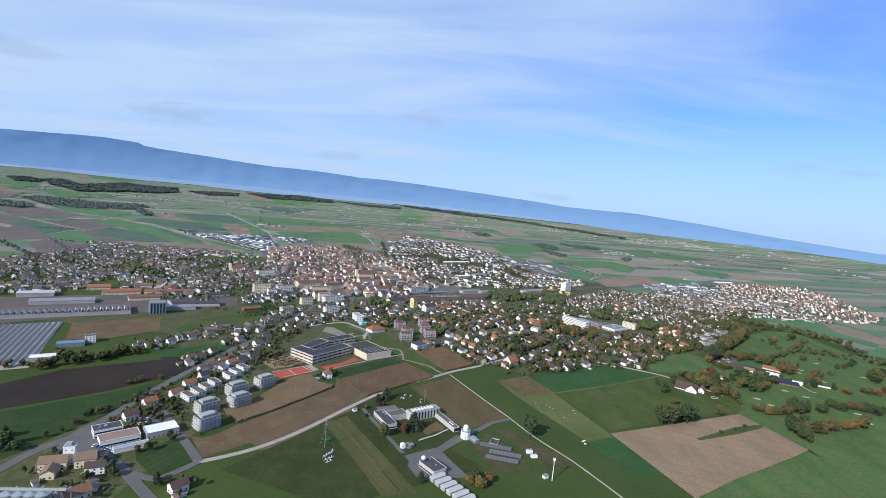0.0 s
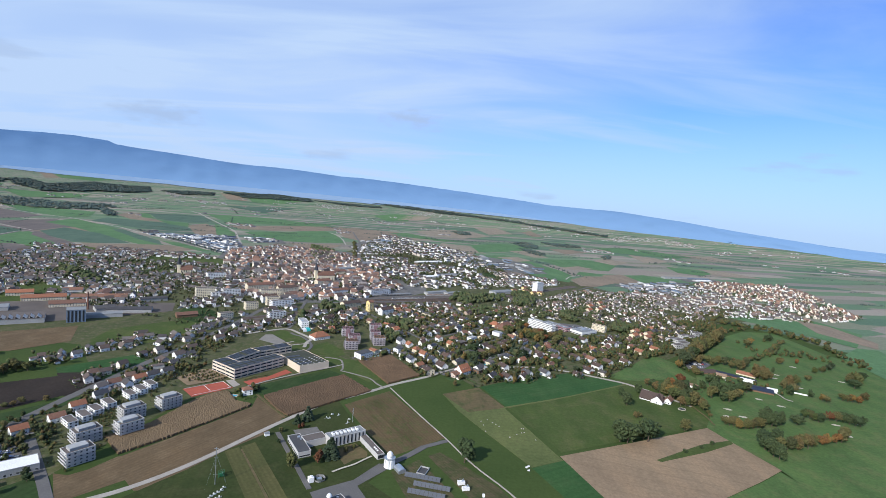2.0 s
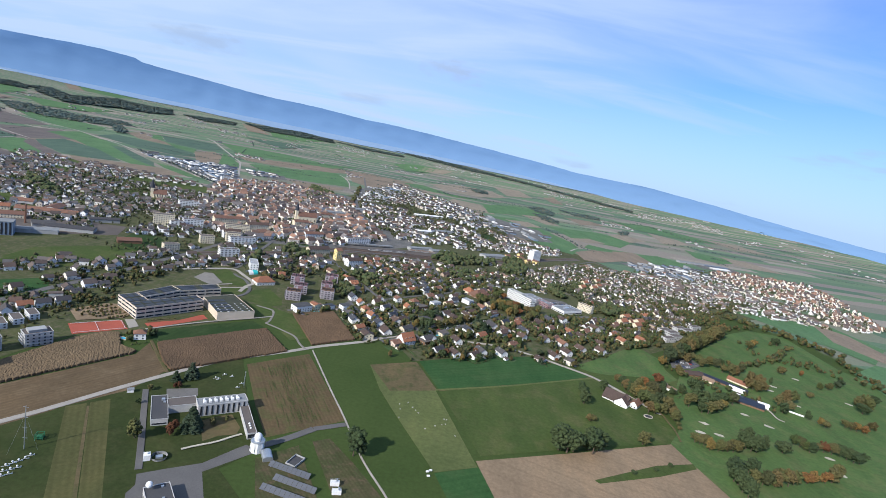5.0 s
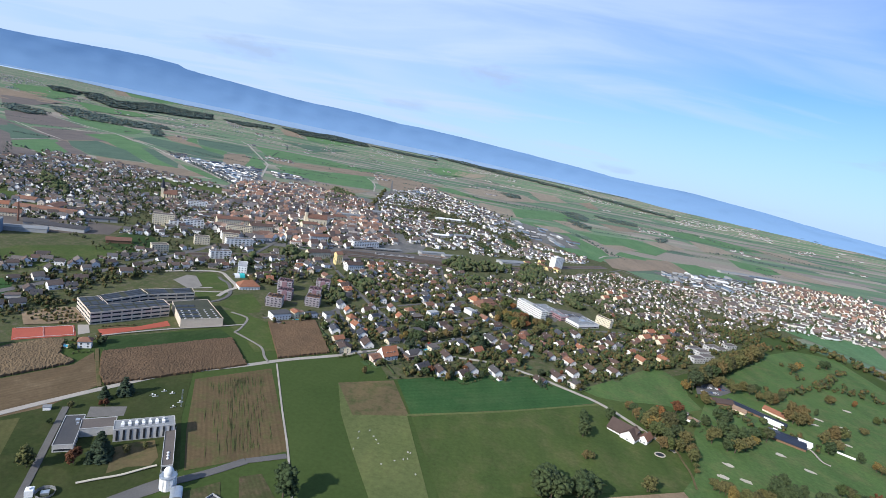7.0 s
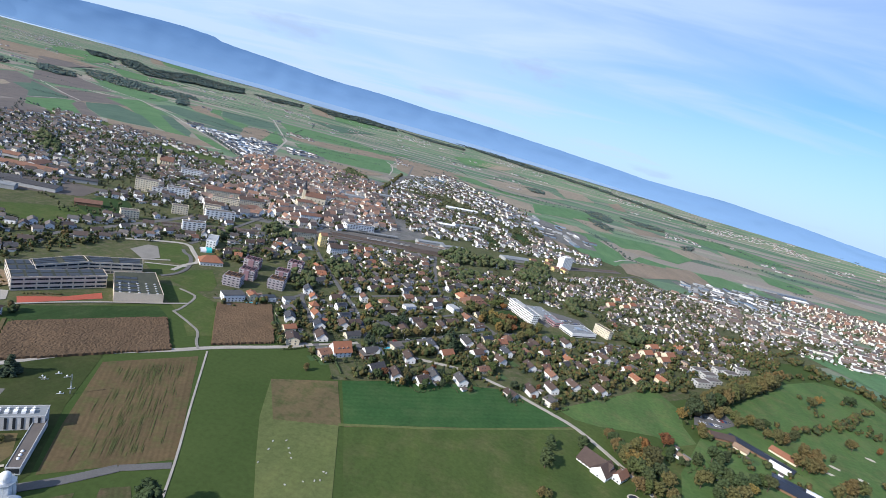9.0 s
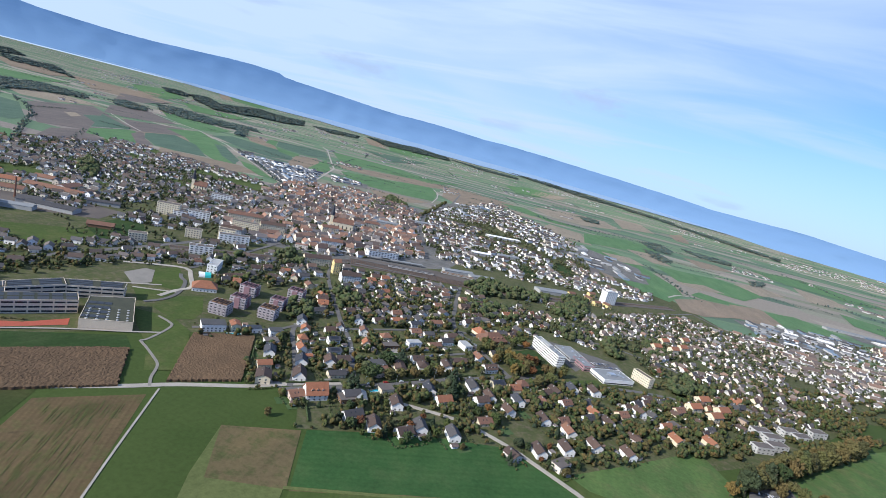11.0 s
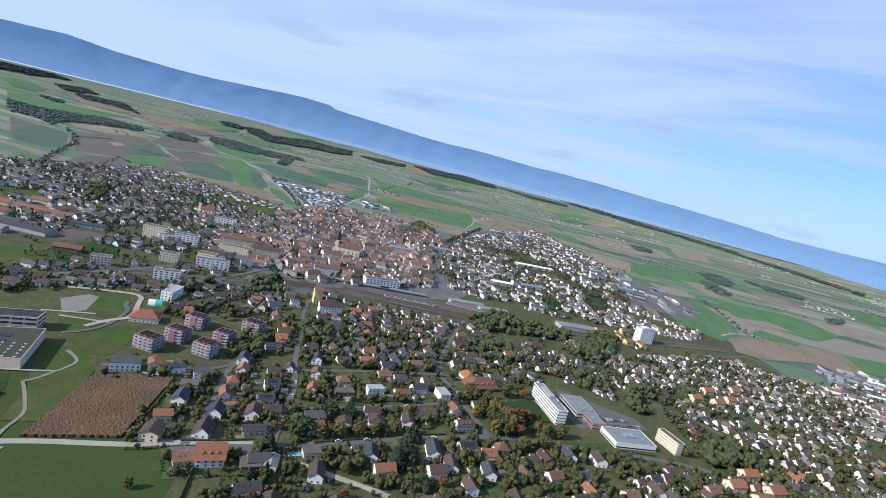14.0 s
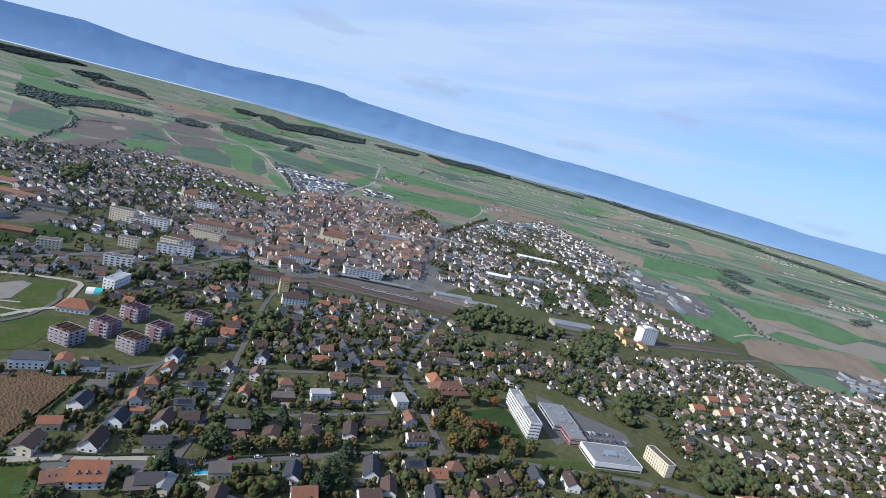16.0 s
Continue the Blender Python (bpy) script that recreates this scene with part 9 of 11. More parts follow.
# ---- trees ----
def near_trees():
    t = tree
    for p in ((155, 678), (162, 687), (171, 696), (179, 706), (188, 716)):
        t(*p, 12.5, "leaf_brown", wide=1.12, words="clipped round street tree in yellow-green leaf")
    first = [((245.8, 774.2), 16, "leaf_gold"), ((263.0, 787.2), 14, "leaf_red"), ((255.0, 777.5), 14, "leaf"), ((226.1, 801.3), 14, "leaf"), ((214.3, 816.3), 15, "leaf"), ((226.3, 786.2), 12, "leaf_gold"), ((249.1, 855.6), 13, "leaf_gold"), ((235.7, 842.9), 12, "leaf"), ((280.5, 804.6), 12, "leaf"), ((290.3, 807.3), 10, "leaf_gold"), ((224.8, 825.7), 12, "leaf_dark"), ((186.5, 835.8), 10, "leaf"), ((202.9, 879.1), 10, "leaf_gold"), ((106.6, 419.0), 22, "leaf_dark"), ((111.5, 576.0), 8, "leaf_brown"), ((294.9, 578.1), 13, "leaf_dark"), ((-22.2, 474.6), 15, "conifer"), ((-28.9, 464.8), 11, "conifer"), ((-22.7, 458.1), 6, "leaf_red"), ((-25.7, 457.7), 5, "leaf_red"), ((6.8, 416.8), 18, "conifer"), ((4.6, 419.4), 14, "conifer"), ((9.0, 414.2), 13, "conifer"), ((-0.5, 407.6), 11, "leaf_red"), ((-17.1, 398.1), 15, "leaf_brown"), ((16.5, 423.9), 7, "leaf_brown"), ((-38.0, 449.5), 6, "leaf_brown"), ((-35.4, 431.6), 5, "leaf")]
    second = [((5.4, 410.8), 7, "conifer"), ((22.1, 430.8), 5, "leaf_brown"), ((56.0, 333.4), 12, "leaf_gold"), ((53.8, 343.8), 11, "leaf"), ((62.9, 341.3), 10, "leaf_gold"), ((48.3, 335.9), 9, "leaf_gold"), ((14.6, 335.0), 10, "leaf_dark"), ((-152.4, 310.0), 9, "leaf")]
    for (x, y), h, m in first + second:
        t(x, y, h, m, "cone" if m == "conifer" else "broad", 1.45 if m == "conifer" else 1.0)
    # the hedge-row island in the bare field
    for x, y in ((299.6, 456.1), (319.1, 465.2), (334.2, 473.9)):
        t(x, y, 5, "leaf_dark", wide=1.2)
    # farm and golf course
    rng = random.Random(8)
    D, O, B, G, R = "leaf_dark", "leaf", "leaf_brown", "leaf_gold", "leaf_red"
    first = [([(290.0, 554.3)], 13, 13, (D,), 1.1), ([(248.3, 470.1), (254.3, 468.4), (259.9, 471.3), (274.6, 472.6), (279.7, 477.5), (272.6, 477.1), (252.9, 476.3)], 15, 19, (D,), 1.1), ([(289.5, 524.8), (285.7, 524.4)], 5, 6, (B,), 1.3), ([(323.2, 500.8)], 11, 11, (B,), 1.1), ([(319.1, 591.8), (342.3, 618.7), (345.4, 603.6), (343.9, 611.0), (347.7, 600.2)], 9, 12, (B, D, D), 1.0), ([(350.1, 591.1), (354.7, 588.3), (361.0, 587.9), (368.8, 596.6), (359.2, 607.9), (367.6, 608.2), (353.5, 579.4)], 12, 15, (G, B, O), 1.05), ([(390.3, 634.7)], 12, 12, (R,), 1.1), ([(351.9, 561.2), (357.8, 561.3), (365.6, 565.2), (376.9, 578.9), (373.4, 586.9), (359.5, 573.5)], 9, 12, (B, O), 1.1)]
    second = [([(373.2, 553.8), (373.6, 561.9)], 10, 11, (B,), 1.1), ([(370.5, 537.8), (372.8, 545.5)], 4, 5, (B,), 1.2), ([(404.3, 591.3), (416.8, 606.3), (413.7, 583.7), (419.9, 583.8), (432.6, 591.7), (432.4, 599.4), (447.3, 610.8), (439.7, 640.1), (428.0, 635.4), (455.9, 618.2), (462.5, 616.5), (429.1, 628.1), (428.5, 604.9)], 10, 14, (D, O, B, D), 1.0), ([(445.2, 604.2)], 9, 9, (G,), 0.9), ([(421.1, 696.5), (429.8, 706.1), (434.2, 681.8), (433.2, 672.3), (476.7, 736.2), (481.7, 729.7), (481.9, 717.1), (464.4, 721.9)], 9, 13, (G, B, B), 1.0), ([(498.2, 731.2), (503.1, 726.6), (504.4, 712.3), (512.0, 710.0), (519.7, 710.9), (532.8, 723.0), (513.4, 735.4)], 10, 13, (B, O, B), 1.0)]
    third = [([(513.0, 673.0), (516.8, 671.0), (521.5, 669.4), (531.3, 675.4), (531.7, 691.4), (543.2, 699.9), (528.2, 693.7)], 10, 13, (B,), 1.05), ([(559.6, 705.1)], 8, 8, (D,), 0.7), ([(433.8, 712.2), (445.7, 726.3), (457.7, 739.9), (470.2, 754.1), (482.7, 767.7), (495.1, 780.7), (508.0, 794.1), (522.1, 809.4), (536.1, 824.0), (550.7, 839.3), (565.9, 855.1), (581.8, 871.7), (596.2, 886.6), (432.8, 703.4), (445.4, 717.5), (457.2, 730.7), (469.5, 743.6), (482.8, 758.2), (496.2, 772.3), (509.0, 786.5), (523.0, 801.5), (536.9, 815.8), (551.3, 830.6), (567.2, 847.7), (583.9, 865.6)], 17, 20, (B, O, B), 0.75)]
    fourth = [([(518.2, 620.6), (528.2, 627.2), (550.3, 653.9), (525.6, 640.2), (541.6, 650.6)], 10, 15, (B, D, D), 1.05), ([(542.6, 616.2)], 9, 9, (D,), 0.8), ([(591.7, 681.8), (551.1, 603.2), (548.9, 606.2)], 7, 8, (G, B), 1.1), ([(630.9, 718.2), (646.6, 724.5), (667.2, 736.7), (682.9, 749.5)], 7, 9, (B, O), 1.1), ([(603.3, 747.6), (602.4, 753.2)], 9, 10, (B,), 1.0), ([(636.2, 759.1)], 7, 7, (G,), 1.0), ([(638.6, 661.8), (670.0, 694.4), (680.2, 694.8), (649.8, 681.4), (659.2, 678.3)], 11, 13, (B, B, D), 1.1), ([(579.7, 613.1), (583.3, 609.9), (588.0, 608.3), (594.7, 607.4), (613.0, 620.0)], 8, 10, (G, O, B), 1.1), ([(375.6, 521.0), (378.8, 518.7), (382.0, 517.6)], 8, 9, (B,), 1.1)]
    fifth = [([(384.0, 512.1)], 10, 10, (G,), 1.0), ([(391.6, 512.9), (396.3, 514.0), (400.8, 515.0), (406.1, 515.9), (412.0, 518.9)], 9, 10, (B, O, B), 1.0), ([(421.9, 531.7), (423.2, 526.6), (425.3, 522.7), (430.2, 523.4), (440.0, 529.4), (428.9, 539.2)], 11, 14, (D,), 1.0), ([(458.5, 531.4)], 11, 11, (D,), 1.2), ([(482.3, 551.1), (485.9, 548.6), (488.0, 544.9), (490.5, 542.2)], 8, 10, (O, D), 1.1), ([(503.2, 548.8), (507.6, 547.6), (513.4, 545.9)], 8, 10, (B, R), 1.1), ([(520.5, 545.5), (523.4, 540.9), (527.1, 537.5), (532.2, 537.3)], 10, 12, (D,), 1.1), ([(383.9, 478.1), (382.4, 467.8), (401.2, 486.6), (381.2, 471.3), (380.7, 459.4), (381.2, 453.2)], 12, 14, (D,), 1.05)]
    sixth = [([(395.4, 471.4), (404.4, 473.6), (411.3, 475.9), (420.5, 479.8), (427.4, 478.4), (434.4, 482.0), (414.6, 474.2)], 10, 12, (O, B), 1.0), ([(448.9, 488.1), (456.2, 490.8), (467.5, 492.9)], 9, 10, (G,), 1.0), ([(475.0, 496.1), (482.5, 501.7)], 11, 12, (B,), 1.1), ([(613.6, 840.7), (627.7, 853.2)], 12, 13, (G, O), 1.0), ([(688.9, 889.3), (684.4, 892.9)], 10, 11, (D,), 1.1)]
    for pts, hmin, hmax, kinds, wide in first + second + third + fourth + fifth + sixth:
        for x, y in pts:
            t(x, y, 1.38 * rng.uniform(hmin, hmax), rng.choice(kinds), wide=wide * rng.uniform(0.92, 1.12))


near_trees()


def villa_trees_apart():
    """Tall conifers and coloured trees that stand out among the villas."""
    first = [((141, 643), 17, "conifer", 1.2), ((207, 684), 19, "conifer", 1.4), ((201, 687), 16, "conifer", 1.3), ((211, 690), 15, "leaf_dark", 1.0), ((201, 715), 17, "conifer", 1.3), ((141, 756), 16, "conifer", 1.4), ((146, 702), 15, "leaf_dark", 1.1), ((139, 704), 13, "leaf_dark", 1.0), ((151, 716), 16, "conifer", 1.3), ((153, 702), 12, "leaf_dark", 1.0), ((117, 691), 9, "leaf_gold", 0.8), ((130, 671), 10, "leaf_gold", 0.8), ((139, 679), 11, "leaf_dark", 1.1), ((136, 671), 10, "leaf_dark", 1.1), ((133, 686), 12, "leaf_dark", 1.1), ((127, 664), 9, "leaf_gold", 0.8), ((237, 802), 19, "leaf_gold", 0.9), ((249, 794), 19, "leaf_brown", 0.9), ((257, 805), 18, "leaf_red", 0.9), ((243, 797), 18, "leaf_gold", 0.8), ((252, 788), 17, "leaf_red", 0.8)]
    second = [((226, 815), 16, "leaf_brown", 0.8), ((219, 808), 17, "leaf_brown", 0.7), ((213, 802), 15, "leaf_brown", 0.7), ((207, 796), 14, "leaf", 0.8), ((264, 812), 15, "leaf_gold", 0.8), ((142, 668), 14, "leaf_dark", 1.2), ((145, 673), 15, "leaf_dark", 1.2), ((147, 678), 13, "leaf_dark", 1.2), ((145, 700), 15, "leaf_dark", 1.2), ((148, 705), 17, "conifer", 1.2), ((155, 706), 14, "leaf_dark", 1.2), ((156, 713), 12, "conifer", 1.2), ((199, 713), 16, "conifer", 1.2), ((205, 697), 14, "leaf_dark", 1.2), ((136, 647), 15, "conifer", 1.2), ((270, 818), 13, "leaf", 0.9)]
    for (x, y), h, m, wide in first + second:
        if is_free(x, y, 0.3, False):
            tree(x, y, h, m, "cone" if m == "conifer" else "broad", wide)


villa_trees_apart()


def school_planting():
    """Rows of small trees on the square and shrubs in the bed by the school."""
    rng = random.Random(44)
    rows = []
    for i in range(6):
        for j in range(8):
            u, v = (i + 0.5) / 6, (j + 0.5) / 8
            x, y = -163 + 40 * u + 16 * v - 2 * u * v, 549 - 14 * u + 26 * v - 8 * u * v
            if inside(x, y, [(-165, 548), (-151, 574), (-142, 578), (-120, 561), (-121, 551), (-146, 530)]):
                rows.append((x, y, rng.uniform(2.6, 3.8), rng.uniform(2.6, 3.6)))
    joined_trees("young_trees", rows, "rows of small pruned trees on the school square", "leaves", blobs=6)
    beds = [(-101.5 + 16 * k / 9 + rng.uniform(-0.6, 0.6), 554.5 + 14.5 * k / 9 + rng.uniform(-0.8, 0.8), rng.uniform(1.8, 2.8), rng.uniform(2, 3)) for k in range(10)]
    joined_trees("shrubs", beds, "yellow-green shrubs in a bed before the school", "leaf_brown", "shrubs", blobs=7)


school_planting()


def golf_belts():
    """Dense belts of trees along and across the golf course, and the close undergrowth of its avenue."""
    rng = random.Random(77)
    tall = []
    for pts, spacing, h, spread in (([(671, 1016), (692, 1004), (709, 977), (732, 968), (750, 952), (760, 927), (775, 910), (791, 878)], 6, 11, 7), ([(604, 811), (617, 795), (655, 824), (680, 824), (694, 810), (712, 805), (730, 800), (732, 787)], 8, 8, 8), ([(640, 1013), (632, 1034), (708, 1100), (752, 1116), (595, 969)], 7, 9, 6)):
        tall += line_of_trees(pts, spacing, h, rng, spread)
    joined_trees("tree_belt", tall, "dense dark belt of trees along the golf course", "leaves", blobs=9)
    joined_trees("golf_trees", [(x, y, rng.uniform(6, 9), rng.uniform(6, 9)) for x, y in [(612, 861), (631, 864), (676, 885), (692, 893), (708, 882), (533, 750), (505, 739), (529, 724)]], "loose group of trees between the fairways", "leaves", blobs=10)
    avenue = line_of_trees([(436, 710), (508, 790), (590, 876)], 4.5, 13.5, rng, 2.5)
    joined_trees("avenue_trees", avenue, "close avenue of tall trees in olive-brown autumn leaf", "avenue_leaves", blobs=9)
    joined_trees("tree_belt", line_of_trees([(432, 706), (428, 690), (436, 676), (452, 664), (462, 640)], 6, 7, rng, 4), "autumn shrubs and trees beside the car park", "leaves", blobs=8)


RG = random.Random(21)


def garden_trees():
    """Trees and bushes in the gardens: the nearest singly, the rest as one piece."""
    spots = []
    for x, y, size in LOTS:
        far = math.dist((x, y), (280, 520))
        for k in range(15 if far < 420 else 9 if far < 800 else 3):
            a, d = RG.uniform(0, 6.28), size * 0.5 + RG.uniform(1.5, 9)
            px, py = x + d * math.cos(a), y + d * math.sin(a)
            h = RG.choice((1.8, 2.4, 3.0, 3.6, 4.5, 5.5, 6.5, 8.0, 10.0) if far < 420 else (2.4, 3.0, 4.0, 5.0, 6.5, 8.0, 9.0))
            if is_free(px, py, 0.6 + 0.06 * h):
                spots.append((px, py, h, h * RG.uniform(0.7, 1.1)))
    spots.sort(key=lambda r: math.dist(r[:2], (280, 520)))
    big = [r for r in spots if r[2] >= 5][:70]
    for i, (x, y, h, w) in enumerate(big):
        m = RG.choice(("leaf", "leaf", "leaf_dark", "leaf_dark", "conifer", "leaf", "leaf_gold", "leaf_red") if i % 2 else ("leaf", "leaf_dark", "conifer"))
        tree(x, y, h * 1.15, m, "cone" if m == "conifer" else "broad")
    chosen = set(big)
    rest = [r for r in spots if r not in chosen]
    joined_trees("near_garden_bushes", [r for r in rest if math.dist(r[:2], (280, 520)) < 420], "garden trees and bushes in green and autumn colours", blobs=7)
    joined_trees("garden_bushes", [r for r in rest if 420 <= math.dist(r[:2], (280, 520)) < 800], "many garden trees and bushes in green and autumn colours", "town_leaves", blobs=2, far=True)
    joined_trees("town_trees", [r for r in rest if math.dist(r[:2], (280, 520)) >= 800], "many trees between the houses further off", "town_leaves", blobs=2, far=True)


garden_trees()


def scatter(poly, spacing, h, rng):
    xs, ys = [p[0] for p in poly], [p[1] for p in poly]
    rows = []
    n = int((max(xs) - min(xs)) * (max(ys) - min(ys)) / spacing ** 2)
    for _ in range(n):
        x, y = rng.uniform(min(xs), max(xs)), rng.uniform(min(ys), max(ys))
        if inside(x, y, poly):
            hh = rng.uniform(0.7, 1.2) * h
            rows.append((x, y, hh, hh * rng.uniform(0.8, 1.1)))
    return rows


def line_of_trees(pts, spacing, h, rng, spread=3.0):
    rows = []
    for a, b in zip(pts, pts[1:]):
        n = max(1, int(math.dist(a, b) / spacing))
        for i in range(n):
            k = (i + rng.random()) / n
            hh = rng.uniform(0.6, 1.2) * h
            rows.append((a[0] + (b[0] - a[0]) * k + rng.uniform(-spread, spread), a[1] + (b[1] - a[1]) * k + rng.uniform(-spread, spread), hh, hh * rng.uniform(0.8, 1.1)))
    return rows


golf_belts()


EAST = [(213.5, 1029.7), (236.3, 1093.1), (333.7, 1099.2), (471.0, 1283.6), (568.9, 1280.5), (650.3, 1261.0), (555.7, 976.3), (411.2, 855.5), (384.9, 930.3), (344.3, 963.4), (283.4, 938.1), (241.3, 936.5)]
SOUTH = [(245.0, 769.2), (281.3, 795.1), (335.7, 824.5), (411.2, 855.5)] + [(412.3, 727.5), (364.3, 693.4), (301.8, 638.6), (250.8, 634.4), (214.9, 615.2), (169.5, 595.8), (127.4, 582.1)] + [(152.8, 645.4), (157.7, 673.8)]
NORTH_WEST = [(-477.2, 828.7), (-565.7, 939.5), (-693.8, 1158.6), (-598.2, 1254.1), (-312.3, 1233.2), (-85.0, 922.5), (-16.5, 962.5), (10.8, 849.5), (18.2, 754.5), (45.5, 711.8), (-34.6, 730.2), (-107.5, 752.5), (-161.7, 692.9)]


def thicket(poly, spacing, hmin, hmax, rng, clump=0.0):
    """Trees where there is room between the houses, closer in some gardens than in others."""
    rows = []
    xs, ys = [p[0] for p in poly], [p[1] for p in poly]
    for _ in range(int((max(xs) - min(xs)) * (max(ys) - min(ys)) / spacing ** 2)):
        x, y = rng.uniform(min(xs), max(xs)), rng.uniform(min(ys), max(ys))
        if not inside(x, y, poly) or noise.noise((x * 0.022, y * 0.022, 0.4)) < clump + rng.uniform(-0.3, 0.3):
            continue
        h = rng.uniform(hmin, hmax) * (1.25 if rng.random() < 0.12 else 1)
        if is_free(x, y, 0.22 * h * UNIT):
            rows.append((x, y, h, h * rng.uniform(0.6, 0.95)))
    return rows


def town_thickets():
    rng = random.Random(52)
    joined_trees("villa_trees", thicket(VILLAS, 8.2, 4, 10, rng, 0.0), "dark garden trees standing close between the villas", "leaves", blobs=11)
    joined_trees("villa_trees", thicket(SOUTH, 7.2, 4, 11, rng, -0.05), "dark garden trees along the southern gardens", "leaves", blobs=11)
    joined_trees("quarter_trees", thicket(EAST, 7.0, 4, 9.5, rng, -0.16), "garden trees scattered through the eastern houses", "town_leaves", blobs=4, far=True)
    joined_trees("quarter_trees", thicket(NORTH_WEST, 7.5, 5, 11, rng, -0.1) + thicket([(-828.0, 917.0), (-818.6, 1085.8), (-807.6, 1269.0), (-696.6, 1231.2), (-508.4, 903.0), (-527.7, 806.3), (-608.6, 745.6), (-638.0, 707.3)], 9, 5, 11, rng, -0.1), "garden trees scattered through the western houses", "town_leaves", blobs=2, far=True)
    joined_trees("villa_trees", thicket([(329.9, 809.4), (497.5, 996.6), (648.0, 1068.1), (650.3, 984.4), (560.5, 860.4), (440.0, 760.0), (350.6, 698.5), (309.6, 709.2)], 5.6, 5, 11, rng, -0.1), "dark garden trees near the golf course", "leaves", blobs=8)
    joined_trees("quarter_trees", thicket([(-268.6, 960.1), (-352.8, 1160.8), (-454.2, 1514.0), (-319.0, 1685.1), (-163.8, 1632.8), (-31.3, 1418.3), (40.8, 1124.0), (-30.5, 980.1), (-109.4, 946.7), (-167.0, 904.6)], 9, 6, 12, rng, 0.0), "trees in the yards of the old town", "leaves", blobs=3, far=True)
    joined_trees("villa_trees", thicket([(-237.9, 386.2), (-218.5, 455.3), (-200.8, 539.8), (-195.4, 655.9), (-176.5, 870.6), (-127.9, 844.3), (-151.8, 705.3), (-164.5, 590.5), (-174.8, 510.5), (-189.7, 447.9), (-200.5, 369.7)], 5.5, 3.5, 8, rng, -0.05), "garden trees along the main road", "leaves", blobs=8)
    joined_trees("quarter_trees", thicket([(-27.5, 1302.8), (-100.5, 1578.4), (-128.5, 2144.1), (90.6, 2247.7), (284.3, 1931.4), (340.4, 1378.1), (290.8, 1231.0), (165.2, 1177.2), (65.3, 1151.4)], 8, 6, 11, rng, -0.1), "trees between the northern flats", "town_leaves", blobs=3, far=True)
    joined_trees("quarter_trees", thicket([(691.8, 1391.0), (1032.1, 1657.2), (1200.2, 1408.7), (1143.6, 1187.7), (936.8, 1089.9), (699.8, 1085.2), (468.2, 1080.6), (401.1, 1145.1)], 11, 5, 11, rng, -0.15), "garden trees among the houses beyond the golf course", "town_leaves", blobs=2, far=True)
    joined_trees("villa_trees", thicket([(-249.9, 543.1), (-228.6, 582.3), (-233.2, 680.9), (-204.4, 701.4), (-152.9, 595.4), (-153.9, 528.0), (-179.0, 509.6), (-206.8, 488.1)], 6.5, 3.5, 8, rng, -0.1), "garden trees beside the school", "leaves", blobs=7)
    joined_trees("villa_trees", thicket([(-208.5, 398.3), (-220.1, 439.8), (-206.7, 517.0), (-184.3, 575.8), (-158.5, 555.9), (-157.7, 499.0), (-155.0, 434.5), (-152.0, 379.3), (-172.6, 373.9)], 4.2, 1.6, 4.5, rng, -0.25), "hedges and bushes between the low flats", "leaves", blobs=5)
    rows = []
    first = [([(-554.5, 977.9), (-631.9, 1072.4), (-522.8, 1007.4), (-453.5, 924.6)], 13), ([(-218.2, 1421.7), (-286.3, 1792.3), (-182.1, 1669.5), (-144.8, 1422.2)], 11), ([(-145.4, 825.2), (-114.9, 846.7), (-82.8, 800.2), (-109.0, 786.8)], 12), ([(400.6, 896.9), (429.2, 926.8), (465.4, 927.8), (456.2, 903.8), (408.3, 865.3)], 13), ([(333.7, 963.2), (355.0, 1006.9), (370.2, 957.5), (357.1, 922.2), (340.0, 924.7)], 12), ([(273.2, 1077.6), (299.5, 1158.9), (321.7, 1120.2), (300.7, 1043.6)], 13), ([(135.2, 659.7), (117.0, 683.0), (129.1, 690.1), (149.3, 673.7)], 10), ([(141.5, 712.4), (153.3, 725.2), (160.3, 714.6), (152.2, 703.6)], 9)]
    second = [([(195.2, 688.3), (198.8, 701.4), (211.5, 700.3), (214.8, 685.3), (206.0, 677.4)], 13), ([(230.8, 718.4), (237.9, 726.4), (247.9, 718.3), (240.3, 708.5)], 10), ([(11.7, 744.4), (9.9, 772.1), (35.2, 761.5), (58.3, 729.0), (48.6, 716.0)], 11), ([(53.4, 779.3), (47.9, 800.5), (76.6, 777.4), (77.1, 761.9)], 11), ([(155.6, 954.8), (188.2, 991.5), (230.9, 961.0), (230.9, 923.1), (190.1, 906.1)], 11), ([(275.6, 990.0), (320.6, 982.7), (325.5, 942.1), (290.3, 930.8)], 10), ([(393.8, 1043.8), (431.0, 1061.6), (420.6, 991.8), (395.1, 977.8)], 9)]
    for poly, h in first + second:
        rows += [r for r in scatter(poly, 7.6, h, rng) if is_free(r[0], r[1], 1.0)]
    joined_trees("tall_trees", rows, "clumps of tall dark trees among the houses", "wood_leaves", blobs=12)


town_thickets()


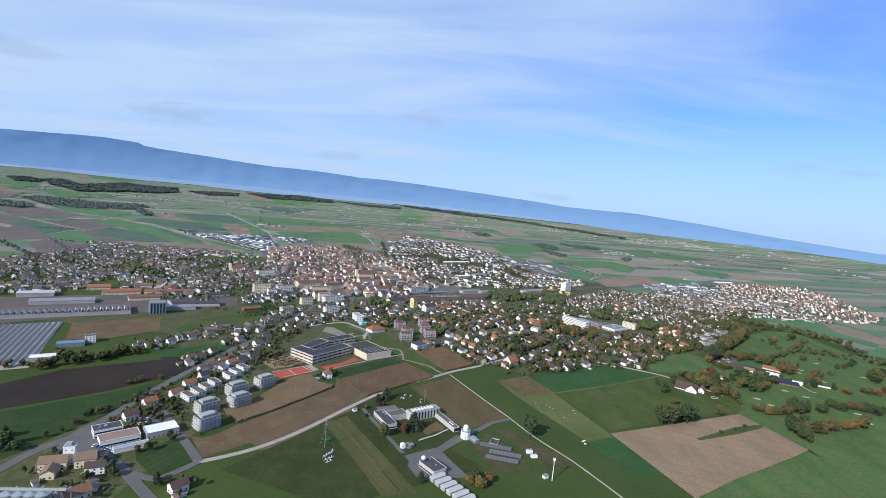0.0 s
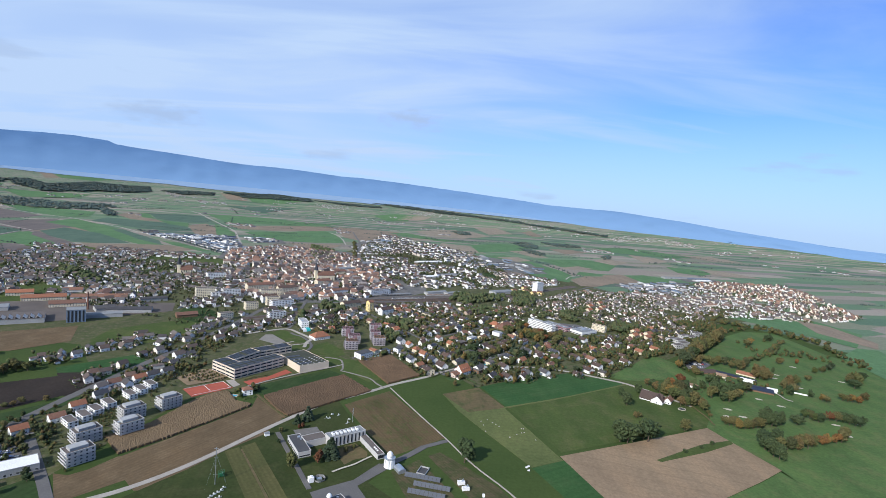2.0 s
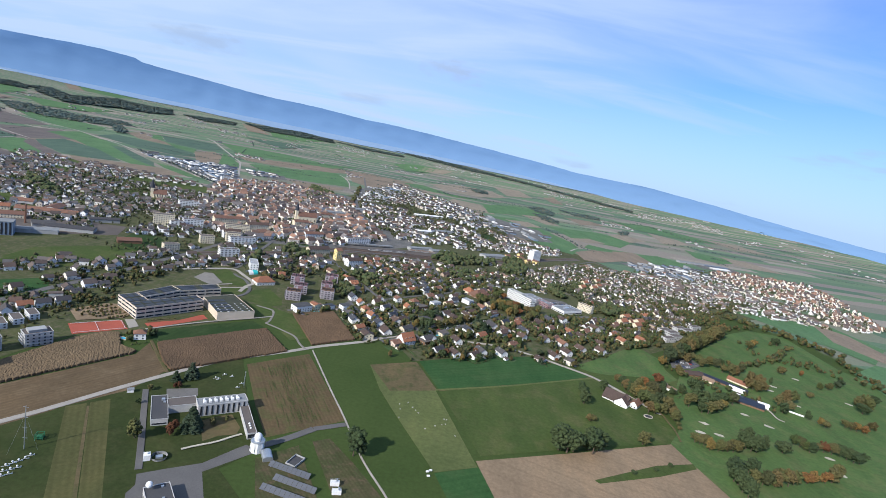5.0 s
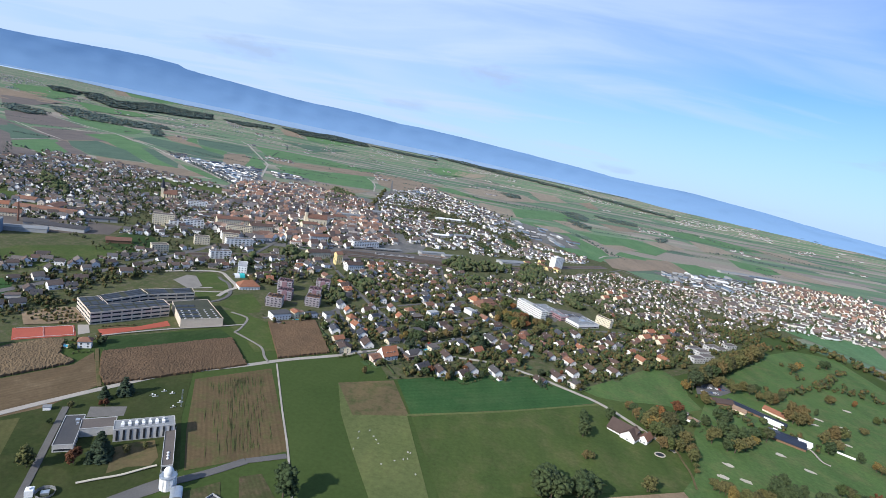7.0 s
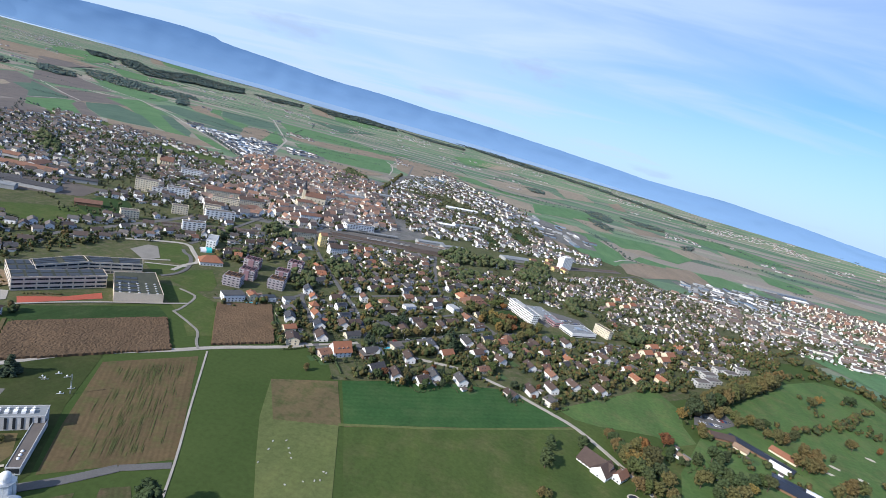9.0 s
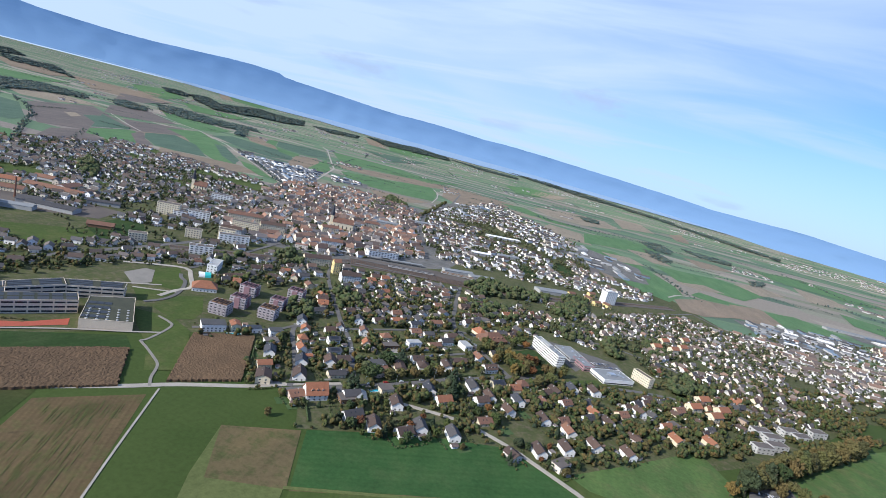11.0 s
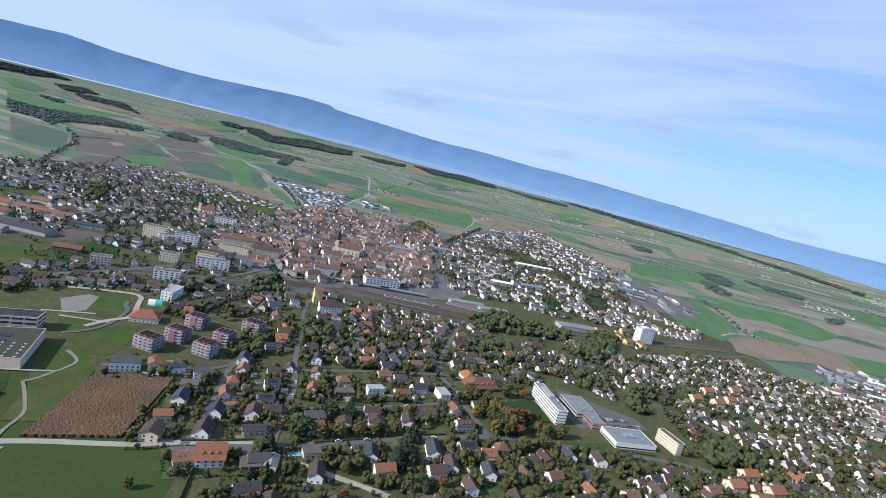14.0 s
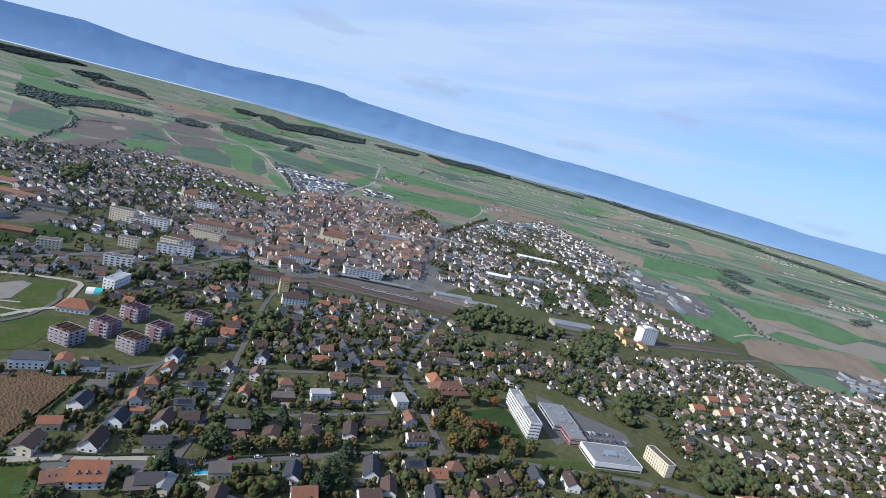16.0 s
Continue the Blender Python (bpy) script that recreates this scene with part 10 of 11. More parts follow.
def garden_clutter():
    """Paving, sheds and hedges round the houses."""
    rng = random.Random(61)
    paving, lawns, sheds, hedge_rows = Shape(), Shape(), [], []
    for x, y, size in LOTS:
        far = math.dist((x, y), (280, 520))
        if far > 900:
            continue
        turn = radians(47.5 if x < 500 else 42)
        c, s = math.cos(turn), math.sin(turn)

        def at(u, v):
            return x + c * u - s * v, y + s * u + c * v
        for k in range(2 if far < 500 else 1):
            u0, v0 = rng.uniform(-0.9, 0.4) * size, rng.uniform(-0.9, 0.4) * size
            u1, v1 = u0 + rng.uniform(3, 8), v0 + rng.uniform(2.5, 10)
            if all(is_free(*at(u, v), 0.2, False) or k == 0 for u in (u0, u1) for v in (v0, v1)) and is_free(*at((u0 + u1) / 2, (v0 + v1) / 2), 5.0, True) is not None:
                z = 0.21 + 0.004 * rng.randrange(8)
                q = [at(u0, v0), at(u1, v0), at(u1, v1), at(u0, v1)]
                paving.add([(a, b, z) for a, b in q] + [(a, b, 0.0) for a, b in q], [(0, 1, 2, 3), (0, 4, 5, 1), (1, 5, 6, 2), (2, 6, 7, 3), (3, 7, 4, 0)])
        for k in range(3 if far < 620 else 0):
            u0, v0 = rng.uniform(-1.5, 0.7) * size, rng.uniform(-1.5, 0.7) * size
            u1, v1 = u0 + rng.uniform(6, 13), v0 + rng.uniform(6, 13)
            q = [at(u0, v0), at(u1, v0), at(u1, v1), at(u0, v1)]
            if all(is_free(*p, 0.5) for p in q + [at((u0 + u1) / 2, (v0 + v1) / 2)]):
                z = 0.19 + 0.0021 * rng.randrange(9)
                lawns.add([(a, b, z) for a, b in q] + [(a, b, 0.0) for a, b in q], [(0, 1, 2, 3), (0, 4, 5, 1), (1, 5, 6, 2), (2, 6, 7, 3), (3, 7, 4, 0)])
        for k in range(2):
            a, d = rng.uniform(0, 6.28), size * 0.55 + rng.uniform(2, 6)
            px, py = x + d * math.cos(a), y + d * math.sin(a)
            if is_free(px, py, 2.2):
                take(px, py, 2.0)
                sheds.append((px, py, math.degrees(turn) + rng.choice((0, 90)), rng.uniform(3.5, 7), rng.uniform(3, 5), rng.uniform(2.2, 2.8), rng.choice((0, 0, 0.8, 1.2))))
        if far < 520:
            e = size * 0.5 + rng.uniform(4.5, 7)
            for (u0, v0, u1, v1) in ((-e, -e, e, -e), (e, -e, e, e), (-e, e, e, e), (-e, -e, -e, e)):
                if rng.random() < 0.45:
                    continue
                n = max(3, int(math.dist((u0, v0), (u1, v1)) / 1.8))
                for i in range(n):
                    k = (i + 0.5) / n
                    p = at(u0 + (u1 - u0) * k, v0 + (v1 - v0) * k)
                    if is_free(*p, 0.9):
                        hedge_rows.append((p[0], p[1], rng.uniform(1.7, 2.6), 3.2))
    tagged(paving.part("garden_paving", ["patio"]), "terraces, drives and beds beside the houses", "paving", kind="stuff")
    tagged(lawns.part("garden_lawns", ["plot_lawn"]), "mown green lawns in the gardens", "lawn", kind="stuff")
    joined_houses("garden_sheds", sheds, "small sheds and garages in the gardens", glass=False)
    joined_trees("plot_hedges", hedge_rows, "dark hedges round the garden plots", "wood_leaves", "hedges", blobs=1)


garden_clutter()


def more_trees():
    """Trees along the main road, round the farm and on the golf course."""
    rng = random.Random(71)

    def row(pts, hmin, hmax, kinds, wide=1.0, kind="broad"):
        for x, y in pts:
            if is_free(x, y, 0.8, False):
                tree(x, y, rng.uniform(hmin, hmax), rng.choice(kinds), kind, wide=wide * rng.uniform(0.9, 1.15))
    row([(-253.6, 393.6), (-254.2, 399.8), (-247.4, 398.9), (-243.8, 406.1), (-241.0, 420.3), (-251.9, 378.8), (-252.8, 366.5), (-257.8, 357.7), (-237.1, 338.8), (-235.3, 431.1), (-236.1, 438.5), (-233.9, 448.0)], 5, 8, ("leaf_dark", "leaf_brown", "leaf"))
    row([(-272.8, 342.8), (-284.1, 353.4), (-262.8, 336.5), (-271.1, 335.3)], 11, 15, ("leaf_dark",))
    row([(-188.6, 355.9), (-180.0, 349.0), (-186.1, 346.5), (-176.1, 371.0), (-170.9, 365.6), (-184.0, 315.6), (-189.2, 321.6), (-150.5, 309.0), (-156.3, 314.7), (-197.6, 309.2)], 7, 10, ("leaf_dark", "leaf"))
    row([(-259.8, 463.3), (-255.8, 467.0), (-253.3, 472.0), (-238.9, 479.7)], 5, 7, ("leaf_brown",), 1.3)
    row([(-353.1, 479.7), (-352.8, 487.9), (-349.0, 492.2), (-342.8, 498.8), (-334.7, 499.1), (-333.7, 509.9), (-328.5, 514.8), (-319.1, 513.5), (-316.7, 523.3), (-312.2, 530.2), (-307.5, 539.2), (-299.2, 541.4)], 10, 15, ("leaf_dark", "leaf", "leaf_brown", "leaf_dark"))
    # beside the hospital lawn
    for x, y in [(209.0, 820.0), (218.4, 811.6), (228.3, 798.4), (237.2, 792.8), (244.5, 786.2), (251.4, 784.2), (255.6, 786.7), (259.4, 792.4), (235.4, 846.3), (244.0, 860.1), (274.9, 803.5), (281.7, 800.6), (292.6, 811.3), (270.1, 763.8), (281.6, 782.4)]:
        tree(x, y, rng.uniform(14, 18), rng.choice(("leaf_brown", "leaf", "leaf_brown")))
    for x, y in [(-166.6, 552.7), (-157.9, 546.5), (-159.6, 555.5), (-149.5, 547.9), (-151.0, 558.5), (-141.9, 554.0), (-145.2, 566.1), (-134.3, 557.0), (-149.1, 540.7), (-141.8, 543.6), (-135.9, 548.6)]:
        tree(x, y, rng.uniform(3, 4.5), "leaf_brown")


more_trees()


def woods():
    rng = random.Random(31)
    rows = []
    for poly in ([(265.9, 1054.4), (283.3, 1166.0), (320.4, 1174.7), (319.0, 1079.4), (286.4, 1014.2)], [(137.6, 1027.6), (152.2, 1089.5), (189.1, 1098.5), (225.4, 1107.4), (258.9, 1128.2), (254.4, 1077.0), (205.4, 1045.0), (165.3, 996.6)], [(22.9, 829.5), (52.7, 841.9), (71.4, 806.0), (44.1, 794.6)], [(-93.2, 873.3), (-85.0, 922.5), (-45.2, 875.1), (-56.9, 848.7)]):
        rows += scatter(poly, 7.5, 12, rng)
    joined_trees("park_trees", rows, "dense belt of dark green park trees in the town", "wood_leaves", blobs=8)
    rows = []
    first = [([(683.6, 1029.6), (714.7, 1000.4), (732.1, 986.4), (761.2, 968.2), (772.7, 934.7), (778.2, 909.4), (784.8, 878.4)], 12), ([(609.0, 833.1), (622.2, 813.3), (639.4, 801.5), (666.8, 799.5), (691.0, 793.4), (699.6, 773.0)], 9), ([(546.7, 741.7), (591.1, 776.7), (641.6, 817.3), (692.1, 873.5)], 10), ([(614.2, 958.5), (624.1, 922.1), (693.5, 973.9)], 9), ([(774.5, 868.3), (758.4, 820.8), (756.5, 783.8), (765.8, 762.6)], 10), ([(726.6, 767.3), (747.7, 755.4)], 10), ([(535.5, 916.4), (573.9, 917.4), (612.5, 918.5)], 8), ([(293.8, 644.2), (318.6, 667.2), (358.5, 711.3), (410.0, 755.4)], 8), ([(400.1, 770.6), (443.7, 782.6), (447.6, 754.6)], 8)]
    second = [([(-366.0, 519.8), (-331.5, 519.5), (-311.6, 544.1), (-306.2, 555.8)], 12), ([(-389.3, 479.0), (-354.4, 495.9), (-316.7, 532.8), (-278.5, 574.3)], 9), ([(-257.1, 385.8), (-244.7, 414.9), (-219.8, 457.8), (-211.5, 522.5)], 5), ([(-174.8, 1485.6), (-102.2, 1456.2), (-141.6, 1796.7), (-174.0, 2034.5)], 10), ([(132.9, 575.5), (164.8, 601.1), (199.7, 617.5), (231.4, 638.4)], 5)]
    for pts, h in first + second:
        rows += line_of_trees(pts, 6, h, rng, 5)
    joined_trees("tree_belt", rows, "uneven belt of green and autumn-coloured trees", "leaves", blobs=8, far=True)
    rows = []
    first = [([(-1491, 1532), (-1316, 1454), (-1119, 1324), (-945, 1179), (-761, 1028)], 11), ([(-981, 1347), (-887, 1317)], 7), ([(-1974, 2177), (-1895, 2299), (-1768, 2354)], 12), ([(-804, 1174), (-962, 1334)], 6), ([(105, 2528), (229, 2495), (444, 2603), (584, 2655)], 10), ([(1276, 3089), (1357, 2838), (1379, 2640), (1521, 2715)], 9), ([(1073, 2186), (1194, 2240), (1366, 2160)], 8), ([(1604, 2772), (1694, 2563), (1904, 2511)], 9), ([(493, 1919), (531, 1760), (558, 1576), (580, 1542)], 8), ([(-888, 1833), (-699, 1674), (-451, 1436)], 9), ([(-1068, 3317), (-789, 3475), (-520, 3628)], 7)]
    second = [([(-1486, 4205), (-1047, 4297)], 6), ([(-1496, 2790), (-1427, 2933), (-1378, 3141)], 10), ([(-772, 2679), (-461, 2818)], 7), ([(611, 2088), (786, 2198)], 6), ([(-382, 1814), (-229, 1810)], 6), ([(-31, 2489), (177, 2506)], 7), ([(-1363, 1734), (-1330, 1909), (-1260, 2005)], 5), ([(-3111, 3866), (-3213, 4437)], 9)]
    for pts, h in first + second:
        far = math.dist(pts[0], MID)
        rows += line_of_trees(pts, 5 + far / 700, h, rng, 3 + far / 500)
    for _ in range(200):
        az, r = rng.uniform(-52, 46), 1700 + 4600 * rng.random() ** 1.2
        x, y = polar(az, r)
        turn = radians(15 + rng.choice((0, 0, 0, 90)) + rng.uniform(-8, 8))
        half = rng.uniform(30, 190) * (0.5 if r < 2400 else 1.0)
        if math.dist((x, y), (0, 1100)) < 950 or math.dist((x, y), (900, 1400)) < 480:
            continue
        rows += line_of_trees([(x - half * math.cos(turn), y - half * math.sin(turn)), (x + half * math.cos(turn), y + half * math.sin(turn))], 4.5 + r / 900, rng.uniform(4, 8), rng, 2)
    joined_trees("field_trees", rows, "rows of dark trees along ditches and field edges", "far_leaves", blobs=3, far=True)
    rows = []
    first = [([(-2342, 1816), (-2137, 1811), (-2166, 1964), (-2183, 2157), (-1974, 2177), (-1797, 2044), (-1808, 1876), (-1726, 1674), (-1536, 1525), (-1726, 1564), (-1780, 1525)], 13), ([(-3138, 2402), (-3008, 2449), (-2743, 2289), (-2796, 2235)], 12), ([(-5870, 4298), (-6764, 5297), (-5215, 4297), (-4706, 3622)], 12), ([(-4549, 3597), (-4439, 3993), (-3214, 3124), (-3594, 3213), (-3693, 3063)], 13), ([(-11632, 6642), (-12827, 7911), (-13155, 9104), (-9940, 7254), (-7359, 4939), (-7087, 4281)], 14), ([(-2031, 2380), (-2023, 2426), (-1867, 2426), (-1671, 2218), (-1686, 2141), (-1777, 2134)], 14)]
    second = [([(-2151, 2759), (-2225, 2968), (-2061, 2935), (-1902, 2904), (-1766, 2921), (-1689, 3027), (-1528, 2847), (-1486, 2559), (-1544, 2450), (-1643, 2403), (-1816, 2443)], 13), ([(-4703, 5966), (-5168, 6844), (-3831, 5434), (-4267, 6384), (-4892, 7745), (-4396, 7396), (-4113, 7357), (-4003, 7614), (-2863, 5629), (-2730, 4984), (-2813, 4683), (-2716, 4250), (-2724, 3947), (-3536, 4698)], 16), ([(-3284, 8503), (-3098, 8904), (-3084, 10797), (-1968, 9022), (-1505, 7336), (-1856, 6880), (-2168, 6475)], 15), ([(-3196, 6461), (-3289, 7241), (-3060, 7664), (-2529, 6396), (-2567, 5669)], 14)]
    third = [([(-1738, 8291), (-1164, 8191), (-609, 8093), (-511, 7187), (-954, 6997)], 14), ([(-1103, 10513), (-287, 10502), (470, 8612), (929, 7517), (857, 6739), (428, 7047), (-171, 8243)], 14), ([(929, 7517), (1406, 6585), (1297, 5987), (836, 6516)], 12), ([(291, 3201), (346, 3327), (400, 3220), (390, 3033), (319, 2986)], 12), ([(-1425, 2521), (-1511, 2712), (-1408, 2588), (-1265, 2380), (-1236, 2271)], 15), ([(-5175, 6014), (-5284, 6466), (-4703, 5966), (-3902, 4995), (-4001, 4844)], 12), ([(574, 2683), (665, 2817), (697, 2646), (656, 2452), (586, 2481)], 10)]
    fourth = [([(548, 2390), (604, 2360), (629, 2203), (592, 2101), (550, 2166)], 9), ([(773, 2932), (896, 2942), (1007, 2912), (955, 2745), (828, 2712)], 9), ([(903, 2295), (988, 2412), (967, 2315), (878, 2159)], 9), ([(1091, 6340), (1584, 5609), (1806, 4585), (1704, 4296), (1444, 5045)], 12), ([(3820, 8718), (4684, 8016), (4314, 6248), (3665, 5280), (3586, 6078), (3263, 7039)], 14)]
    for poly, h in first + second + third + fourth:
        far = max(math.dist(p, MID) for p in poly)
        gap = max(8.0, far / 220)
        rows += [(x, y, hh, gap * rng.uniform(1.5, 2.3)) for x, y, hh, _ in scatter(poly, gap, h, rng)]
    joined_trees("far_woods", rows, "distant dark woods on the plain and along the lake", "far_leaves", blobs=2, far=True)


woods()


def villages():
    rng = random.Random(41)
    rows = []
    first = [([(-12588, 9902), (-11827, 10832), (-8776, 8462), (-8615, 7311)], 40), ([(-6698, 6315), (-5766, 6208), (-3952, 4492), (-4507, 4554)], 60), ([(-9027, 5289), (-11888, 7170), (-9558, 5884), (-7352, 4419)], 14), ([(-11441, 7332), (-11754, 7806), (-9352, 6340), (-8770, 5807)], 10), ([(-6864, 7052), (-6305, 6831), (-5782, 6626), (-4684, 5486), (-4375, 4872), (-4459, 4727)], 60), ([(-2951, 6078), (-2567, 5669), (-2157, 4979), (-2221, 4802)], 26), ([(-1903, 4597), (-1656, 4600), (-1468, 4219), (-1625, 4100)], 30), ([(-1349, 6549), (-954, 6997), (-679, 5501), (-929, 5218)], 40), ([(-2051, 3887), (-2237, 4451), (-1985, 4033), (-1861, 3613)], 14)]
    second = [([(-58, 7681), (347, 6733), (331, 5747), (47, 5864)], 34), ([(1181, 5345), (1614, 5500), (1438, 4777), (1037, 4423)], 30), ([(1737, 4388), (2483, 5034), (2103, 4209), (1556, 3771)], 50), ([(2494, 4948), (2461, 4243), (2185, 3751), (2068, 4002)], 44), ([(-7549, 12300), (-7006, 13420), (-5353, 10401), (-5007, 8503)], 16), ([(1111, 7687), (1749, 8005), (1488, 6650), (1003, 6457)], 18), ([(-844, 2474), (-682, 2426), (-648, 2345), (-769, 2347)], 14), ([(-1316, 4737), (-1108, 4493), (-975, 3931), (-1046, 3885)], 10), ([(-375, 2655), (-263, 2594), (-235, 2367), (-267, 2311)], 8)]
    third = [([(2220, 3542), (2479, 3791), (2286, 3480), (2060, 3270)], 5), ([(955, 2727), (1115, 2634), (1072, 2513), (907, 2510)], 12), ([(5401, 7928), (5672, 7589), (4395, 5846), (4314, 6248)], 24), ([(-431, 4288), (-53, 3671), (-57, 3298), (-351, 3800)], 14)]
    for poly, n in first + second + third:
        xs, ys = [p[0] for p in poly], [p[1] for p in poly]
        got = 0
        n = int(n * 1.7)
        for _ in range(n * 12):
            x, y = rng.uniform(min(xs), max(xs)), rng.uniform(min(ys), max(ys))
            if inside(x, y, poly) and got < n:
                rows.append((x, y, rng.uniform(0, 180), rng.uniform(9, 17), rng.uniform(8, 11), rng.uniform(3, 5), rng.uniform(3, 4.5)))
                got += 1
    for _ in range(110):
        az, r = rng.uniform(-50, 46), 2300 + 4200 * rng.random()
        fx, fy = polar(az, r)
        for k in range(rng.randrange(2, 6)):
            rows.append((fx + rng.uniform(-35, 35), fy + rng.uniform(-35, 35), rng.uniform(0, 180), rng.uniform(12, 28), rng.uniform(9, 14), rng.uniform(3, 5), rng.uniform(2.5, 4.5)))
    joined_houses("far_villages", rows, "small villages of pale houses scattered over the plain", walls="pale_grey", glass=False)


villages()

# ---- small things ----
def car_meshes(colour):
    def make():
        g = M.setdefault("car_" + colour, plain("car_paint_" + colour, dict(white=(0.75, 0.75, 0.74), grey=(0.16, 0.17, 0.18), silver=(0.45, 0.46, 0.47), red=(0.35, 0.03, 0.025), blue=(0.05, 0.09, 0.22))[colour], rough=0.3, spec=0.5))
        s = Shape()
        prof = [(-2.1, 0.35), (2.1, 0.35), (2.15, 0.75), (1.2, 0.95), (-1.9, 1.0), (-2.15, 0.8)]
        n = len(prof)
        s.add([(x, -0.87, z) for x, z in prof] + [(x, 0.87, z) for x, z in prof], [tuple(range(n)), tuple(range(2 * n - 1, n - 1, -1))] + [((i + 1) % n, i, n + i, n + (i + 1) % n) for i in range(n)])
        body = s.mesh("body", [g])
        c = Shape()
        c.add([(-1.8, -0.8, 0.98), (1.1, -0.8, 0.95), (1.1, 0.8, 0.95), (-1.8, 0.8, 0.98), (-1.4, -0.65, 1.48), (0.35, -0.65, 1.48), (0.35, 0.65, 1.48), (-1.4, 0.65, 1.48)], [(0, 1, 5, 4), (1, 2, 6, 5), (2, 3, 7, 6), (3, 0, 4, 7)], 0)
        c.add([(-1.42, -0.67, 1.49), (0.37, -0.67, 1.49), (0.37, 0.67, 1.49), (-1.42, 0.67, 1.49)], [(0, 1, 2, 3)], 1)
        cabin = c.mesh("cabin", ["glass", g])
        w = Shape()
        vs = [(0.32 * math.cos(math.pi * i / 5), y, 0.32 * math.sin(math.pi * i / 5)) for y in (-0.11, 0.11) for i in range(10)]
        w.add(vs, [(i, (i + 1) % 10, 10 + (i + 1) % 10, 10 + i) for i in range(10)] + [tuple(range(9, -1, -1)), tuple(range(10, 20))])
        return body, cabin, w.mesh("wheel", ["dark"])
    return cached(("car", colour), make)


RC = random.Random(77)


def car(x, y, rot):
    colour = RC.choice(("white", "grey", "silver", "grey", "white", "red", "blue", "silver"))
    body, cabin, wheel = car_meshes(colour)
    b = new("car")
    b.matrix_basis = pose(x, y, 0.42, 0, 0, rot)
    tagged(b, f"parked {colour} car beside the road", "car", "parked cars")
    put("body", body, b)
    put("cabin", cabin, b)
    for u in (-1.3, 1.3):
        for v in (-0.8, 0.8):
            put("wheel", wheel, b, pose(u, v, 0.32))


def park(pts, n, turn=0.0, spread=0.0):
    for k in range(n):
        f = (k + 0.5) / n
        i = min(int(f * (len(pts) - 1)), len(pts) - 2)
        g = f * (len(pts) - 1) - i
        (ax, ay), (bx, by) = pts[i], pts[i + 1]
        rot = math.degrees(math.atan2(by - ay, bx - ax)) + turn
        car(ax + (bx - ax) * g + RC.uniform(-spread, spread), ay + (by - ay) * g + RC.uniform(-spread, spread), rot)


park([(313.4, 872.8), (342.8, 894.7)], 9, 90)
park([(321.2, 867.0), (354.3, 892.5)], 9, 90)
park([(141.8, 654.3), (169.8, 687.1), (221.0, 742.1)], 6)
park([(125.2, 675.3), (103.1, 716.2), (80.7, 744.5)], 4)
park([(204.5, 811.0), (177.2, 835.9)], 3)
park([(-219.5, 351.1), (-200.6, 345.9)], 7, 90)
park([(-204.3, 388.0), (-194.5, 391.7)], 7, 90)
park([(161.2, 738.6), (181.4, 762.9)], 3)
park([(445.4, 717.5), (476.9, 721.6)], 9, 90)
park([(441.5, 703.2), (464.8, 707.9)], 7, 90)
park([(-217.1, 392.9), (-202.5, 398.6)], 9, 90)
park([(-212.3, 386.7), (-197.3, 391.3)], 8, 90)


def pool(x, y, rot, L=8, W=4):
    b = base("swimming_pool", x, y, rot, "blue garden swimming pool with a pale stone rim", "pool")
    s = Shape()
    for x0, y0, x1, y1 in ((-L / 2 - 1, -W / 2 - 1, L / 2 + 1, -W / 2), (-L / 2 - 1, W / 2, L / 2 + 1, W / 2 + 1), (-L / 2 - 1, -W / 2, -L / 2, W / 2), (L / 2, -W / 2, L / 2 + 1, W / 2)):
        s.box(x0, y0, 0, x1, y1, 0.45)
    s.part("rim", ["sand"], b)
    Shape().box(-L / 2, -W / 2, 0, L / 2, W / 2, 0.32).part("water", ["pool"], b)


for (x, y), rot, L in (((22.9, 656.8), 47, 13), ((153.2, 653.5), 47, 9), ((178.3, 794.1), 47, 9), ((109.4, 754.0), 137, 8), ((88.0, 862.9), 47, 9), ((-98.1, 514.8), 0, 7), ((167.0, 959.6), 47, 8), ((46.3, 870.0), 47, 8)):
    pool(x, y, rot, L)


def bunker(x, y, r, rot):
    n = 14
    rng = random.Random(int(abs(x * 13 + y)))
    k = [1 + rng.uniform(-0.25, 0.25) for _ in range(n)]
    vs = [(r * 1.35 * k[i] * math.cos(6.283 * i / n), r * 0.8 * k[i] * math.sin(6.283 * i / n), 0.32) for i in range(n)] + [(0, 0, 0.18)]
    ob = link_mesh("sand_bunker", vs, [(i, (i + 1) % n, n) for i in range(n)], [M["sand"]])
    ob.matrix_basis = pose(x, y, 0, 0, 0, rot)
    tagged(ob, "pale sand bunker in the golf course grass", "sand bunker", "sand bunkers")


for x, y in [(404.2, 561.2), (391.7, 541.7), (409.1, 543.0), (478.4, 580.9), (464.8, 598.4), (543.9, 681.8), (558.2, 697.1), (577.2, 688.0), (616.8, 740.8), (554.0, 648.9), (642.8, 685.5), (505.1, 537.4), (495.8, 511.0), (535.6, 544.6)]:
    bunker(x, y, 3.2, RC.uniform(-40, 0))


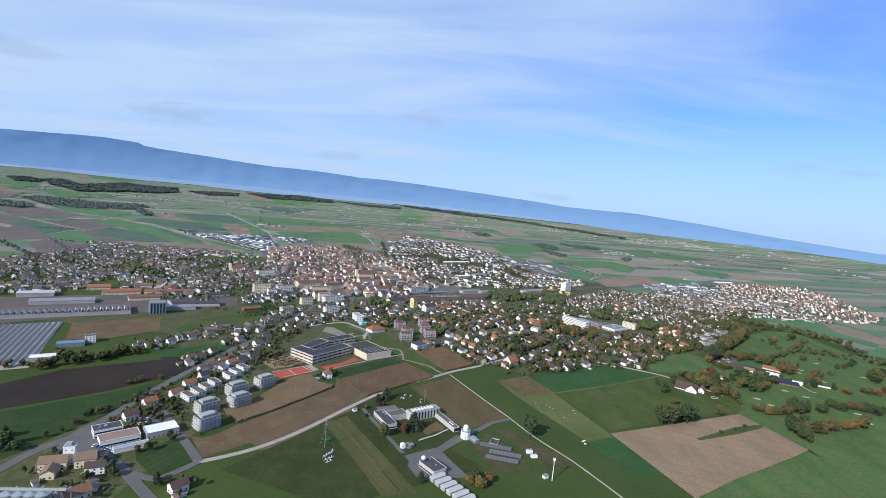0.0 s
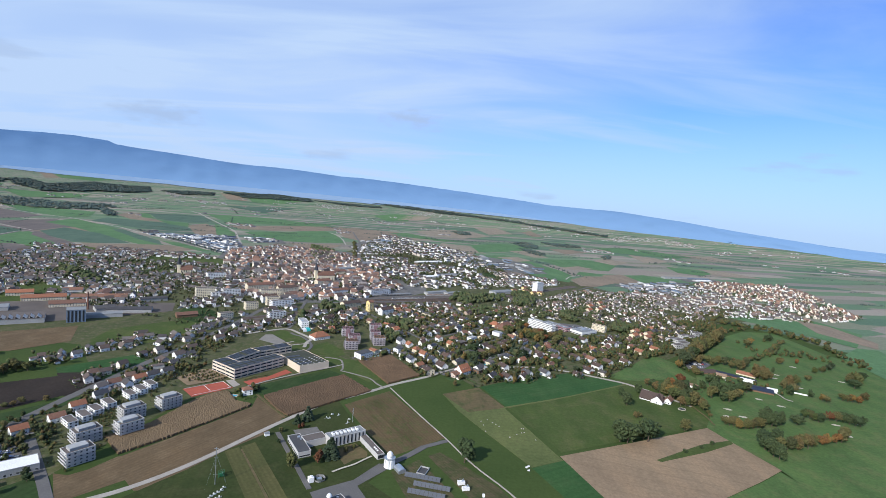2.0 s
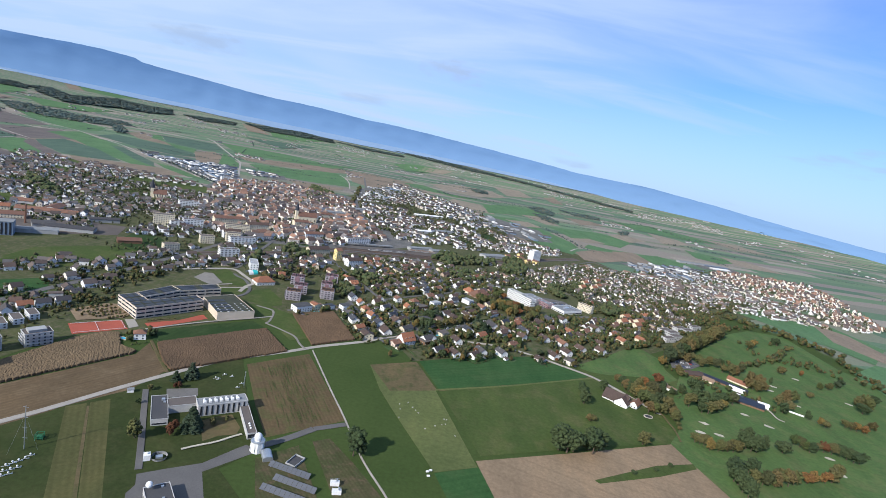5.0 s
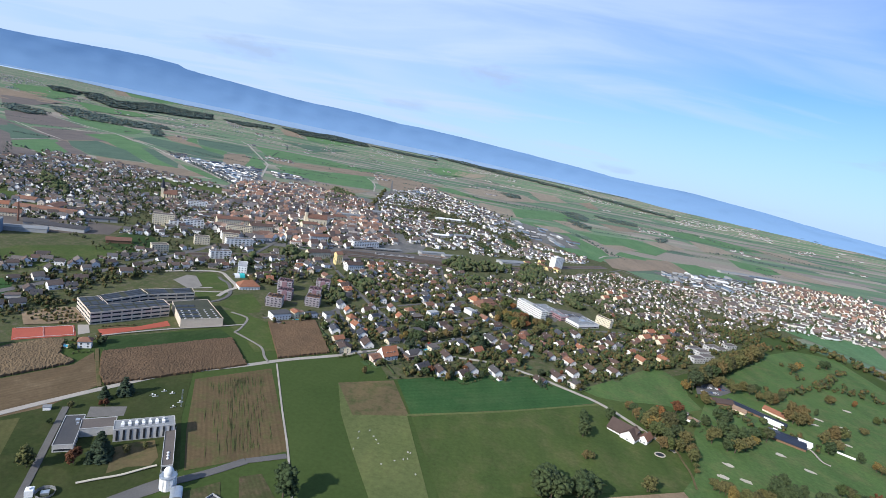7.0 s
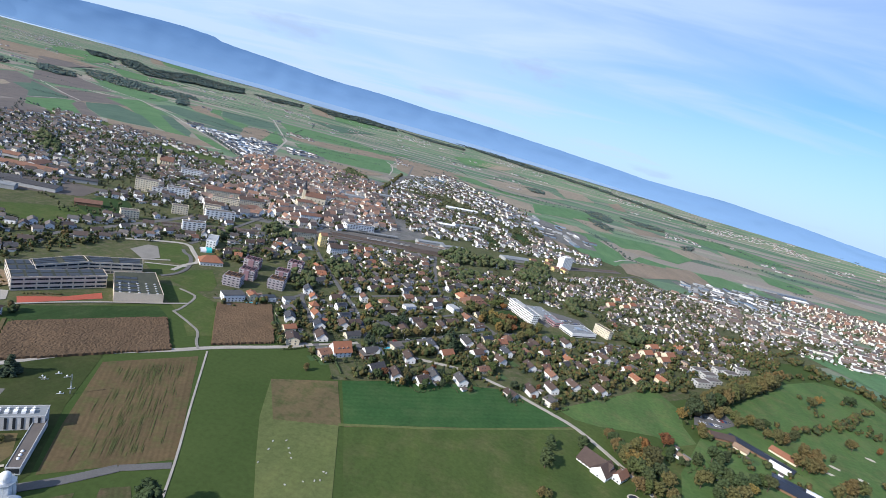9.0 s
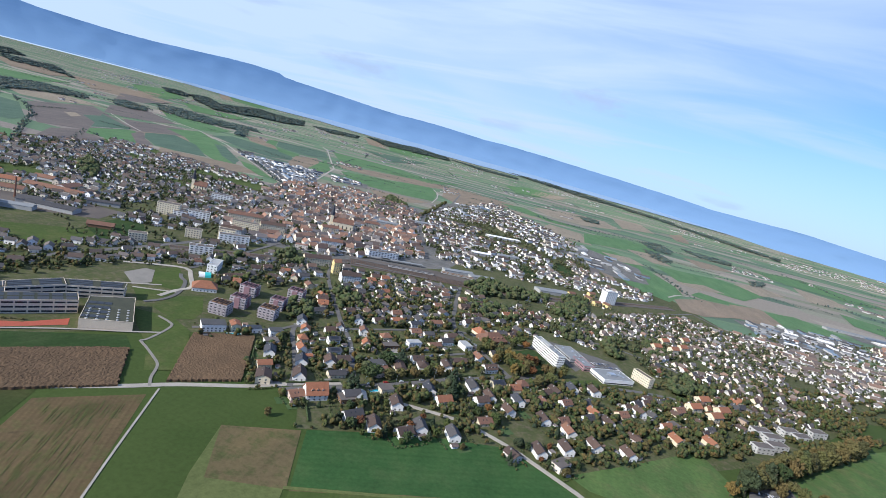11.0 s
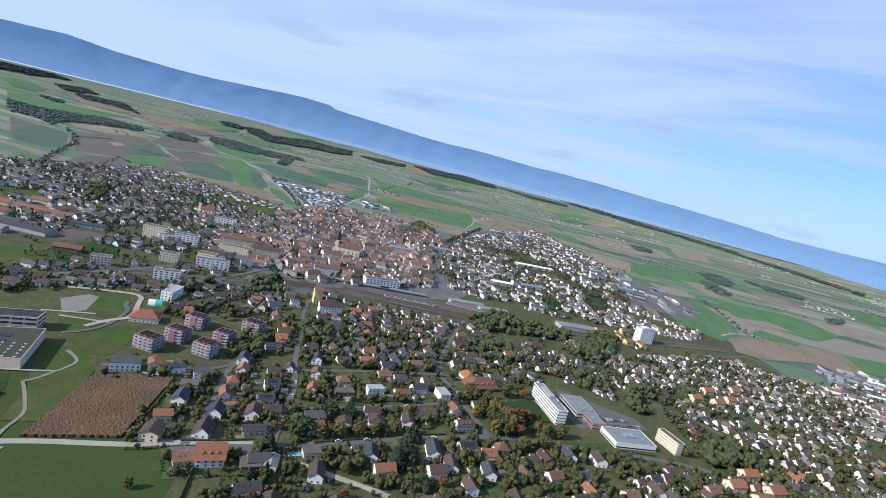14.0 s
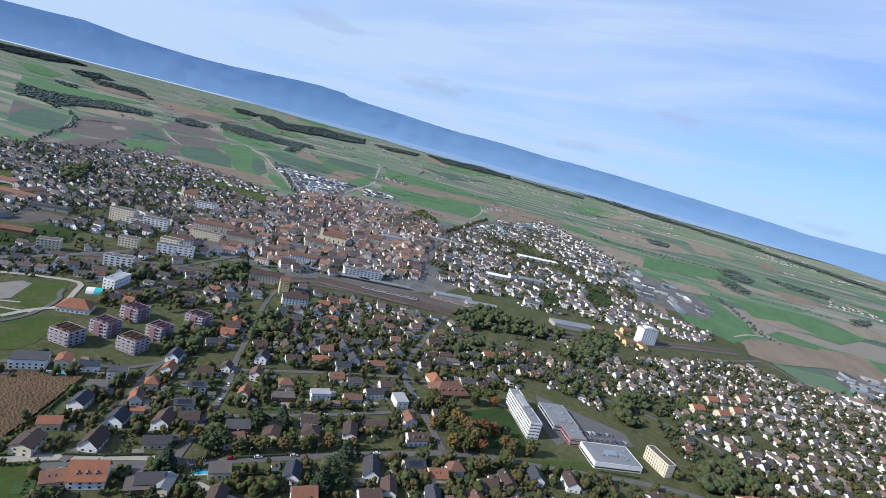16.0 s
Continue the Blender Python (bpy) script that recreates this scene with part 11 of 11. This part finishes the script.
def stand_in_bales():
    # pale round bales standing in for sheep, and water troughs on the grazed strip
    rng = random.Random(9)
    for x, y in [(128.7, 492.7), (135.0, 496.9), (139.0, 491.3), (141.4, 487.9), (143.8, 484.5), (130.2, 473.1), (149.9, 464.5), (157.1, 470.8), (162.1, 474.1), (164.6, 475.7), (163.7, 482.6), (165.4, 482.4), (171.7, 462.3), (129.9, 485.3)]:
        s = Shape()
        n = 10
        vs = [(-0.5, 0.34 * math.cos(6.283 * i / n), 0.34 + 0.34 * math.sin(6.283 * i / n)) for i in range(n)] + [(0.5, 0.34 * math.cos(6.283 * i / n), 0.34 + 0.34 * math.sin(6.283 * i / n)) for i in range(n)]
        s.add(vs, [(i, n + i, n + (i + 1) % n, (i + 1) % n) for i in range(n)] + [tuple(range(n)), tuple(range(2 * n - 1, n - 1, -1))])
        ob = s.part("bale", ["wrap"], None, m=pose(x, y, 0.1, 0, 0, rng.uniform(0, 180)))
        tagged(ob, "small grey-white bale standing in for a sheep on the meadow", "bale", "white bales")
    for x, y in ((153.7, 416.4), (155.7, 418.1), (154.5, 412.2)):
        b = base("trough", x, y, 20, "small white trailer standing on the meadow", "trailer")
        b.scale = (0.5, 0.5, 0.5)
        Shape().box(-1.8, -1, 0.5, 1.8, 1, 2.0).part("body", ["white"], b)
        for v in (-1.0, 1.0):
            Shape().rod((0, v - 0.1, 0.4), (0, v + 0.1, 0.4), 0.4, 10).part("wheel", ["dark"], b)


stand_in_bales()


def hedges():
    rng = random.Random(4)
    for pts in ([(97.9, 618.8), (112.3, 631.8), (126.0, 646.5)], [(156.7, 672.8), (177.4, 697.4)], [(193.3, 720.0), (216.3, 743.0)], [(97.9, 653.5), (112.2, 667.1)], [(53.8, 652.7), (65.7, 666.7)], [(55.0, 724.6), (76.8, 690.3)], [(155.6, 745.6), (177.0, 769.6)], [(170.8, 667.1), (183.3, 681.4)], [(63.2, 632.7), (73.5, 638.2)], [(112.3, 619.5), (134.8, 587.0)], [(46.5, 653.9), (63.1, 624.6)], [(178.2, 687.0), (189.8, 674.1)], [(291.0, 789.8), (329.2, 814.4)], [(338.8, 831.5), (365.4, 846.0)]):
        for a, b in zip(pts, pts[1:]):
            L = math.dist(a, b)
            n = max(2, int(L / 0.8))
            cv, cf = ICO1
            V, F = [], []
            ang = math.atan2(b[1] - a[1], b[0] - a[0])
            r = np.array([[math.cos(ang), -math.sin(ang), 0], [math.sin(ang), math.cos(ang), 0], [0, 0, 1]])
            rs = np.random.RandomState(n)
            for i in range(n):
                k = (i + 0.5) / n
                c = np.array([a[0] + (b[0] - a[0]) * k, a[1] + (b[1] - a[1]) * k, 0.8])
                V.append((cv * (1 + 0.25 * (rs.rand(len(cv), 1) * 2 - 1)) * (1.0, 0.75, 0.95)) @ r.T + c); F.append(cf + i * len(cv))
            tagged(new("hedge", np_mesh("hedge", np.concatenate(V), np.concatenate(F), ["leaf_dark"])), "dark green clipped hedge along a garden plot", "hedge", "garden hedges")


hedges()


def lamps():
    for x, y in [(143.0, 656.8), (161.9, 677.9), (186.0, 707.3), (219.9, 744.2), (111.6, 694.2), (80.0, 743.6), (230.8, 781.3), (195.3, 819.1)]:
        b = new("street_lamp")
        b.matrix_basis = pose(x, y, 0, 0, 0, 40)
        tagged(b, "grey street lamp at the roadside", "street lamp", "street lamps")
        Shape().tube(0, 0, 0, 7, 0.1, 0.07, 6).part("pole", ["metal"], b)
        Shape().box(0, -0.12, 6.9, 1.1, 0.12, 7.05).part("head", ["metal"], b)


lamps()
